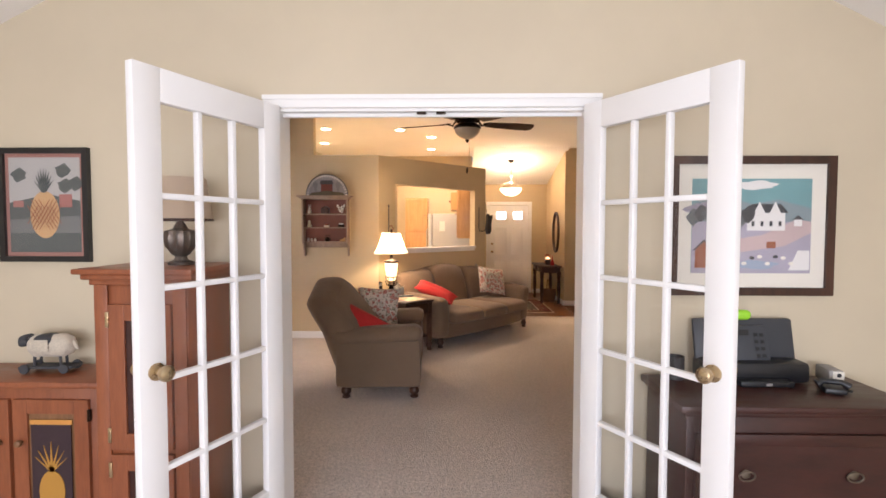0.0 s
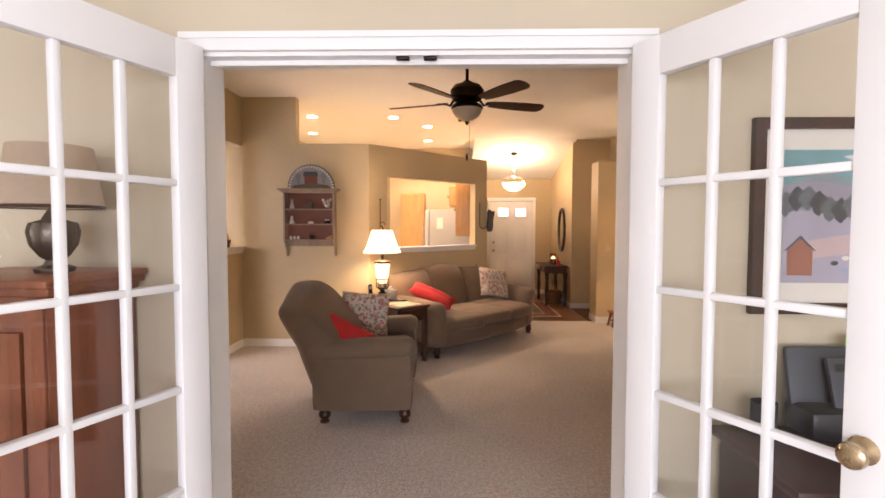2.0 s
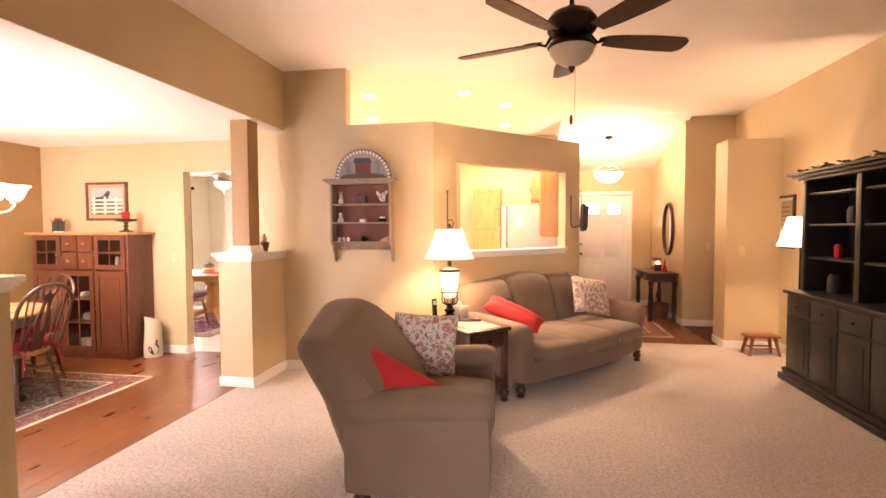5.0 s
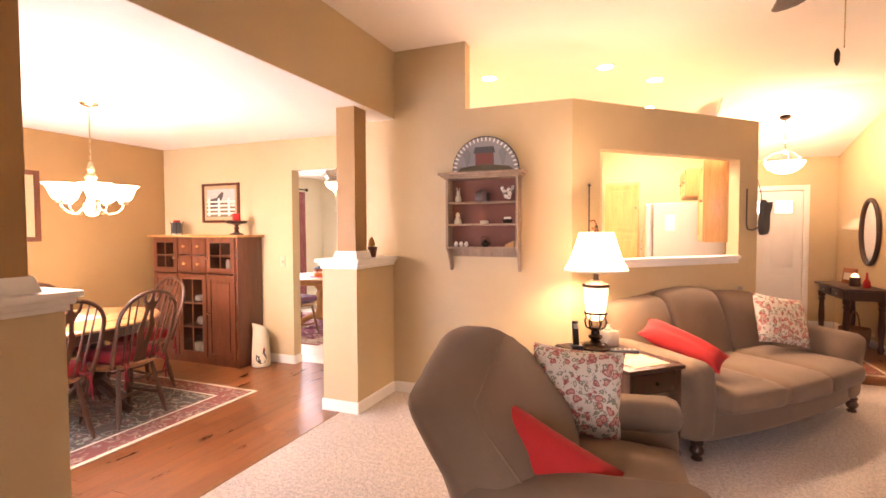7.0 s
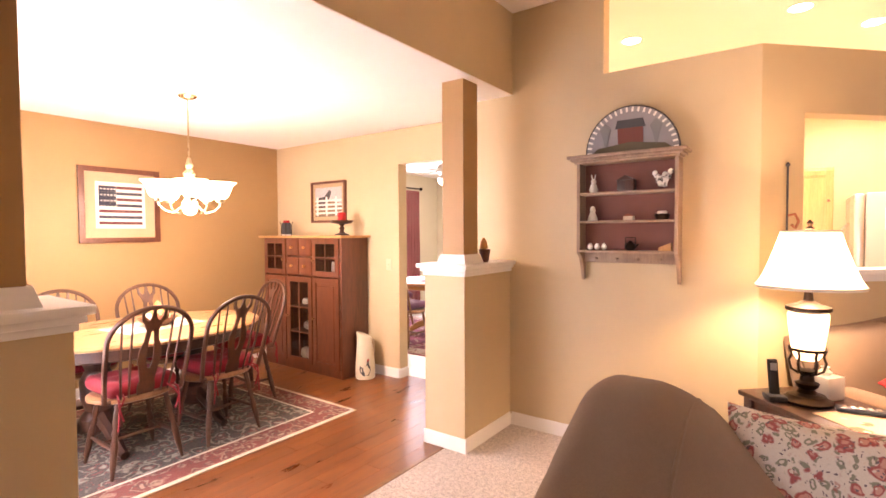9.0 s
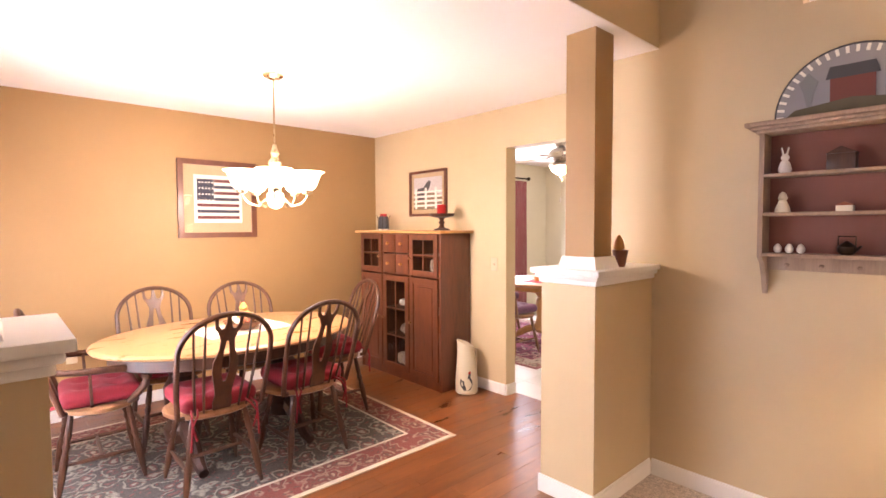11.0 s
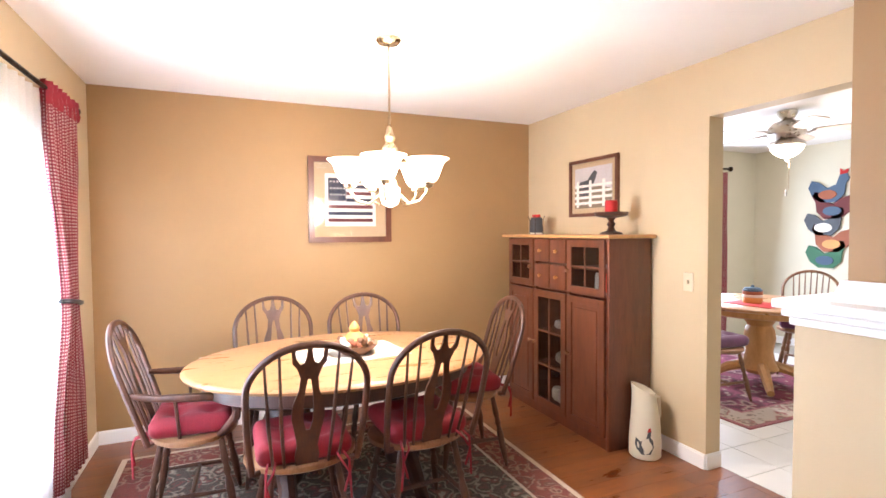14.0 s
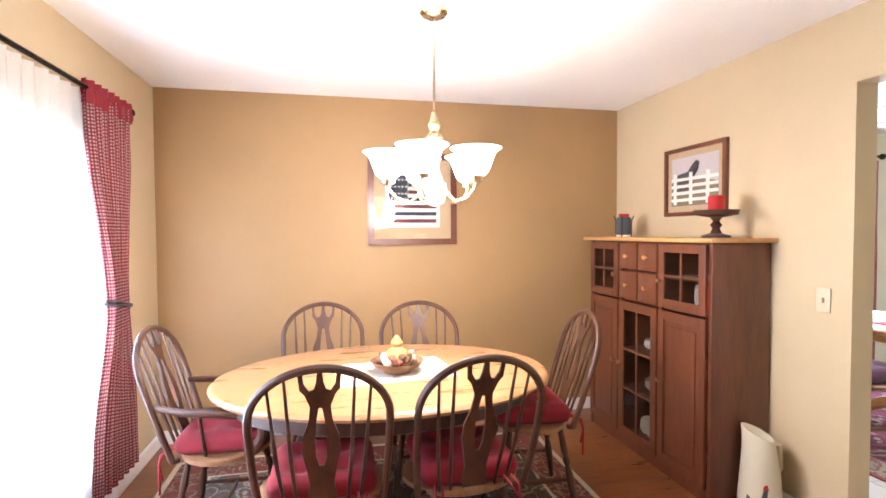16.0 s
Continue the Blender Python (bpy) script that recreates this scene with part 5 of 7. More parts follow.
def windsor(name, arms, label, group, wood_mat=M_CHAIR, cushion_mat=M_CRIMSON, splat=True):
    """Bow-back chair, front towards -y, origin on the floor under the seat."""
    t = thing(name, pose(0, 0, 0), label, "chair", group)
    o = []
    for a in np.linspace(0, 2 * math.pi, 28, endpoint=False):
        r = 0.225 + 0.02 * math.cos(2 * a) - 0.015 * (1 if math.sin(a) > 0 else 0) * math.sin(a)
        o.append((r * 1.0 * math.cos(a), r * math.sin(a)))
    bm = bmesh.new()
    rings = [[bm.verts.new((x * k, y * k, z)) for x, y in o] for k, z in ((0.88, 0.415), (1.0, 0.43), (1.0, 0.45), (0.93, 0.46), (0.6, 0.452))]
    for a, b in zip(rings, rings[1:]):
        for k in range(28):
            bm.faces.new((a[k], a[(k + 1) % 28], b[(k + 1) % 28], b[k]))
    bm.faces.new(rings[0][::-1])
    bm.faces.new(rings[-1])
    part("seat", bm, M_SEAT, t, "worn brown wooden saddle seat")
    # bow
    W, ZT = 0.228, 0.995
    pts = []
    for a in np.linspace(-0.42, math.pi + 0.42, 31):
        x = W * 1.04 * math.cos(a)
        z = 0.80 + (ZT - 0.80) * math.sin(a) if math.sin(a) > 0 else 0.80 + 0.86 * math.sin(a)
        pts.append((x, back_y(z), z))
    pts = [(W * 0.82, back_y(0.45) - 0.01, 0.445)] + pts + [(-W * 0.82, back_y(0.45) - 0.01, 0.445)]
    part("bow", tube(pts, 0.0145, 8), wood_mat, t, "bent wooden back bow")

    def top_at(x):
        return 0.80 + (ZT - 0.80) * math.sqrt(max(0.0, 1 - (x / (W * 1.04)) ** 2))

    xs = (-0.17, -0.115, 0.115, 0.17) if splat else (-0.15, -0.10, -0.05, 0, 0.05, 0.10, 0.15)
    for x in xs:
        zt = top_at(x)
        part("spindle", tube([(x * 0.78, back_y(0.45), 0.452), (x * 0.9, back_y(0.65), 0.65), (x, back_y(zt), zt)], [0.006, 0.0085, 0.005], 7), wood_mat, t)
    if splat:
        half = [(0, 0.452), (0.045, 0.452), (0.05, 0.50), (0.042, 0.545), (0.05, 0.60), (0.066, 0.68), (0.062, 0.74), (0.040, 0.80), (0.034, 0.855), (0.05, 0.90), (0.066, 0.92), (0.07, 0.975), (0.055, 0.98), (0.052, 0.94), (0.036, 0.915), (0.02, 0.92), (0.012, 0.945), (0.007, 0.995), (0, 0.995), (0, 0.85), (0.006, 0.85), (0.014, 0.80), (0.020, 0.73), (0.018, 0.66), (0.008, 0.62), (0, 0.62)]
        bm = bmesh.new()
        for s in (1, -1):
            prism([(s * x, z) for x, z in half], 0.011, None, bm)
        for v in bm.verts:
            v.co.y += back_y(v.co.z)
        part("splat", bm, wood_mat, t, "fiddle-shaped pierced back splat", False)
    legs = {}
    for sx in (-1, 1):
        for sy in (-1, 1):
            top, foot = Vector((sx * 0.135, sy * 0.13, 0.43)), Vector((sx * 0.20, sy * 0.20, 0.0))
            legs[sx, sy] = (top, foot)
            us = (0, 0.06, 0.2, 0.42, 0.55, 0.6, 0.66, 0.72, 1.0)
            rs = (0.010, 0.012, 0.018, 0.021, 0.013, 0.020, 0.013, 0.019, 0.013)
            part("leg", tube([foot.lerp(top, u) for u in us], list(rs), 9), wood_mat, t)
    mids = []
    for sx in (-1, 1):
        a, b = (legs[sx, sy][1].lerp(legs[sx, sy][0], 0.38) for sy in (-1, 1))
        mids.append((a + b) / 2)
        part("stretcher", tube([a, (a + b) / 2, b], [0.008, 0.014, 0.008], 7), wood_mat, t)
    part("stretcher", tube([mids[0], (mids[0] + mids[1]) / 2, mids[1]], [0.008, 0.014, 0.008], 7), wood_mat, t)
    if arms:
        for s in (-1, 1):
            p = [(s * 0.212, back_y(0.69), 0.69), (s * 0.25, 0.12, 0.675), (s * 0.268, -0.06, 0.668), (s * 0.265, -0.16, 0.66), (s * 0.256, -0.205, 0.63), (s * 0.25, -0.215, 0.585)]
            part("armrest", tube(p, [0.013, 0.016, 0.019, 0.021, 0.022, 0.021], 9, None, 1.3), wood_mat, t)
            part("arm_support", tube([(s * 0.185, -0.13, 0.45), (s * 0.215, -0.175, 0.50), (s * 0.245, -0.208, 0.55), (s * 0.25, -0.214, 0.60)], [0.015, 0.02, 0.022, 0.019], 9), wood_mat, t)
            part("spindle", tube([(s * 0.195, 0.04, 0.45), (s * 0.248, 0.05, 0.672)], 0.008, 7), wood_mat, t)

    def tuft(p):
        q = Vector((p.x, p.y - 0.01, p.z + 0.505))
        if p.z > 0:
            for bx in (-0.08, 0.08):
                for by in (-0.08, 0.08):
                    q.z -= 0.03 * math.exp(-((p.x - bx) ** 2 + (p.y - by) ** 2) / 0.0018)
        return q

    c = part("seat_cushion", soft(0.20, 0.19, 0.048, 0.045, 16, tuft), cushion_mat, t, "tufted tie-on seat cushion")
    for s in (-1, 1):
        for dx, l in ((0.0, 0.17), (0.03, 0.12)):
            x = s * (0.155 - dx)
            part("tie", tube([(x, 0.18, 0.485), (x + s * 0.012, 0.235, 0.47), (x + s * (0.012 + dx), 0.245, 0.42), (x + s * 0.02, 0.24, 0.46 - l)], 0.0055, 5), cushion_mat, c)
    return t


lab = "dark bow-back wooden dining chair with red cushion"
side = windsor("dining_chair", False, lab + " at the oval table", "chairs round the dining table")
side.matrix_world = pose(-3.98, 4.535, 0.012, 0, 0, -90)
for x, y, a in ((-3.98, 5.09, -87), (-4.82, 4.51, 91), (-4.74, 5.08, 88), (-4.495, 5.60, -6)):
    copy_thing(side, pose(x, y, 0.012, 0, 0, a))
arm_chair = windsor("dining_armchair", True, "dark bow-back wooden dining armchair with red cushion", "chairs round the dining table")
arm_chair.matrix_world = pose(-4.50, 4.07, 0.012, 0, 0, 177)


def ring_oval(rx, ry, z, n=56):
    return [(rx * math.cos(a), ry * math.sin(a), z) for a in np.linspace(0, 2 * math.pi, n, endpoint=False)]


def loft(rings, bm=None):
    bm = bm or bmesh.new()
    rs = [[bm.verts.new(p) for p in r] for r in rings]
    n = len(rs[0])
    for a, b in zip(rs, rs[1:]):
        for k in range(n):
            bm.faces.new((a[k], a[(k + 1) % n], b[(k + 1) % n], b[k]))
    bm.faces.new(rs[0][::-1])
    bm.faces.new(rs[-1])
    return bm


dt = thing("dining_table", pose(-4.41, 4.825, 0.012), "oval golden oak dining table with dark painted apron", "table")
part("tabletop", loft([ring_oval(0.565, 0.78, 0.722), ring_oval(0.587, 0.802, 0.728), ring_oval(0.595, 0.81, 0.742), ring_oval(0.585, 0.80, 0.753), ring_oval(0.57, 0.785, 0.757)]), M_OAK, dt, "golden oak oval top")
part("apron", loft([ring_oval(0.49, 0.70, 0.635), ring_oval(0.505, 0.715, 0.645), ring_oval(0.505, 0.715, 0.722)]), M_DARK, dt)
for sy in (-0.33, 0.33):
    part("pedestal", lathe([(0.10, 0.12), (0.11, 0.2), (0.075, 0.25), (0.10, 0.33), (0.105, 0.45), (0.07, 0.52), (0.09, 0.58), (0.09, 0.65)], 20, pose(0, sy, 0)), M_DARK, dt)
    for sx in (-1, 1):
        part("foot", tube([(sx * 0.06, sy, 0.2), (sx * 0.2, sy, 0.14), (sx * 0.34, sy, 0.045), (sx * 0.40, sy, 0.03)], [0.05, 0.045, 0.035, 0.028], 8), M_DARK, dt)
TT = 0.7695
cl = thing("table_runner", pose(-4.40, 4.86, TT, 0, 0, 8), "cream and tan striped cloth under the fruit bowl", "table cloth")
part("cloth", B(-0.19, 0.19, -0.28, 0.28, 0, 0.003), painted("cream_linen", (0.74, 0.67, 0.56), 0.9, 200, 0.3), cl, "", False)
for k in range(5):
    part("stripe", B(-0.186, 0.186, -0.25 + 0.11 * k, -0.22 + 0.11 * k, 0.003, 0.0042), painted("tan_stripe_cloth", (0.62, 0.48, 0.34), 0.9), cl, "", False)
bw = thing("fruit_bowl", pose(-4.38, 4.875, TT + 0.004), "wicker bowl of gourds and dried pods on the table", "bowl")
part("bowl", lathe([(0.07, 0), (0.075, 0.008), (0.11, 0.03), (0.13, 0.055), (0.122, 0.055), (0.07, 0.015)], 28), M_BASKET, bw)
gourd = part("gourd", lathe([(0.01, 0.03), (0.05, 0.04), (0.062, 0.07), (0.05, 0.10), (0.025, 0.12), (0.03, 0.14), (0.018, 0.16), (0.006, 0.175)], 16), M_ORANGE, bw, "pale orange gourd")
for k in range(22):
    a, r = k * 2.4, 0.05 + 0.05 * ((k * 7) % 11) / 11
    s = 0.016 + 0.012 * ((k * 5) % 7) / 7
    part("dried_pod", lathe([(s * 0.2, -s), (s * 0.8, -s * 0.5), (s, 0), (s * 0.7, s * 0.6), (s * 0.1, s)], 8, pose(r * math.cos(a), r * math.sin(a), 0.055 + 0.01 * (k % 3), 40 * math.sin(k), 50 * math.cos(k), 0)), (M_BASKET, M_TERRA, M_CREAM, M_OAKD)[k % 4], bw)


def rug_mat(name, field, border, line, scale):
    """Oriental rug: scrolls in several colours in rings towards the middle."""
    m, nt, b = base_mat(name, field, 1.0)
    v = coords(nt)
    wob = mix(nt, 0.16, v, node_out_color(nt, v, 7))
    vo = node(nt, "TexVoronoi", Scale=scale)
    nt.links.new(wob, vo.inputs["Vector"])
    c = ramp(nt, vo.outputs["Distance"], [(0.16, line), (0.22, border), (0.34, field), (0.42, scaled(field, 0.5)), (0.5, line), (0.6, field)])
    v2 = node(nt, "TexVoronoi", Scale=scale * 2.7)
    nt.links.new(wob, v2.inputs["Vector"])
    c = mix(nt, ramp(nt, v2.outputs["Distance"], [(0.22, (1, 1, 1)), (0.3, (0, 0, 0))]), c, border)
    c = mix(nt, 0.3, c, ramp(nt, noise_tex(nt, v, 220, 2), [(0.3, scaled(field, 0.5)), (0.7, line)]))
    nt.links.new(c, b.inputs["Base Color"])
    bump(nt, b, noise_tex(nt, v, 220, 2), 0.6, 0.004)
    return m


def rug(m, w, l, label, field, border, cream, dark):
    t = thing("area_rug", m, label, "rug")
    part("edge", B(-w, w, -l, l, 0, 0.008, 0.003), cream, t, "cream outer band", False)
    part("border", B(-w + 0.035, w - 0.035, -l + 0.035, l - 0.035, 0.008, 0.0095), border, t, "red figured border", False)
    part("guard", B(-w + 0.235, w - 0.235, -l + 0.235, l - 0.235, 0.0095, 0.0105), cream, t, "", False)
    part("field", B(-w + 0.255, w - 0.255, -l + 0.255, l - 0.255, 0.0105, 0.0118), field, t, "dark scrolling field", False)
    return t


M_RUGF = rug_mat("rug_dark_field", (0.035, 0.028, 0.026), (0.17, 0.03, 0.028), (0.36, 0.33, 0.27), 11.0)
M_RUGB = rug_mat("rug_red_border", (0.17, 0.02, 0.022), (0.08, 0.035, 0.032), (0.36, 0.25, 0.18), 12.0)
M_RUGC = fabric("rug_cream", (0.52, 0.44, 0.33), 220)
rug(pose(-4.405, 4.785, 0.0), 0.935, 1.19, "oriental rug with dark field and red border under the table", M_RUGF, M_RUGB, M_RUGC, None)


def knob_at(x, y, z, parent, mat=None):
    part("knob", lathe([(0.007, 0), (0.006, 0.008), (0.015, 0.016), (0.013, 0.026), (0.004, 0.03)], 12, pose(x, y, z, 90)), mat or M_OAKD, parent, "small wooden knob")


def glazed_door(parent, x0, x1, z0, z1, y, cols, rows, mat, knob_x, knob_z, st=0.045):
    """Door with small panes, face towards -y."""
    bm = bmesh.new()
    for a in ((x0, x0 + st, z0, z1), (x1 - st, x1, z0, z1), (x0 + st, x1 - st, z0, z0 + st), (x0 + st, x1 - st, z1 - st, z1)):
        box(bm, a[0], a[1], y - 0.018, y, a[2], a[3], 0.002)
    gw, gh = (x1 - x0 - 2 * st) / cols, (z1 - z0 - 2 * st) / rows
    for i in range(1, cols):
        box(bm, x0 + st + i * gw - 0.006, x0 + st + i * gw + 0.006, y - 0.016, y - 0.004, z0 + st, z1 - st)
    for j in range(1, rows):
        box(bm, x0 + st, x1 - st, y - 0.015, y - 0.003, z0 + st + j * gh - 0.006, z0 + st + j * gh + 0.006)
    fr = part("door_frame", bm, mat, parent, "", False)
    for i in range(cols):
        for j in range(rows):
            p = part("pane", B(x0 + st + i * gw, x0 + st + (i + 1) * gw, y - 0.009, y - 0.007, z0 + st + j * gh, z0 + st + (j + 1) * gh), M_DGLASS, fr, "", False)
            p.visible_shadow = False
    knob_at(knob_x, y - 0.018, knob_z, fr)


def panel_door(parent, x0, x1, z0, z1, y, mat, knob_x, knob_z, st=0.05, pmat=None):
    bm = bmesh.new()
    for a in ((x0, x0 + st, z0, z1), (x1 - st, x1, z0, z1), (x0 + st, x1 - st, z0, z0 + st), (x0 + st, x1 - st, z1 - st, z1)):
        box(bm, a[0], a[1], y - 0.018, y, a[2], a[3], 0.002)
    fr = part("door", bm, mat, parent, "", False)
    bm = B(x0 + st, x1 - st, y - 0.008, y - 0.001, z0 + st, z1 - st)
    box(bm, x0 + st + 0.025, x1 - st - 0.025, y - 0.014, y - 0.008, z0 + st + 0.03, z1 - st - 0.03, 0.004)
    part("panel", bm, pmat or mat, fr, "", False)
    knob_at(knob_x, y - 0.018, knob_z, fr)
    return fr


def pantry_cabinet():
    t = thing("china_cabinet", pose(-4.80, 6.66, 0), "cherry wood cabinet with glass-paned doors and small drawers", "cabinet")
    w, d, h = 0.62, 0.18, 1.388
    M = M_CHERRY
    for s in (-1, 1):
        part("side", B(s * (w - 0.0125) - 0.0125, s * (w - 0.0125) + 0.0125, -d, d, 0, h, 0.003), M, t)
    part("back", B(-w + 0.025, w - 0.025, d - 0.014, d - 0.002, 0.06, h), M, t, "", False)
    part("top", B(-w - 0.045, w + 0.045, -d - 0.045, d, h, h + 0.024, 0.006), M_OAKV, t, "lighter worn wooden top")
    part("plinth", B(-w + 0.025, w - 0.025, -d + 0.012, -d + 0.03, 0.0, 0.08), M, t, "", False)
    for z in (0.08, 0.40, 0.66, 1.0, 1.18, h - 0.012):
        part("shelf", B(-w + 0.025, w - 0.025, -d + 0.02, d - 0.014, z - 0.01, z + 0.01), M, t, "", False)
    for x in (-0.222, 0.198):
        part("partition", B(x - 0.011, x + 0.011, -d + 0.004, d - 0.014, 0.08, h - 0.02), M, t, "", False)
    y = -d
    glazed_door(t, -w + 0.028, -0.230, 1.005, h - 0.01, y, 2, 2, M, -0.257, 1.16, 0.05)
    glazed_door(t, 0.206, w - 0.028, 1.005, h - 0.01, y, 2, 2, M, 0.233, 1.16, 0.05)
    for zr in ((1.005, 1.19), (1.2, h - 0.01)):
        for xr in ((-0.212, -0.012), (-0.004, 0.19)):
            dr = part("drawer", B(xr[0] + 0.003, xr[1] - 0.003, y - 0.018, y + 0.01, zr[0] + 0.003, zr[1] - 0.003, 0.004), M, t)
            knob_at((xr[0] + xr[1]) / 2, y - 0.018, (zr[0] + zr[1]) / 2, dr, M_OAKV)
    panel_door(t, -w + 0.028, -0.230, 0.085, 0.985, y, M, -0.257, 0.57)
    glazed_door(t, -0.214, 0.19, 0.085, 0.985, y, 2, 3, M, -0.19, 0.57, 0.055)
    panel_door(t, 0.206, w - 0.028, 0.085, 0.985, y, M, 0.233, 0.57)
    for k, (x, z, r, hh, mt, lb) in enumerate(((0.06, 0.67, 0.04, 0.10, M_RED, "red"), (-0.08, 0.67, 0.05, 0.06, M_PAPER, "white"), (0.0, 0.41, 0.09, 0.08, M_PAPER, "white"), (0.05, 0.09, 0.10, 0.12, M_PAPER, "white"), (0.36, 1.01, 0.03, 0.13, M_PAPER, "white"), (0.44, 1.01, 0.03, 0.13, M_RED, "red"), (-0.42, 1.01, 0.03, 0.12, M_PAPER, "white"), (-0.36, 1.01, 0.028, 0.1, M_STEEL, "grey"), (-0.1, 0.09, 0.06, 0.1, M_CREAM, "cream"))):
        tagged(part("crockery", lathe([(r * 0.7, 0), (r, hh * 0.3), (r * 0.95, hh * 0.8), (r * 0.75, hh)], 16, pose(-4.82 + x, 6.64, z + 0.002)), mt, None), lb + " crockery behind the cabinet glass", "crockery", "crockery in the cabinet")


pantry_cabinet()

# on the cabinet
CT = 1.4135
cs = thing("candle_stand", pose(-4.32, 6.62, CT), "dark turned candle stand with red pillar candle", "candle stand")
part("stand", lathe([(0.075, 0), (0.07, 0.012), (0.03, 0.025), (0.018, 0.05), (0.03, 0.07), (0.016, 0.09), (0.03, 0.11), (0.105, 0.125), (0.115, 0.15), (0.105, 0.15), (0.09, 0.135)], 28), M_DARK, cs)
part("candle", lathe([(0.04, 0.137), (0.041, 0.14), (0.041, 0.225), (0.036, 0.23), (0.03, 0.222)], 20), M_RED, cs, "red pillar candle")
ln = thing("candle_lantern", pose(-5.21, 6.62, CT), "glass candle jar in a metal holder with red rim", "candle holder")
part("jar", lathe([(0.045, 0.01), (0.05, 0.02), (0.05, 0.13), (0.043, 0.14)], 18), M_CHAR, ln)
part("candle_top", lathe([(0.034, 0.135), (0.036, 0.15), (0.034, 0.165)], 16), M_RED, ln, "red candle top")
part("foot", lathe([(0.05, 0), (0.052, 0.01), (0.044, 0.016)], 18), M_PAPER, ln)
for k in range(4):
    a = ANG(45 + 90 * k)
    part("bar", tube([(0.054 * math.cos(a), 0.054 * math.sin(a), 0.0), (0.056 * math.cos(a), 0.056 * math.sin(a), 0.12), (0.07 * math.cos(a), 0.07 * math.sin(a), 0.15)], 0.004, 6), M_BRONZE, ln)
def slanted(bm):
    """Tips the rim of a jug towards its spout at -x."""
    for v in bm.verts:
        if v.co.z > 0.3:
            k = (v.co.z - 0.3) / 0.13
            v.co.z -= 0.035 * k * (v.co.x / 0.07)
            v.co.x -= 0.022 * k * max(0.0, -v.co.x / 0.07)
    return bm


pj = thing("rooster_pitcher", pose(-4.06, 6.67, 0.001, 0, 0, 46), "tall cream pitcher painted with a rooster on the floor", "pitcher")
part("body", slanted(lathe([(0.088, 0), (0.097, 0.01), (0.098, 0.10), (0.088, 0.24), (0.074, 0.34), (0.067, 0.39), (0.066, 0.43), (0.058, 0.43), (0.05, 0.34)], 28)), M_CREAM, pj)
part("handle", tube([(0.05, 0.045, 0.37), (0.085, 0.08, 0.36), (0.09, 0.085, 0.24), (0.062, 0.06, 0.18)], 0.010, 8), M_CREAM, pj)
def pitcher_r(z):
    return 0.0985 if z < 0.10 else 0.0985 - 0.0714 * (z - 0.10)


bird = [(-0.05, 0.07), (-0.02, 0.04), (0.03, 0.045), (0.05, 0.09), (0.045, 0.13), (0.03, 0.15), (0.035, 0.19), (0.015, 0.18), (0.005, 0.14), (-0.03, 0.12), (-0.055, 0.14), (-0.06, 0.10)]
bm = prism(bird, 0.012)
for v in bm.verts:
    v.co.y = -math.sqrt(pitcher_r(v.co.z) ** 2 - v.co.x**2) + (-0.002 if v.co.y < 0 else 0.004)
part("rooster_motif", bm, M_CHAR, pj, "dark painted rooster", False)
bm = prism([(0.012, 0.18), (0.036, 0.185), (0.03, 0.21), (0.015, 0.20)], 0.012)
for v in bm.verts:
    v.co.y = -math.sqrt(pitcher_r(v.co.z) ** 2 - v.co.x**2) + (-0.002 if v.co.y < 0 else 0.004)
part("comb_motif", bm, M_RED, pj, "", False)
pot = thing("flower_pot", pose(-2.365, 6.14, 1.229), "small rusty pot with dried orange pods on the cap", "pot")
part("pot", lathe([(0.026, 0), (0.04, 0.075), (0.043, 0.09), (0.036, 0.088)], 16), M_CHERRY, pot)
part("pod", lathe([(0.01, 0.08), (0.03, 0.10), (0.022, 0.14), (0.006, 0.17)], 10, pose(-0.012, 0.01, 0)), M_ORANGE, pot)

# flag print and sheep print
M_NAVY, M_DRED = painted("faded_navy", (0.03, 0.035, 0.06), 0.8), painted("faded_dark_red", (0.13, 0.03, 0.03), 0.8)
fp, aw, ah = picture(pose(-5.678, 5.152, 1.70, 0, 0, 90), 0.67, 0.68, 0.045, M_CHERRY, 0.085, M_MATT, "framed old striped flag print on a tan mat", M_PAPER)
fx, fz = aw - 0.025, ah - 0.035
sh = []
for k in range(7):
    z1 = fz - 2 * k * (2 * fz / 13)
    sh.append(("stripe", rect(-fx if k > 3 else -fx + 0.8 * fx, fx, z1 - 2 * fz / 13, z1), M_NAVY if k % 2 else M_DRED))
sh.append(("canton", rect(-fx, -fx + 0.78 * fx, fz - 7 * 2 * fz / 13, fz), M_NAVY))
art(fp, sh)
for i in range(5):
    for j in range(4):
        cx, cz = -fx + 0.02 + i * 0.15 * fx, fz - 0.03 - j * 0.052
        star = [((0.011 if k % 2 == 0 else 0.005) * math.sin(k * math.pi / 5) + cx, (0.011 if k % 2 == 0 else 0.005) * math.cos(k * math.pi / 5) + cz) for k in range(10)]
        part("star", prism(star, 0.001, pose(0, -0.0168, 0)), M_PAPER, fp, "", False)
sp, aw, ah = picture(pose(-4.763, 6.848, 1.776, 0, 0, 0), 0.555, 0.45, 0.026, M_CHERRY, 0.04, M_MATT, "framed print of a dark ram behind a white fence", painted("pale_field_print", (0.50, 0.46, 0.45), 0.8, 20, 0.1, 0.15))
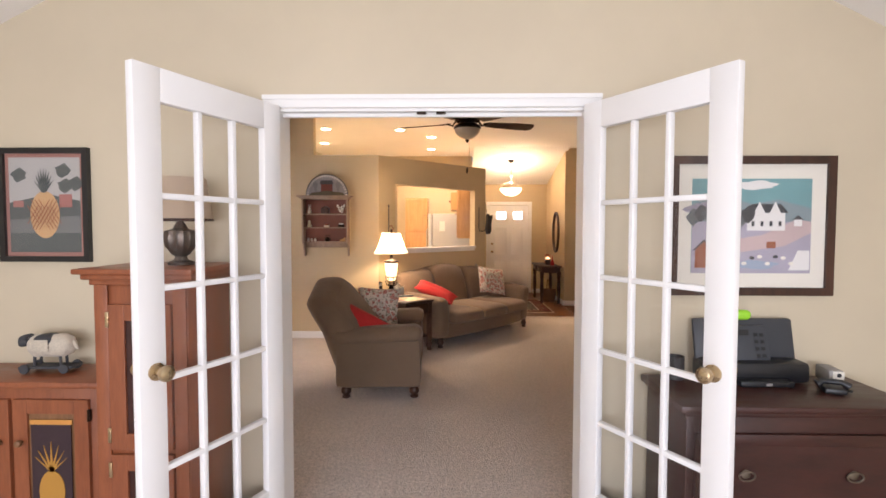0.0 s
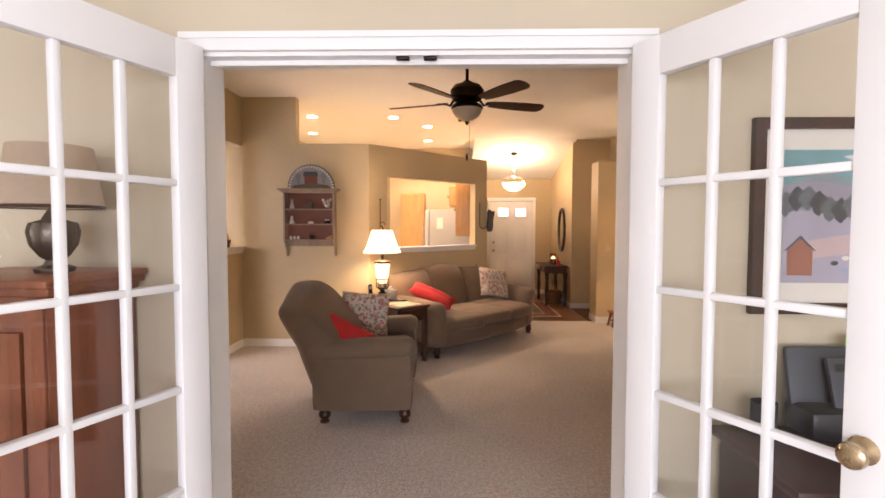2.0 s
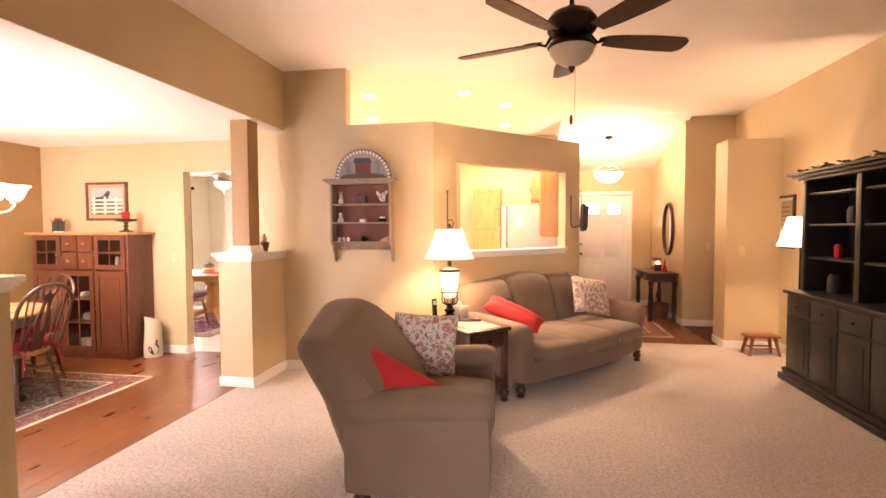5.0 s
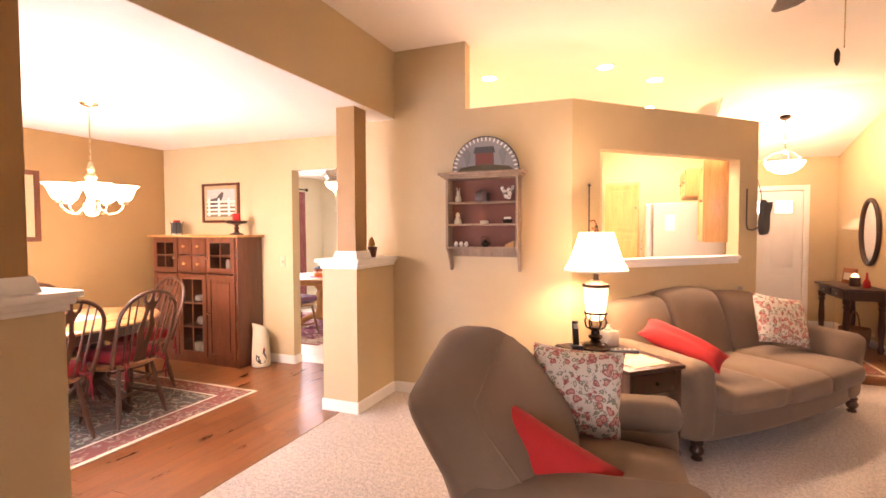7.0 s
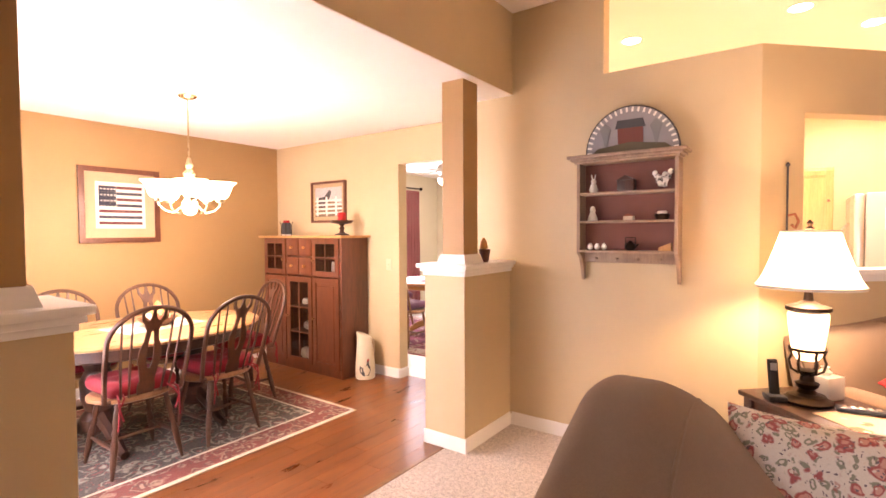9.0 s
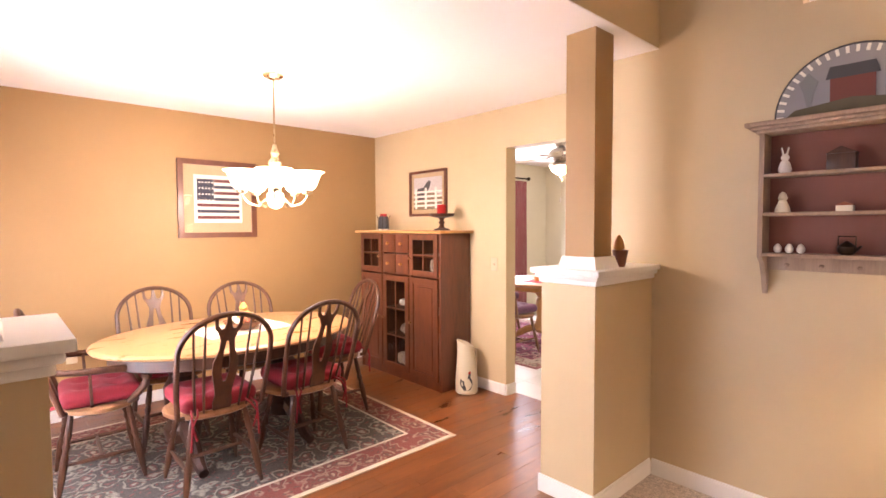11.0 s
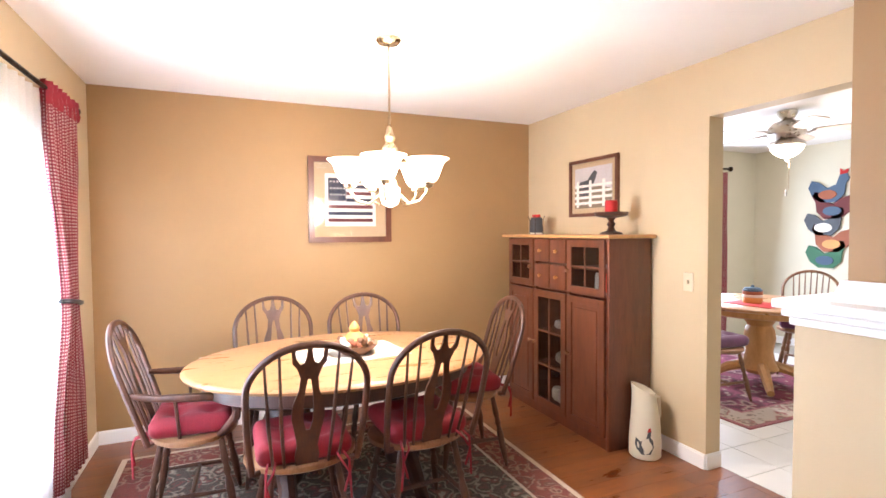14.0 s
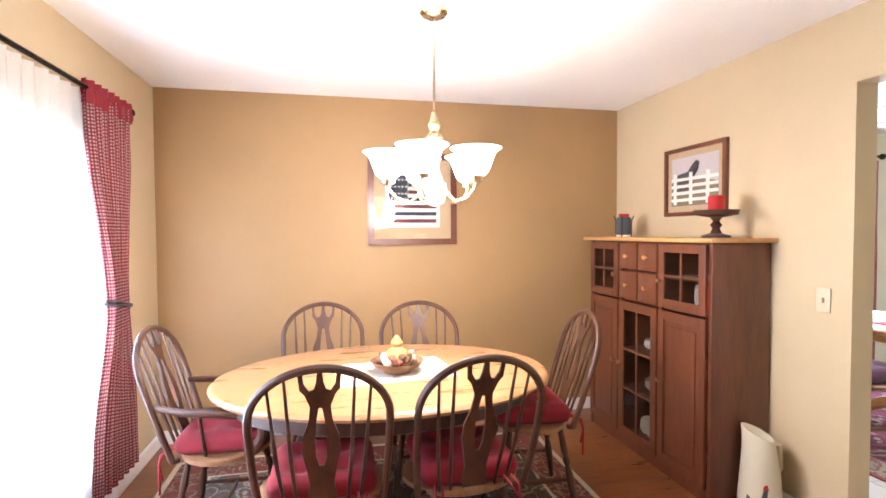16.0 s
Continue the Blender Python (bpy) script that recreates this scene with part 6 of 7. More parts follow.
shapes = [("hill", [(-aw, -ah), (aw, -ah), (aw, -0.02), (0, 0.02), (-aw, 0.0)], painted("dull_grass_print", (0.19, 0.15, 0.10), 0.9)),
          ("ram", [(-0.16, -0.06), (-0.02, -0.06), (0.0, 0.02), (0.03, 0.06), (0.05, 0.11), (0.02, 0.13), (-0.02, 0.10), (-0.06, 0.06), (-0.15, 0.05), (-0.18, 0.0)], M_CHAR)]
for k in range(4):
    shapes.append(("rail", rect(-aw, aw, -0.13 + 0.045 * k, -0.11 + 0.045 * k), M_PAPER))
for k in range(3):
    shapes.append(("post", rect(-aw + 0.02 + 0.15 * k, -aw + 0.05 + 0.15 * k, -0.15, 0.055), M_PAPER))
art(sp, shapes)


def plate(name, m, label, toggle=True):
    t = thing(name, m, label, "switch")
    part("plate", B(-0.035, 0.035, -0.006, 0, -0.057, 0.057, 0.003), M_ALMOND, t)
    if toggle:
        part("toggle", B(-0.007, 0.007, -0.018, -0.006, -0.012, 0.012, 0.002), M_ALMOND, t)
    else:
        for z in (-0.02, 0.02):
            part("socket", B(-0.015, 0.015, -0.008, -0.006, z - 0.012, z + 0.012, 0.001), M_ALMOND, t)


plate("light_switch", pose(-3.895, 6.849, 1.12), "ivory light switch beside the nook opening")
plate("light_switch", pose(2.62, 8.058, 1.16), "ivory light switch on the boxed wall end")
plate("wall_outlet", pose(-5.679, 4.06, 0.48, 0, 0, 90), "ivory power outlet on the brown wall", False)
plate("light_switch", pose(2.70, 9.398, 1.16), "ivory light switch on the entry return wall")


def chandelier():
    t = thing("chandelier", pose(-4.19, 5.03, H_DIN), "antique brass chandelier with five lit glass shades", "chandelier")
    part("canopy", lathe([(0.02, -0.035), (0.05, -0.028), (0.065, -0.012), (0.065, 0)], 24), M_BRASS, t)
    part("rod", lathe([(0.006, -0.46), (0.006, -0.03)], 8), M_BRASS, t)
    part("column", lathe([(0.008, -0.84), (0.03, -0.82), (0.035, -0.79), (0.02, -0.76), (0.022, -0.66), (0.034, -0.60), (0.045, -0.57), (0.03, -0.55), (0.018, -0.535), (0.03, -0.51), (0.02, -0.49), (0.012, -0.45)], 20), M_BRASS, t)
    part("bottom_glass", lathe([(0.01, -0.87), (0.04, -0.855), (0.055, -0.81), (0.05, -0.77)], 20), M_GLOW, t, "small lit bottom glass")
    for k in range(5):
        a = ANG(-25 + 72 * k)
        c, s = math.cos(a), math.sin(a)
        arm = part("arm", tube([(r * c, r * s, z) for r, z in ((0.02, -0.72), (0.05, -0.80), (0.11, -0.855), (0.17, -0.84), (0.205, -0.80), (0.21, -0.765))], 0.0075, 8), M_BRASS, t)
        part("cup", lathe([(0.008, -0.735), (0.03, -0.725), (0.035, -0.70), (0.022, -0.69)], 16, pose(0.21 * c, 0.21 * s, -0.045)), M_BRASS, arm)
        part("shade", lathe([(0.028, -0.71), (0.055, -0.685), (0.07, -0.645), (0.085, -0.605), (0.112, -0.585), (0.105, -0.585), (0.078, -0.607)], 24, pose(0.21 * c, 0.21 * s, -0.045), cap=False), M_GLOW, arm, "lit bell-shaped glass shade")


chandelier()


def drape(name, x0, x1, z0, z1, y, mat, waves, amp, label, pinch=None, cat="curtain"):
    """Hung cloth in folds, along x; pinch: (height, centre, width) of the tieback."""
    nx, nz = waves * 8, 26
    bm = bmesh.new()
    uv = bm.loops.layers.uv.new("UVMap")
    g = []
    for j in range(nz + 1):
        v = j / nz
        z = z0 + (z1 - z0) * v
        row = []
        for i in range(nx + 1):
            u = i / nx
            x = x0 + (x1 - x0) * u
            if pinch:
                pz, pc, pw = pinch
                k = math.exp(-((z - pz) / (0.55 if z > pz else 0.45)) ** 2)
                x = x * (1 - k) + (pc + (u - 0.5) * pw) * k
            ph = 2 * math.pi * waves * u
            yy = y + amp * (0.75 + 0.25 * noise.noise((u * 5, v * 2, x0))) * math.sin(ph + 0.6 * math.sin(3 * v + u * 4)) + 0.004 * noise.noise((u * 20, v * 8, 1))
            row.append(bm.verts.new((x, yy, z)))
        g.append(row)
    for j in range(nz):
        for i in range(nx):
            f = bm.faces.new((g[j][i], g[j][i + 1], g[j + 1][i + 1], g[j + 1][i]))
            for lp, (a, b) in zip(f.loops, ((i, j), (i + 1, j), (i + 1, j + 1), (i, j + 1))):
                lp[uv].uv = (a / nx * (x1 - x0) * 2.4, b / nz * (z1 - z0))
    return bm


rod = thing("curtain_rod", pose(0, 0, 0), "dark bronze curtain rod with ball finial", "curtain rod")
part("rod", tube([(-5.06, 3.47, 2.13), (-3.0, 3.47, 2.13)], 0.011, 8), M_BRONZE, rod)
part("finial", lathe([(0.012, 0), (0.024, 0.012), (0.024, 0.03), (0.008, 0.045)], 14, pose(-5.06, 3.47, 2.13, 0, -90, 0)), M_BRONZE, rod)
for x in (-5.04, -3.1):
    part("bracket", tube([(x, 3.39, 2.13), (x, 3.47, 2.13)], 0.007, 6), M_BRONZE, rod)
cu = thing("gingham_curtain", pose(0, 0, 0), "red gingham curtain gathered in a dark tieback", "curtain")
part("panel", drape("panel", -5.04, -4.56, 0.17, 2.13, 3.47, M_GINGHAM, 7, 0.028, "", (1.09, -4.865, 0.19)), M_GINGHAM, cu)
part("heading", drape("heading", -5.045, -4.555, 2.055, 2.165, 3.477, M_CRIMSON, 7, 0.03, ""), M_CRIMSON, cu, "plain red heading band")
part("tieback", tube([(-4.865 + 0.11 * math.cos(a), 3.465 + 0.05 * math.sin(a), 1.08 + 0.02 * math.cos(a)) for a in np.linspace(0, 2 * math.pi, 21)], 0.012, 6), M_BLACK, cu, "dark tieback")
sh = part("sheer_curtain", drape("sheer_curtain", -4.86, -2.95, 0.03, 2.12, 3.44, M_SHEER, 22, 0.018, ""), M_SHEER, None)
tagged(sh, "white sheer curtain across the tall window", "curtain")


def window(name, m, w, h, cols, rows, label):
    """White window; origin at the middle of the opening, face towards -y."""
    t = thing(name, m, label, "window", "", "structure")
    bm = bmesh.new()
    f = 0.05
    for a in ((-w, -w + f, -h, h), (w - f, w, -h, h), (-w + f, w - f, -h, -h + f), (-w + f, w - f, h - f, h)):
        box(bm, a[0], a[1], -0.03, 0.03, a[2], a[3], 0.003)
    part("window_frame", bm, M_WHITE, t)
    for i in range(1, cols):
        x = -w + 2 * w * i / cols
        part("mullion", B(x - 0.02, x + 0.02, -0.02, 0.02, -h + f, h - f), M_WHITE, t, "", False)
    for i in range(cols):
        p = part("pane", B(-w + 2 * w * i / cols + 0.02, -w + 2 * w * (i + 1) / cols - 0.02, -0.003, 0.003, -h + f, h - f), M_GLASS, t, "", False)
        p.visible_shadow = False


window("window_1", pose((WX0 + WX1) / 2, 3.30, (WZ0 + WZ1) / 2, 0, 0, 180), (WX1 - WX0) / 2, (WZ1 - WZ0) / 2, 2, 1, "tall white dining room window")
window("window_2", pose(-6.14, 9.1, 1.3, 0, 0, 90), 0.9, 0.8, 2, 1, "white nook window")
window("window_3", pose(0.1, -2.76, 1.5, 0, 0, 180), 1.7, 0.9, 3, 1, "wide white study window")

# ---- breakfast nook ----
nf = ceiling_fan("ceiling_fan", pose(-4.42, 8.60, H_DIN), 0.60, 35, painted("pale_wood_blade", (0.55, 0.45, 0.36), 0.5), M_NICKEL, M_GLOW, 0.08, "pale five-blade ceiling fan with lit bowl in the nook")
NT = (-4.75, 8.78)
nt_ = thing("nook_table", pose(NT[0], NT[1], 0.012), "round oak pedestal table in the breakfast nook", "table")
part("tabletop", lathe([(0.58, 0.72), (0.605, 0.73), (0.605, 0.75), (0.59, 0.76)], 48), M_OAK, nt_)
part("apron", lathe([(0.46, 0.65), (0.48, 0.66), (0.48, 0.72)], 40), M_OAKV, nt_)
part("pedestal", lathe([(0.12, 0.1), (0.16, 0.14), (0.13, 0.2), (0.11, 0.3), (0.13, 0.42), (0.12, 0.5), (0.10, 0.54), (0.14, 0.6), (0.15, 0.65)], 24), M_OAKV, nt_)
for k in range(4):
    a = ANG(45 + 90 * k)
    part("foot", tube([(r * math.cos(a), r * math.sin(a), z) for r, z in ((0.1, 0.17), (0.25, 0.13), (0.4, 0.05), (0.46, 0.03))], [0.05, 0.045, 0.035, 0.03], 8), M_OAKV, nt_)
nc = windsor("nook_chair", False, "oak bow-back chair with purple plaid cushion in the nook", "chairs in the nook", M_OAKD, fabric("plum_cloth", (0.12, 0.04, 0.10), 120, 0.4), False)
nc.matrix_world = pose(-4.64, 8.02, 0.012, 0, 0, 176)
copy_thing(nc, pose(-4.74, 9.45, 0.012, 0, 0, 24))
copy_thing(nc, pose(-5.42, 8.66, 0.012, 0, 0, 84))
rug(pose(-5.05, 8.68, 0.0), 1.0, 1.02, "red and cream patterned rug on the nook tiles", rug_mat("rug_rose_field", (0.25, 0.05, 0.09), (0.45, 0.35, 0.26), (0.10, 0.03, 0.04), 5.0), rug_mat("rug_pale_border", (0.46, 0.40, 0.32), (0.16, 0.13, 0.10), (0.25, 0.06, 0.06), 8.0), fabric("rug_red", (0.22, 0.03, 0.04), 200), None)
jr = thing("striped_jar", pose(-4.70, 8.60, 0.7785), "blue and orange striped crock on a red mat", "jar")
for z0, z1, mt in ((0, 0.05, M_ORANGE), (0.05, 0.075, M_PAPER), (0.075, 0.105, M_TERRA), (0.105, 0.12, M_BLUE)):
    part("band", lathe([(0.078, z0), (0.08, z0 + 0.004), (0.08, z1 - 0.004), (0.078, z1)], 20), mt, jr)
part("lid", lathe([(0.07, 0.12), (0.065, 0.135), (0.012, 0.14), (0.016, 0.155), (0.006, 0.16)], 18), M_BLUE, jr)
pm = part("placemat", B(-4.86, -4.42, 8.40, 8.72, 0.7735, 0.778, 0.001), M_RED, None)
tagged(pm, "red placemat on the nook table", "placemat")
cu = thing("gingham_curtain", pose(-6.08, 9.76, 0, 0, 0, 90), "red gingham curtain at the nook window", "curtain")
part("panel", drape("panel", -0.12, 0.25, 0.05, 2.16, -0.06, M_GINGHAM, 5, 0.024, ""), M_GINGHAM, cu)
rod = thing("curtain_rod", pose(-6.0, 9.95, 2.2), "dark bronze curtain rod in the nook", "curtain rod")
part("rod", tube([(0, 0.06, 0), (0, -2.6, 0)], 0.012, 8), M_BRONZE, rod)
part("finial", lathe([(0.012, 0), (0.03, 0.015), (0.03, 0.035), (0.008, 0.05)], 14, pose(0, 0.06, 0, -90, 0, 0)), M_BRONZE, rod)
part("bracket", tube([(-0.075, 0.0, 0), (0, 0.0, 0)], 0.007, 6), M_BRONZE, rod)


def rooster_plaque(x, z, s, flip, body, wing):
    t = thing("rooster_plaque", pose(x, 10.605, z), "painted wooden rooster wall plaque in a stack", "plaque", "stacked rooster plaques")
    f = -1 if flip else 1
    o = [(-0.16, -0.06), (-0.08, -0.12), (0.05, -0.12), (0.12, -0.05), (0.13, 0.05), (0.16, 0.10), (0.14, 0.15), (0.08, 0.14), (0.05, 0.05), (-0.03, 0.02), (-0.10, 0.08), (-0.17, 0.10), (-0.20, 0.03)]
    part("body", prism([(f * a * s, b * s) for a, b in o], 0.02), body, t, "", False)
    part("wing", prism([(f * a * s, b * s) for a, b in oval(-0.02, -0.045, 0.08, 0.045)], 0.008, pose(0, -0.014, 0)), wing, t, "", False)
    part("comb", prism([(f * a * s, b * s) for a, b in ((0.08, 0.14), (0.14, 0.15), (0.15, 0.19), (0.11, 0.175), (0.08, 0.20))], 0.016), M_RED, t, "", False)


ROOSTERS = ((0, 0.0, M_GREEN, M_BLUE), (1, 0.02, M_TERRA, M_ORANGE), (0, -0.02, M_BLACK, M_PAPER), (1, 0.02, M_DRED, M_BLUE), (0, 0.02, M_BLUE, M_TERRA))
for k, (fl_, dx, b_, w_) in enumerate(ROOSTERS):
    rooster_plaque(-5.20 + dx, 1.13 + 0.19 * k, 1.18, fl_, b_, w_)

# ---- kitchen, seen through the pass-through ----


def oak_cabinet(name, m, w, d, z0, z1, doors, label):
    """Cabinet on the wall or floor, front towards -y; doors: rows of (z0, z1), two to a row for wide ones."""
    t = thing(name, m, label, "cabinet")
    part("body", B(-w / 2, w / 2, -d / 2, d / 2, z0, z1, 0.002), M_OAKV, t)
    n = max(1, round(w / 0.42))
    for a, b in doors:
        for k in range(n):
            x0, x1 = -w / 2 + k * w / n + 0.012, -w / 2 + (k + 1) * w / n - 0.012
            panel_door(t, x0, x1, a + 0.01, b - 0.01, -d / 2 - 0.001, M_OAKV, x1 - 0.03, (a + b) / 2, 0.055)
    return t


oak_cabinet("pantry_cupboard", pose(-0.52, 10.10, 0), 0.44, 0.66, 0.0, 2.10, ((0.1, 1.40), (1.42, 2.08)), "tall oak pantry cupboard with raised panels")
oak_cabinet("wall_cupboard", pose(0.46, 8.12, 0, 0, 0, -90), 0.50, 0.31, 1.33, 2.13, ((1.33, 2.13),), "oak kitchen wall cupboard")
oak_cabinet("wall_cupboard", pose(0.40, 9.02, 0, 0, 0, -90), 0.84, 0.40, 1.82, 2.13, ((1.82, 2.13),), "oak wall cupboard above the refrigerator")
fg = thing("refrigerator", pose(0.20, 8.98, 0, 0, 0, -90), "grey refrigerator with two doors and a note on its side", "refrigerator")
M_FRIDGE = painted("grey_enamel", (0.36, 0.34, 0.31), 0.4)
part("body", B(-0.42, 0.42, -0.34, 0.38, 0.02, 1.75, 0.012), M_FRIDGE, fg)
for x0, x1 in ((-0.42, -0.03), (-0.02, 0.42)):
    d = part("door", B(x0 + 0.003, x1 - 0.003, -0.42, -0.345, 0.08, 1.745, 0.02), M_STEEL, fg)
    hx = x1 - 0.05 if x0 < -0.1 else x0 + 0.05
    part("handle", tube([(hx, -0.425, 0.6), (hx, -0.465, 0.65), (hx, -0.465, 1.45), (hx, -0.425, 1.5)], 0.010, 8), M_NICKEL, d)
part("note", B(0.4215, 0.4235, -0.22, -0.12, 1.44, 1.62), M_PAPER, fg, "white note stuck to the side", False)
bc = oak_cabinet("base_cupboard", pose(0.33, 8.12, 0, 0, 0, -90), 0.60, 0.56, 0.0, 0.88, ((0.1, 0.86),), "oak kitchen base cupboard")
tagged(part("kitchen_counter", B(0.02, 0.62, 7.80, 8.45, 0.882, 0.92, 0.008), painted("grey_laminate", (0.34, 0.31, 0.27), 0.4, 30), None), "grey laminate kitchen counter", "counter")
tagged(part("canister", lathe([(0.05, 0), (0.055, 0.02), (0.05, 0.2), (0.02, 0.24)], 16, pose(0.42, 8.25, 0.922)), M_BLACK, None), "dark canister on the kitchen counter", "canister")
iv = thing("potted_ivy", pose(0.45, 8.25, 2.132), "small green ivy in a pot above the cupboards", "plant")
part("pot", lathe([(0.05, 0), (0.07, 0.1), (0.06, 0.1)], 14), M_TERRA, iv)
for k in range(36):
    a, r = k * 2.4, 0.03 + 0.11 * ((k * 7) % 13) / 13
    part("leaf", prism([(0, 0), (0.02, 0.018), (0.045, 0.0), (0.02, -0.018)], 0.002, pose(r * math.cos(a), r * math.sin(a), 0.14 + 0.05 * math.sin(k * 1.7) - 0.4 * r * r, 40 * math.sin(k), 30 * math.cos(k * 1.3), math.degrees(a))), M_GREEN, iv, "", False)

# ---- study things ----


def armoire():
    t = thing("tall_cabinet", pose(-0.985, 1.92, 0), "tall red-brown wooden cabinet with panelled doors", "cabinet")
    w, d, h = 0.185, 0.18, 1.275
    M = M_CHERRY2
    part("body", B(-w, w, -d, d, 0.0, h, 0.004), M, t)
    bm = B(-w - 0.015, w + 0.015, -d - 0.015, d, h, h + 0.022, 0.005)
    box(bm, -w - 0.035, w + 0.035, -d - 0.035, d, h + 0.022, h + 0.045, 0.006)
    box(bm, -w - 0.055, w + 0.045, -d - 0.055, d, h + 0.045, h + 0.066, 0.005)
    part("cornice", bm, M, t)
    bm = B(-w + 0.002, -w + 0.055, -d - 0.012, -d - 0.001, 0.04, h, 0.003)
    box(bm, w - 0.055, w - 0.002, -d - 0.012, -d - 0.001, 0.04, h, 0.003)
    part("face_frame", bm, M, t)
    for z0, z1 in ((0.06, 0.60), (0.62, 1.20)):
        d_ = panel_door(t, -w + 0.06, w - 0.06, z0, z1, -d - 0.001, M, w - 0.09, (z0 + z1) / 2, 0.065, M_MAHOG)
        for zz in (z0 + 0.06, z1 - 0.06):
            part("hinge", B(-w + 0.052, -w + 0.066, -d - 0.024, -d - 0.012, zz - 0.03, zz + 0.03, 0.002), M_BRASS, d_)


armoire()


def pineapple(t, cx, z0, s, y, mat):
    part("fruit_motif", prism(oval(cx, z0 + 0.09 * s, 0.055 * s, 0.09 * s, 20), 0.003, pose(0, y, 0)), mat, t, "painted yellow pineapple", False)
    for k in range(7):
        a = ANG(-48 + 16 * k)
        l = (0.13 - 0.012 * abs(k - 3)) * s
        part("frond_motif", prism([(cx - 0.007 * s, z0 + 0.175 * s), (cx + 0.007 * s, z0 + 0.175 * s), (cx + l * math.sin(a), z0 + 0.175 * s + l * math.cos(a))], 0.003, pose(0, y, 0)), mat, t, "", False)


def small_cabinet():
    t = thing("low_cabinet", pose(-1.61, 1.975, 0), "low red-brown cabinet with painted pineapple doors", "cabinet")
    w, d, h = 0.36, 0.13, 0.83
    M = M_CHERRY2
    part("body", B(-w, w, -d, d, 0, h, 0.004), M, t)
    part("top", B(-w - 0.02, w + 0.02, -d - 0.03, d, h, h + 0.028, 0.008), M, t)
    for x0, x1, kx in ((-w + 0.03, -0.01, -0.045), (0.01, w - 0.03, 0.045)):
        dr = panel_door(t, x0, x1, 0.06, h - 0.05, -d - 0.001, M, kx, 0.60, 0.06, M_OAKD)
        part("painted_panel", B(x0 + 0.075, x1 - 0.075, -d - 0.018, -d - 0.0155, 0.17, h - 0.155), painted("aubergine_paint", (0.035, 0.016, 0.02), 0.7), dr, "dark painted panel", False)
        part("rim", B(x0 + 0.07, x1 - 0.07, -d - 0.0175, -d - 0.0152, h - 0.155, h - 0.135), M_ORANGE, dr, "", False)
        pineapple(dr, (x0 + x1) / 2, 0.30, 1.0, -d - 0.0195, painted("mustard_paint", (0.45, 0.22, 0.035), 0.7))
        part("hinge", B(x1 - 0.004, x1 + 0.008, -d - 0.02, -d - 0.006, h - 0.14, h - 0.09, 0.002) if kx > 0 else B(x0 - 0.008, x0 + 0.004, -d - 0.02, -d - 0.006, h - 0.14, h - 0.09, 0.002), M_BRONZE, dr)


small_cabinet()


def sheep_toy():
    t = thing("sheep_pull_toy", pose(-1.55, 1.97, 0.859, 0, 0, 4) @ Matrix.Scale(0.76, 4), "cream woolly sheep pull toy on a wheeled black board", "toy")
    wool = fabric("wool", (0.55, 0.48, 0.38), 160, 0.3, 1.0, 0.8)
    part("board", B(-0.15, 0.15, -0.05, 0.05, 0.025, 0.04, 0.004), M_CHAR, t)
    for sx in (-0.11, 0.11):
        for sy in (-0.055, 0.055):
            part("wheel", lathe([(0.026, -0.007), (0.028, 0), (0.026, 0.007)], 16, pose(sx, sy, 0.028, 90)), M_CHAR, t)
    for sx in (-0.075, 0.075):
        for sy in (-0.025, 0.025):
            part("leg", tube([(sx, sy, 0.04), (sx * 0.95, sy, 0.10)], 0.008, 7), M_CHAR, t)
    part("body", soft(0.125, 0.06, 0.065, 0.055, 10, lambda p: p * (1 + 0.07 * noise.noise(p * 40)) + Vector((0.01, 0, 0.155))), wool, t)
    part("head", soft(0.04, 0.028, 0.035, 0.026, 6, lambda p: Vector((p.x - 0.135, p.y, p.z + 0.185 + 0.25 * p.x))), M_CHAR, t)
    part("ear", tube([(-0.115, -0.03, 0.21), (-0.10, -0.05, 0.19)], [0.012, 0.005], 6), M_CHAR, t)
    part("tail", tube([(0.13, 0, 0.18), (0.155, 0, 0.13)], [0.014, 0.008], 7), wool, t)
    part("blanket", soft(0.065, 0.066, 0.055, 0.045, 8, lambda p: p + Vector((-0.01, 0, 0.168))), M_CHAR, t, "dark fringed saddle blanket")
    part("blanket_panel", B(-0.055, 0.035, -0.0705, -0.0665, 0.13, 0.20, 0.002), wool, t)


sheep_toy()
ul = thing("table_lamp", pose(-0.93, 1.93, 1.342), "unlit table lamp with ribbed urn base and beige drum shade", "lamp")
bm = bmesh.new()
prof = [(0.05, 0), (0.052, 0.012), (0.03, 0.02), (0.022, 0.035), (0.035, 0.045), (0.058, 0.08), (0.065, 0.12), (0.058, 0.145), (0.03, 0.155), (0.022, 0.17), (0.01, 0.19)]
lathe(prof, 28, None, bm)
for v in bm.verts:
    if 0.04 < v.co.z < 0.15:
        a = math.atan2(v.co.y, v.co.x)
        k = 1 + 0.05 * math.cos(14 * a)
        v.co.x *= k
        v.co.y *= k
part("base", bm, metal("pewter", (0.16, 0.13, 0.11), 0.45), ul, "ribbed pewter urn")
part("shade", lathe([(0.13, 0.19), (0.105, 0.37)], 36, cap=False), M_SHADE2, ul, "beige drum shade")
part("trim", lathe([(0.131, 0.187), (0.133, 0.192), (0.131, 0.197)], 36, cap=False), M_DARK, ul)

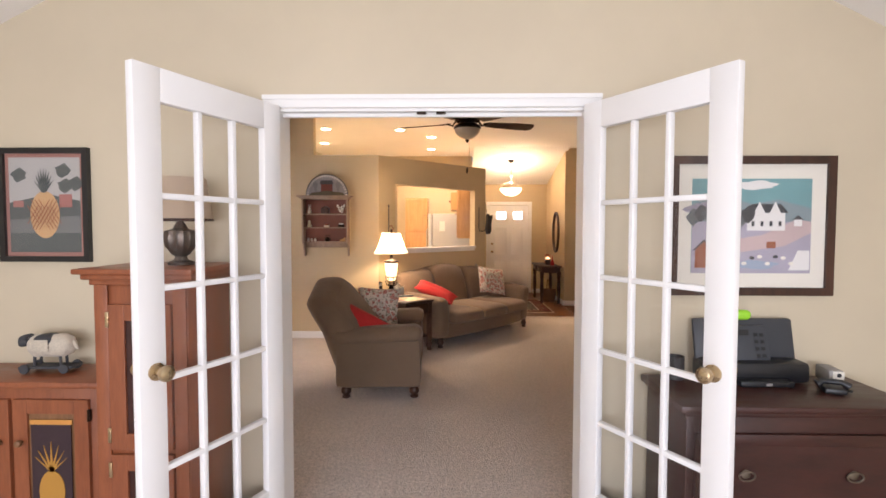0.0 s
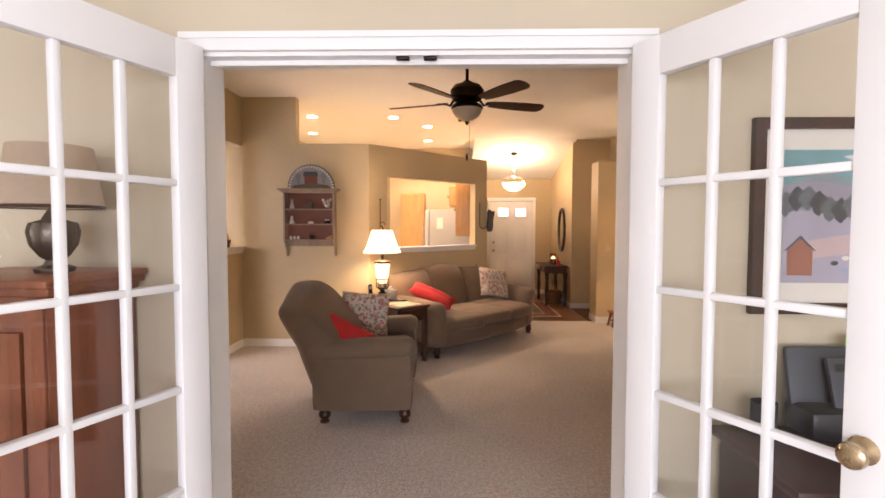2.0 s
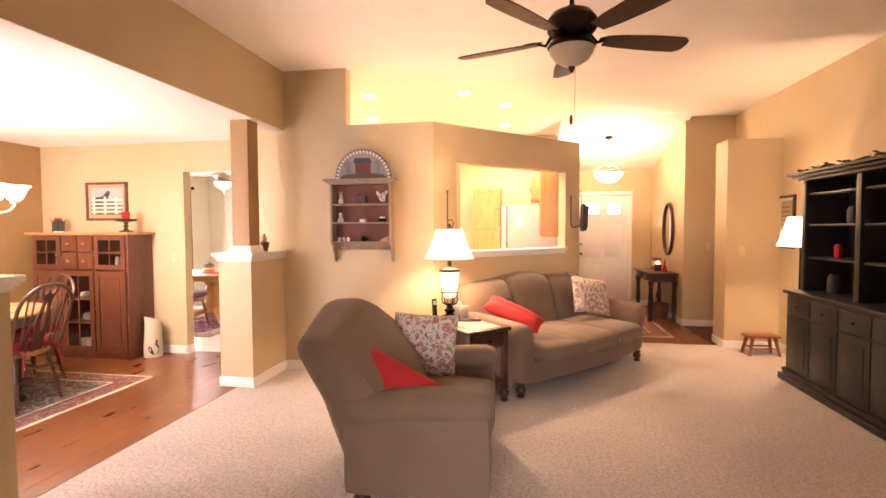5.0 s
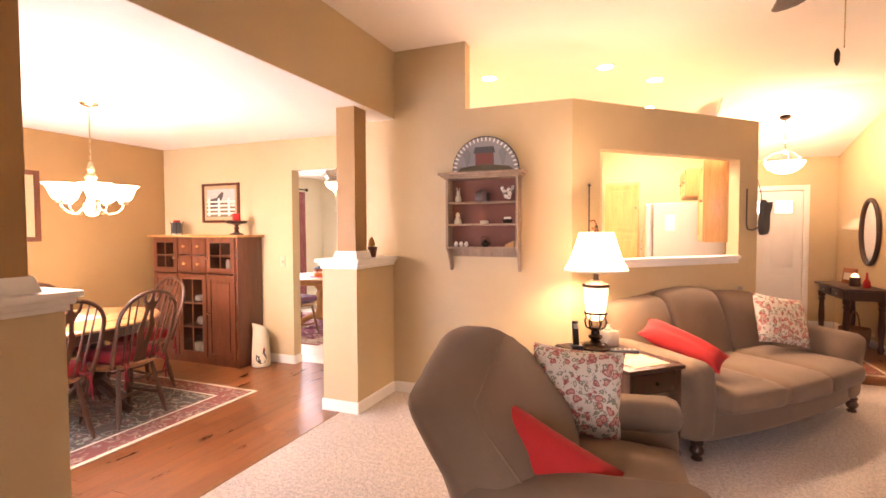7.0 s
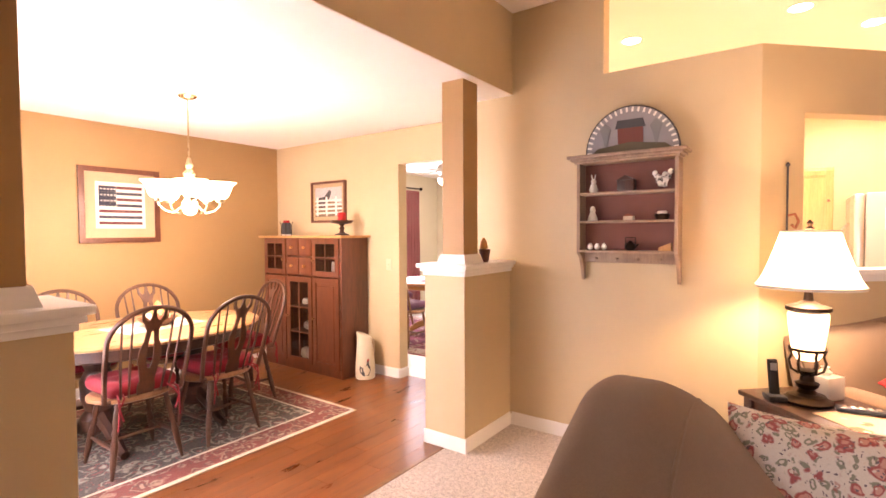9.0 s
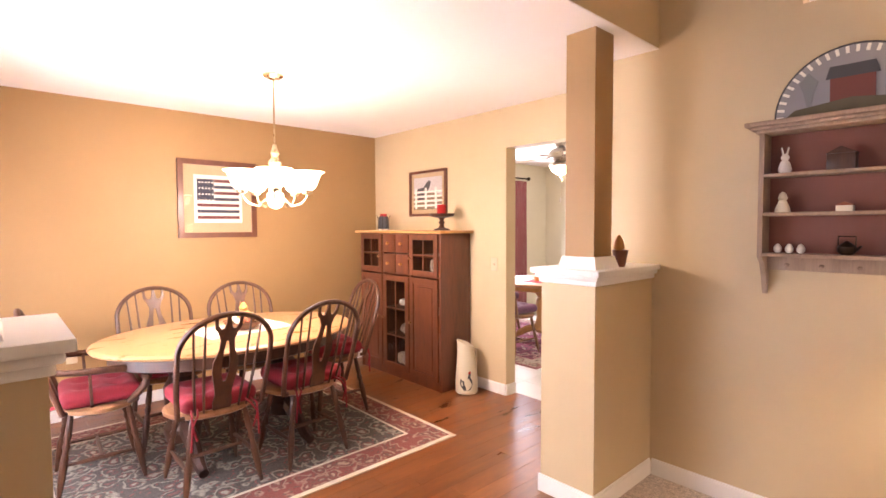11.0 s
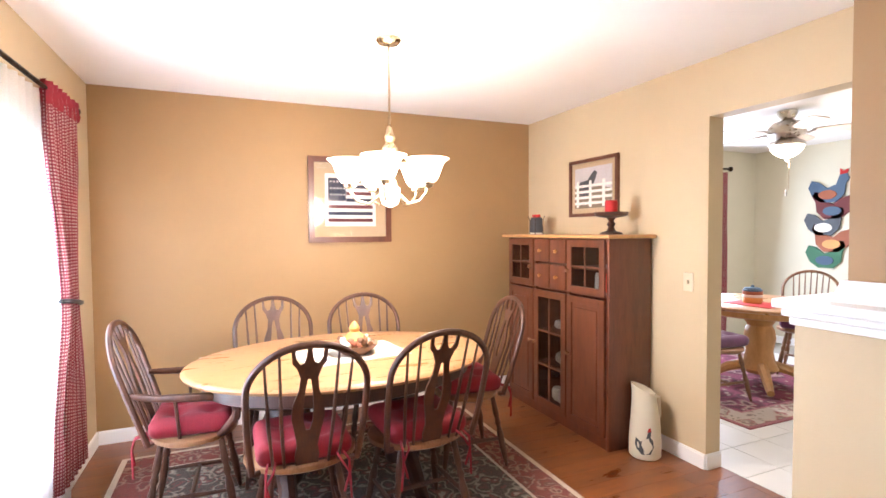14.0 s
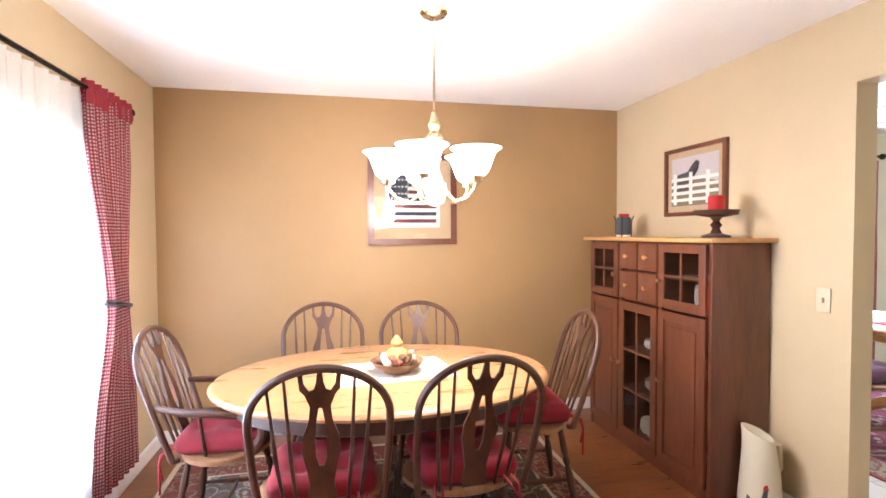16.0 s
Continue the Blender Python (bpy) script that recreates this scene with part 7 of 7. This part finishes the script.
pp, aw, ah = picture(pose(-1.665, YS - 0.001, 1.605), 0.425, 0.53, 0.026, M_BLACKW, 0.018, painted("dusty_pink_paint", (0.35, 0.16, 0.13), 0.8), "framed folk print of a pineapple before trees", painted("folk_sky_paint", (0.42, 0.40, 0.38), 0.8, 30, 0.1, 0.1))
GR, GR2 = painted("slate_green_paint", (0.09, 0.10, 0.095), 0.8), painted("slate_grey_paint", (0.17, 0.17, 0.165), 0.8)
shp = [("field", [(-aw, -ah), (aw, -ah), (aw, 0.02), (0.02, 0.05), (-aw, 0.01)], GR), ("path", [(-aw, -0.13), (aw, -0.13), (aw, -0.05), (-aw, -0.07)], GR2), ("house", rect(0.07, 0.13, -0.01, 0.05), painted("pink_house_paint", (0.36, 0.14, 0.12), 0.8)), ("house", rect(-0.15, -0.10, -0.01, 0.02), painted("pink_house_paint_2", (0.34, 0.15, 0.13), 0.8))]
for x, z in ((-0.12, 0.14), (0.09, 0.16), (0.10, 0.09), (0.15, 0.10)):
    shp.append(("tree", oval(x, z, 0.035, 0.03, 14, 0.2), GR))
shp.append(("fruit", oval(0.0, -0.045, 0.07, 0.11, 24), painted("ochre_fruit_paint", (0.55, 0.33, 0.16), 0.8)))
art(pp, shp)
for k in range(-3, 4):
    for s in (-1, 1):
        x0 = 0.018 * k
        part("lattice", B(-0.0016, 0.0016, -0.0172, -0.0166, -0.082, 0.082, 0, pose(x0, 0, -0.045, 0, 32 * s, 0)) if abs(k) < 2 else B(-0.0016, 0.0016, -0.0172, -0.0166, -0.05, 0.05, 0, pose(x0, 0, -0.045, 0, 32 * s, 0)), M_TERRA, pp, "", False)
for k in range(9):
    a = ANG(-60 + 15 * k)
    part("frond", prism([(-0.009, 0.058), (0.009, 0.058), (0.055 * math.sin(a), 0.06 + 0.11 * math.cos(a))], 0.001, pose(0, -0.0165 - 0.0001 * k, 0)), GR, pp, "", False)

vp, aw, ah = picture(pose(1.592, YS - 0.001, 1.512), 0.735, 0.63, 0.036, M_DARK, 0.065, M_PAPER, "large framed folk village print in a dark wood frame", painted("teal_sky_print", (0.16, 0.34, 0.36), 0.7, 14, 0.1, 0.3))
LAV, ROSE, WH = painted("lavender_ground_print", (0.36, 0.33, 0.40), 0.8, 12, 0.1, 0.2), painted("rose_road_print", (0.50, 0.38, 0.37), 0.8, 12, 0.1, 0.2), painted("white_house_print", (0.72, 0.70, 0.68), 0.8)
shp = [("hills", [(-aw, -0.02), (-aw, 0.10), (-0.15, 0.15), (0.0, 0.10), (0.12, 0.12), (aw, 0.08), (aw, -0.02)], painted("dim_hill_print", (0.22, 0.28, 0.30), 0.8)),
       ("ground", rect(-aw, aw, -ah, 0.02), LAV), ("road", [(-0.2, -0.08), (0.05, -0.04), (0.2, 0.03), (aw, 0.02), (aw, -0.03), (0.15, -0.09), (-0.2, -0.14)], ROSE),
       ("house", rect(-0.02, 0.15, -0.02, 0.06), WH), ("roof", [(-0.035, 0.06), (0.165, 0.06), (0.13, 0.10), (0.0, 0.10)], M_CHAR), ("gable", [(0.005, 0.05), (0.065, 0.05), (0.035, 0.11)], WH), ("gable", [(0.075, 0.05), (0.135, 0.05), (0.105, 0.11)], WH),
       ("hill", oval(-0.17, 0.075, 0.13, 0.035, 20, 0.1), painted("violet_hill_print", (0.30, 0.27, 0.33), 0.8)), ("cloud", oval(0.02, 0.185, 0.09, 0.02, 18, 0.2), WH), ("cottage", rect(0.19, 0.225, 0.0, 0.03), WH), ("cottage_roof", [(0.183, 0.03), (0.232, 0.03), (0.2075, 0.05)], M_CHAR),
       ("pond", oval(0.02, -0.175, 0.10, 0.02, 20, 0.15), painted("pond_print", (0.30, 0.36, 0.46), 0.7)), ("barn_roof", [(-0.262, -0.112), (-0.21, -0.06), (-0.158, -0.112), (-0.17, -0.108), (-0.21, -0.072), (-0.25, -0.108)], M_CHAR), ("barn", [(-0.25, -0.19), (-0.17, -0.19), (-0.17, -0.11), (-0.21, -0.07), (-0.25, -0.11)], M_TERRA), ("cart", rect(0.07, 0.11, -0.10, -0.07), M_TERRA), ("fence", [(0.17, -0.20), (aw - 0.005, -0.20), (aw - 0.005, -0.11), (0.21, -0.11)], WH)]
for k in range(8):
    shp.append(("hedge", oval(-0.26 + 0.035 * k, 0.04 + 0.02 * math.sin(k), 0.03, 0.035, 12, 0.2), M_CHAR if k % 2 else painted("dim_tree_print", (0.12, 0.13, 0.14), 0.9)))
for k in range(9):
    shp.append(("animal", oval(-0.1 + 0.035 * k, -0.15 + 0.02 * math.sin(2.2 * k), 0.012, 0.008, 8), M_PAPER if k % 3 else M_CHAR))
for k in range(4):
    shp.append(("window_mark", rect(0.0 + 0.04 * k, 0.012 + 0.04 * k, 0.0, 0.022), M_CHAR))
art(vp, shp)


M_PEWTER = metal("dark_pewter", (0.24, 0.2, 0.16), 0.4)


def lateral_file():
    t = thing("file_chest", pose(1.55, 1.885, 0), "dark mahogany chest with wide panelled drawers", "chest")
    w, d, h = 0.42, 0.19, 0.79
    part("body", B(-w, w, -d, d, 0.05, h, 0.004), M_MAHOG, t)
    part("plinth", B(-w - 0.015, w + 0.015, -d - 0.015, d, 0, 0.06, 0.006), M_MAHOG, t)
    bm = B(-w - 0.008, w + 0.008, -d - 0.008, d, h, h + 0.02, 0.004)
    box(bm, -w - 0.035, w + 0.035, -d - 0.035, d, h + 0.02, h + 0.05, 0.01)
    part("top", bm, M_MAHOG, t)
    for z0, z1 in ((0.09, 0.40), (0.42, 0.73)):
        bm = bmesh.new()
        for a in ((-w + 0.03, -w + 0.08, z0, z1), (w - 0.08, w - 0.03, z0, z1), (-w + 0.08, w - 0.08, z0, z0 + 0.045), (-w + 0.08, w - 0.08, z1 - 0.045, z1)):
            box(bm, a[0], a[1], -d - 0.02, -d - 0.001, a[2], a[3], 0.004)
        dr = part("drawer", bm, M_MAHOG, t)
        part("panel", B(-w + 0.08, w - 0.08, -d - 0.011, -d - 0.001, z0 + 0.045, z1 - 0.045), M_MAHOG, dr, "", False)
        for sx in (-0.20, 0.20):
            zc = (z0 + z1) / 2
            k = part("pull", lathe([(0.017, 0), (0.018, 0.003), (0.008, 0.006)], 20, pose(sx, -d - 0.011, zc, 90)), M_PEWTER, dr, "oval ring pull")
            part("ring", tube([(sx + 0.03 * math.cos(a), -d - 0.022, zc - 0.004 + 0.018 * math.sin(a)) for a in np.linspace(0, 2 * math.pi, 17)], 0.0035, 6), M_PEWTER, k)


lateral_file()
CH = 0.842
pr = thing("printer", pose(1.54, 2.0, CH), "dark grey printer with raised paper tray on the chest", "printer")
part("body", B(-0.22, 0.22, -0.07, 0.07, 0, 0.09, 0.02), M_BLACK, pr)
part("lid", B(-0.22, 0.22, -0.012, 0.012, 0, 0.21, 0.012, pose(0, 0.03, 0.05, -12, 0, 0)), M_GREYP, pr)
part("control_panel", B(-0.12, 0.08, -0.01, 0.01, 0, 0.20, 0.008, pose(0, -0.03, 0.04, -18, 0, 0)), M_GREYP, pr)
part("screen", B(-0.10, 0.0, -0.0115, -0.0102, 0.155, 0.18, 0, pose(0, -0.03, 0.04, -18, 0, 0)), M_BLACK, pr, "", False)
for k in range(8):
    part("button", B(0.02 + 0.025 * (k % 2), 0.036 + 0.025 * (k % 2), -0.0125, -0.0102, 0.06 + 0.03 * (k // 2), 0.075 + 0.03 * (k // 2), 0, pose(0, -0.03, 0.04, -18, 0, 0)), M_BLACK, pr, "", False)
part("output_tray", B(-0.10, 0.12, -0.12, -0.07, 0, 0.025, 0.006), M_BLACK, pr)
part("badge", B(0.0, 0.025, -0.123, -0.12, 0.008, 0.018), M_STEEL, pr, "", False)
tf = part("toy_frog", soft(0.035, 0.02, 0.022, 0.018, 6, lambda p: p + Vector((1.52, 2.03, CH + 0.278))), M_LIME, None)
tagged(tf, "lime green little plastic toy perched on the printer", "toy")
ps = thing("pencil_sharpener", pose(1.87, 1.97, CH, 0, 0, -12) @ Matrix.Scale(0.56, 4), "grey electric pencil sharpener with dark front", "sharpener")
part("body", B(-0.055, 0.045, -0.09, 0.12, 0, 0.11, 0.012), painted("warm_grey_plastic", (0.30, 0.28, 0.26), 0.5), ps)
part("front", B(-0.03, 0.045, -0.095, -0.09, 0.045, 0.105, 0.002), M_PAPER, ps)
part("cutter_hole", lathe([(0.014, 0), (0.016, 0.004), (0.006, 0.005)], 14, pose(0.01, -0.095, 0.078, 90)), M_BLACK, ps)
part("tray", B(-0.03, 0.045, -0.097, -0.09, 0.004, 0.042, 0.003), M_BLACK, ps)
dp = thing("desk_phone", pose(1.78, 1.84, CH, 0, 0, -20) @ Matrix.Scale(0.75, 4), "black telephone handset on the chest", "phone")
part("base", B(-0.05, 0.05, -0.06, 0.06, 0, 0.03, 0.01), M_BLACK, dp)
part("handset", tube([(-0.07, 0.0, 0.035), (-0.04, 0, 0.055), (0.04, 0, 0.055), (0.07, 0, 0.035)], [0.024, 0.014, 0.014, 0.024], 10), M_BLACK, dp)
part("cord", tube([(0.07 + 0.02 * k / 30, 0.01 * math.sin(k * 0.3), 0.012 + 0.006 * math.sin(k * 2.2)) for k in range(30)], 0.004, 5), M_BLACK, dp)
tagged(part("pen_cup", lathe([(0.035, 0), (0.037, 0.01), (0.037, 0.10), (0.033, 0.10), (0.03, 0.01)], 18, pose(1.22, 2.0, CH)), M_CHAR, None), "dark metal pen cup on the chest", "pen cup")

# entry rug
rug(pose(1.58, 9.35, 0.0), 0.45, 0.80, "small patterned entry rug with cream edge", M_RUGF, M_RUGB, M_RUGC, None)

# ---- floor pieces ----
rnd = random.Random(5)


def planks(parent, x0, x1, y0, y1, width):
    """Boards along y, with staggered ends, a few millimetres apart."""
    meshes = {}
    nx = round((x1 - x0) / width)
    w = (x1 - x0) / nx
    for i in range(nx):
        y = y0 - rnd.uniform(0.1, 0.9)
        while y < y1:
            length = rnd.choice((0.9, 1.15, 1.35))
            a, b = max(y, y0), min(y + length, y1)
            if b - a > 0.03:
                key = (round(w, 4), round(b - a, 2))
                if key not in meshes:
                    bm = B(0.0003, w - 0.0003, 0.0003, b - a - 0.0003, -0.012, 0.0, 0.0008, None, 1)
                    me = bpy.data.meshes.new("plank")
                    bm.to_mesh(me)
                    bm.free()
                    me.materials.append(M_PLANK)
                    meshes[key] = me
                ob = new("plank", meshes[key])
                ob.location = (x0 + i * w, a, 0)
                ob.parent = parent
            y += length


planks(floor_dining, -5.68, XD - 0.17, 3.39, 6.97, 0.125)
planks(floor_entry, 0.74, 2.375, 8.2, 11.3, 0.125)
tile_me = None
for i in range(11):
    for j in range(10):
        x, y = -6.08 + 0.31 * i, 6.97 + 0.31 * j
        if tile_me is None:
            bm = B(0.002, 0.308, 0.002, 0.308, -0.008, 0.0, 0.002, None, 1)
            tile_me = bpy.data.meshes.new("tile")
            bm.to_mesh(tile_me)
            bm.free()
            tile_me.materials.append(M_TILE)
        ob = new("tile", tile_me)
        ob.location = (x, y, 0)
        ob.parent = floor_nook
# metal strip where carpet meets wood
structure("trim_carpet_edge", B(XD - 0.185, XD - 0.155, 3.74, 5.815, 0.0005, 0.004, 0.001), M_OAKD, "thin dark strip between carpet and wood floor", "trim")
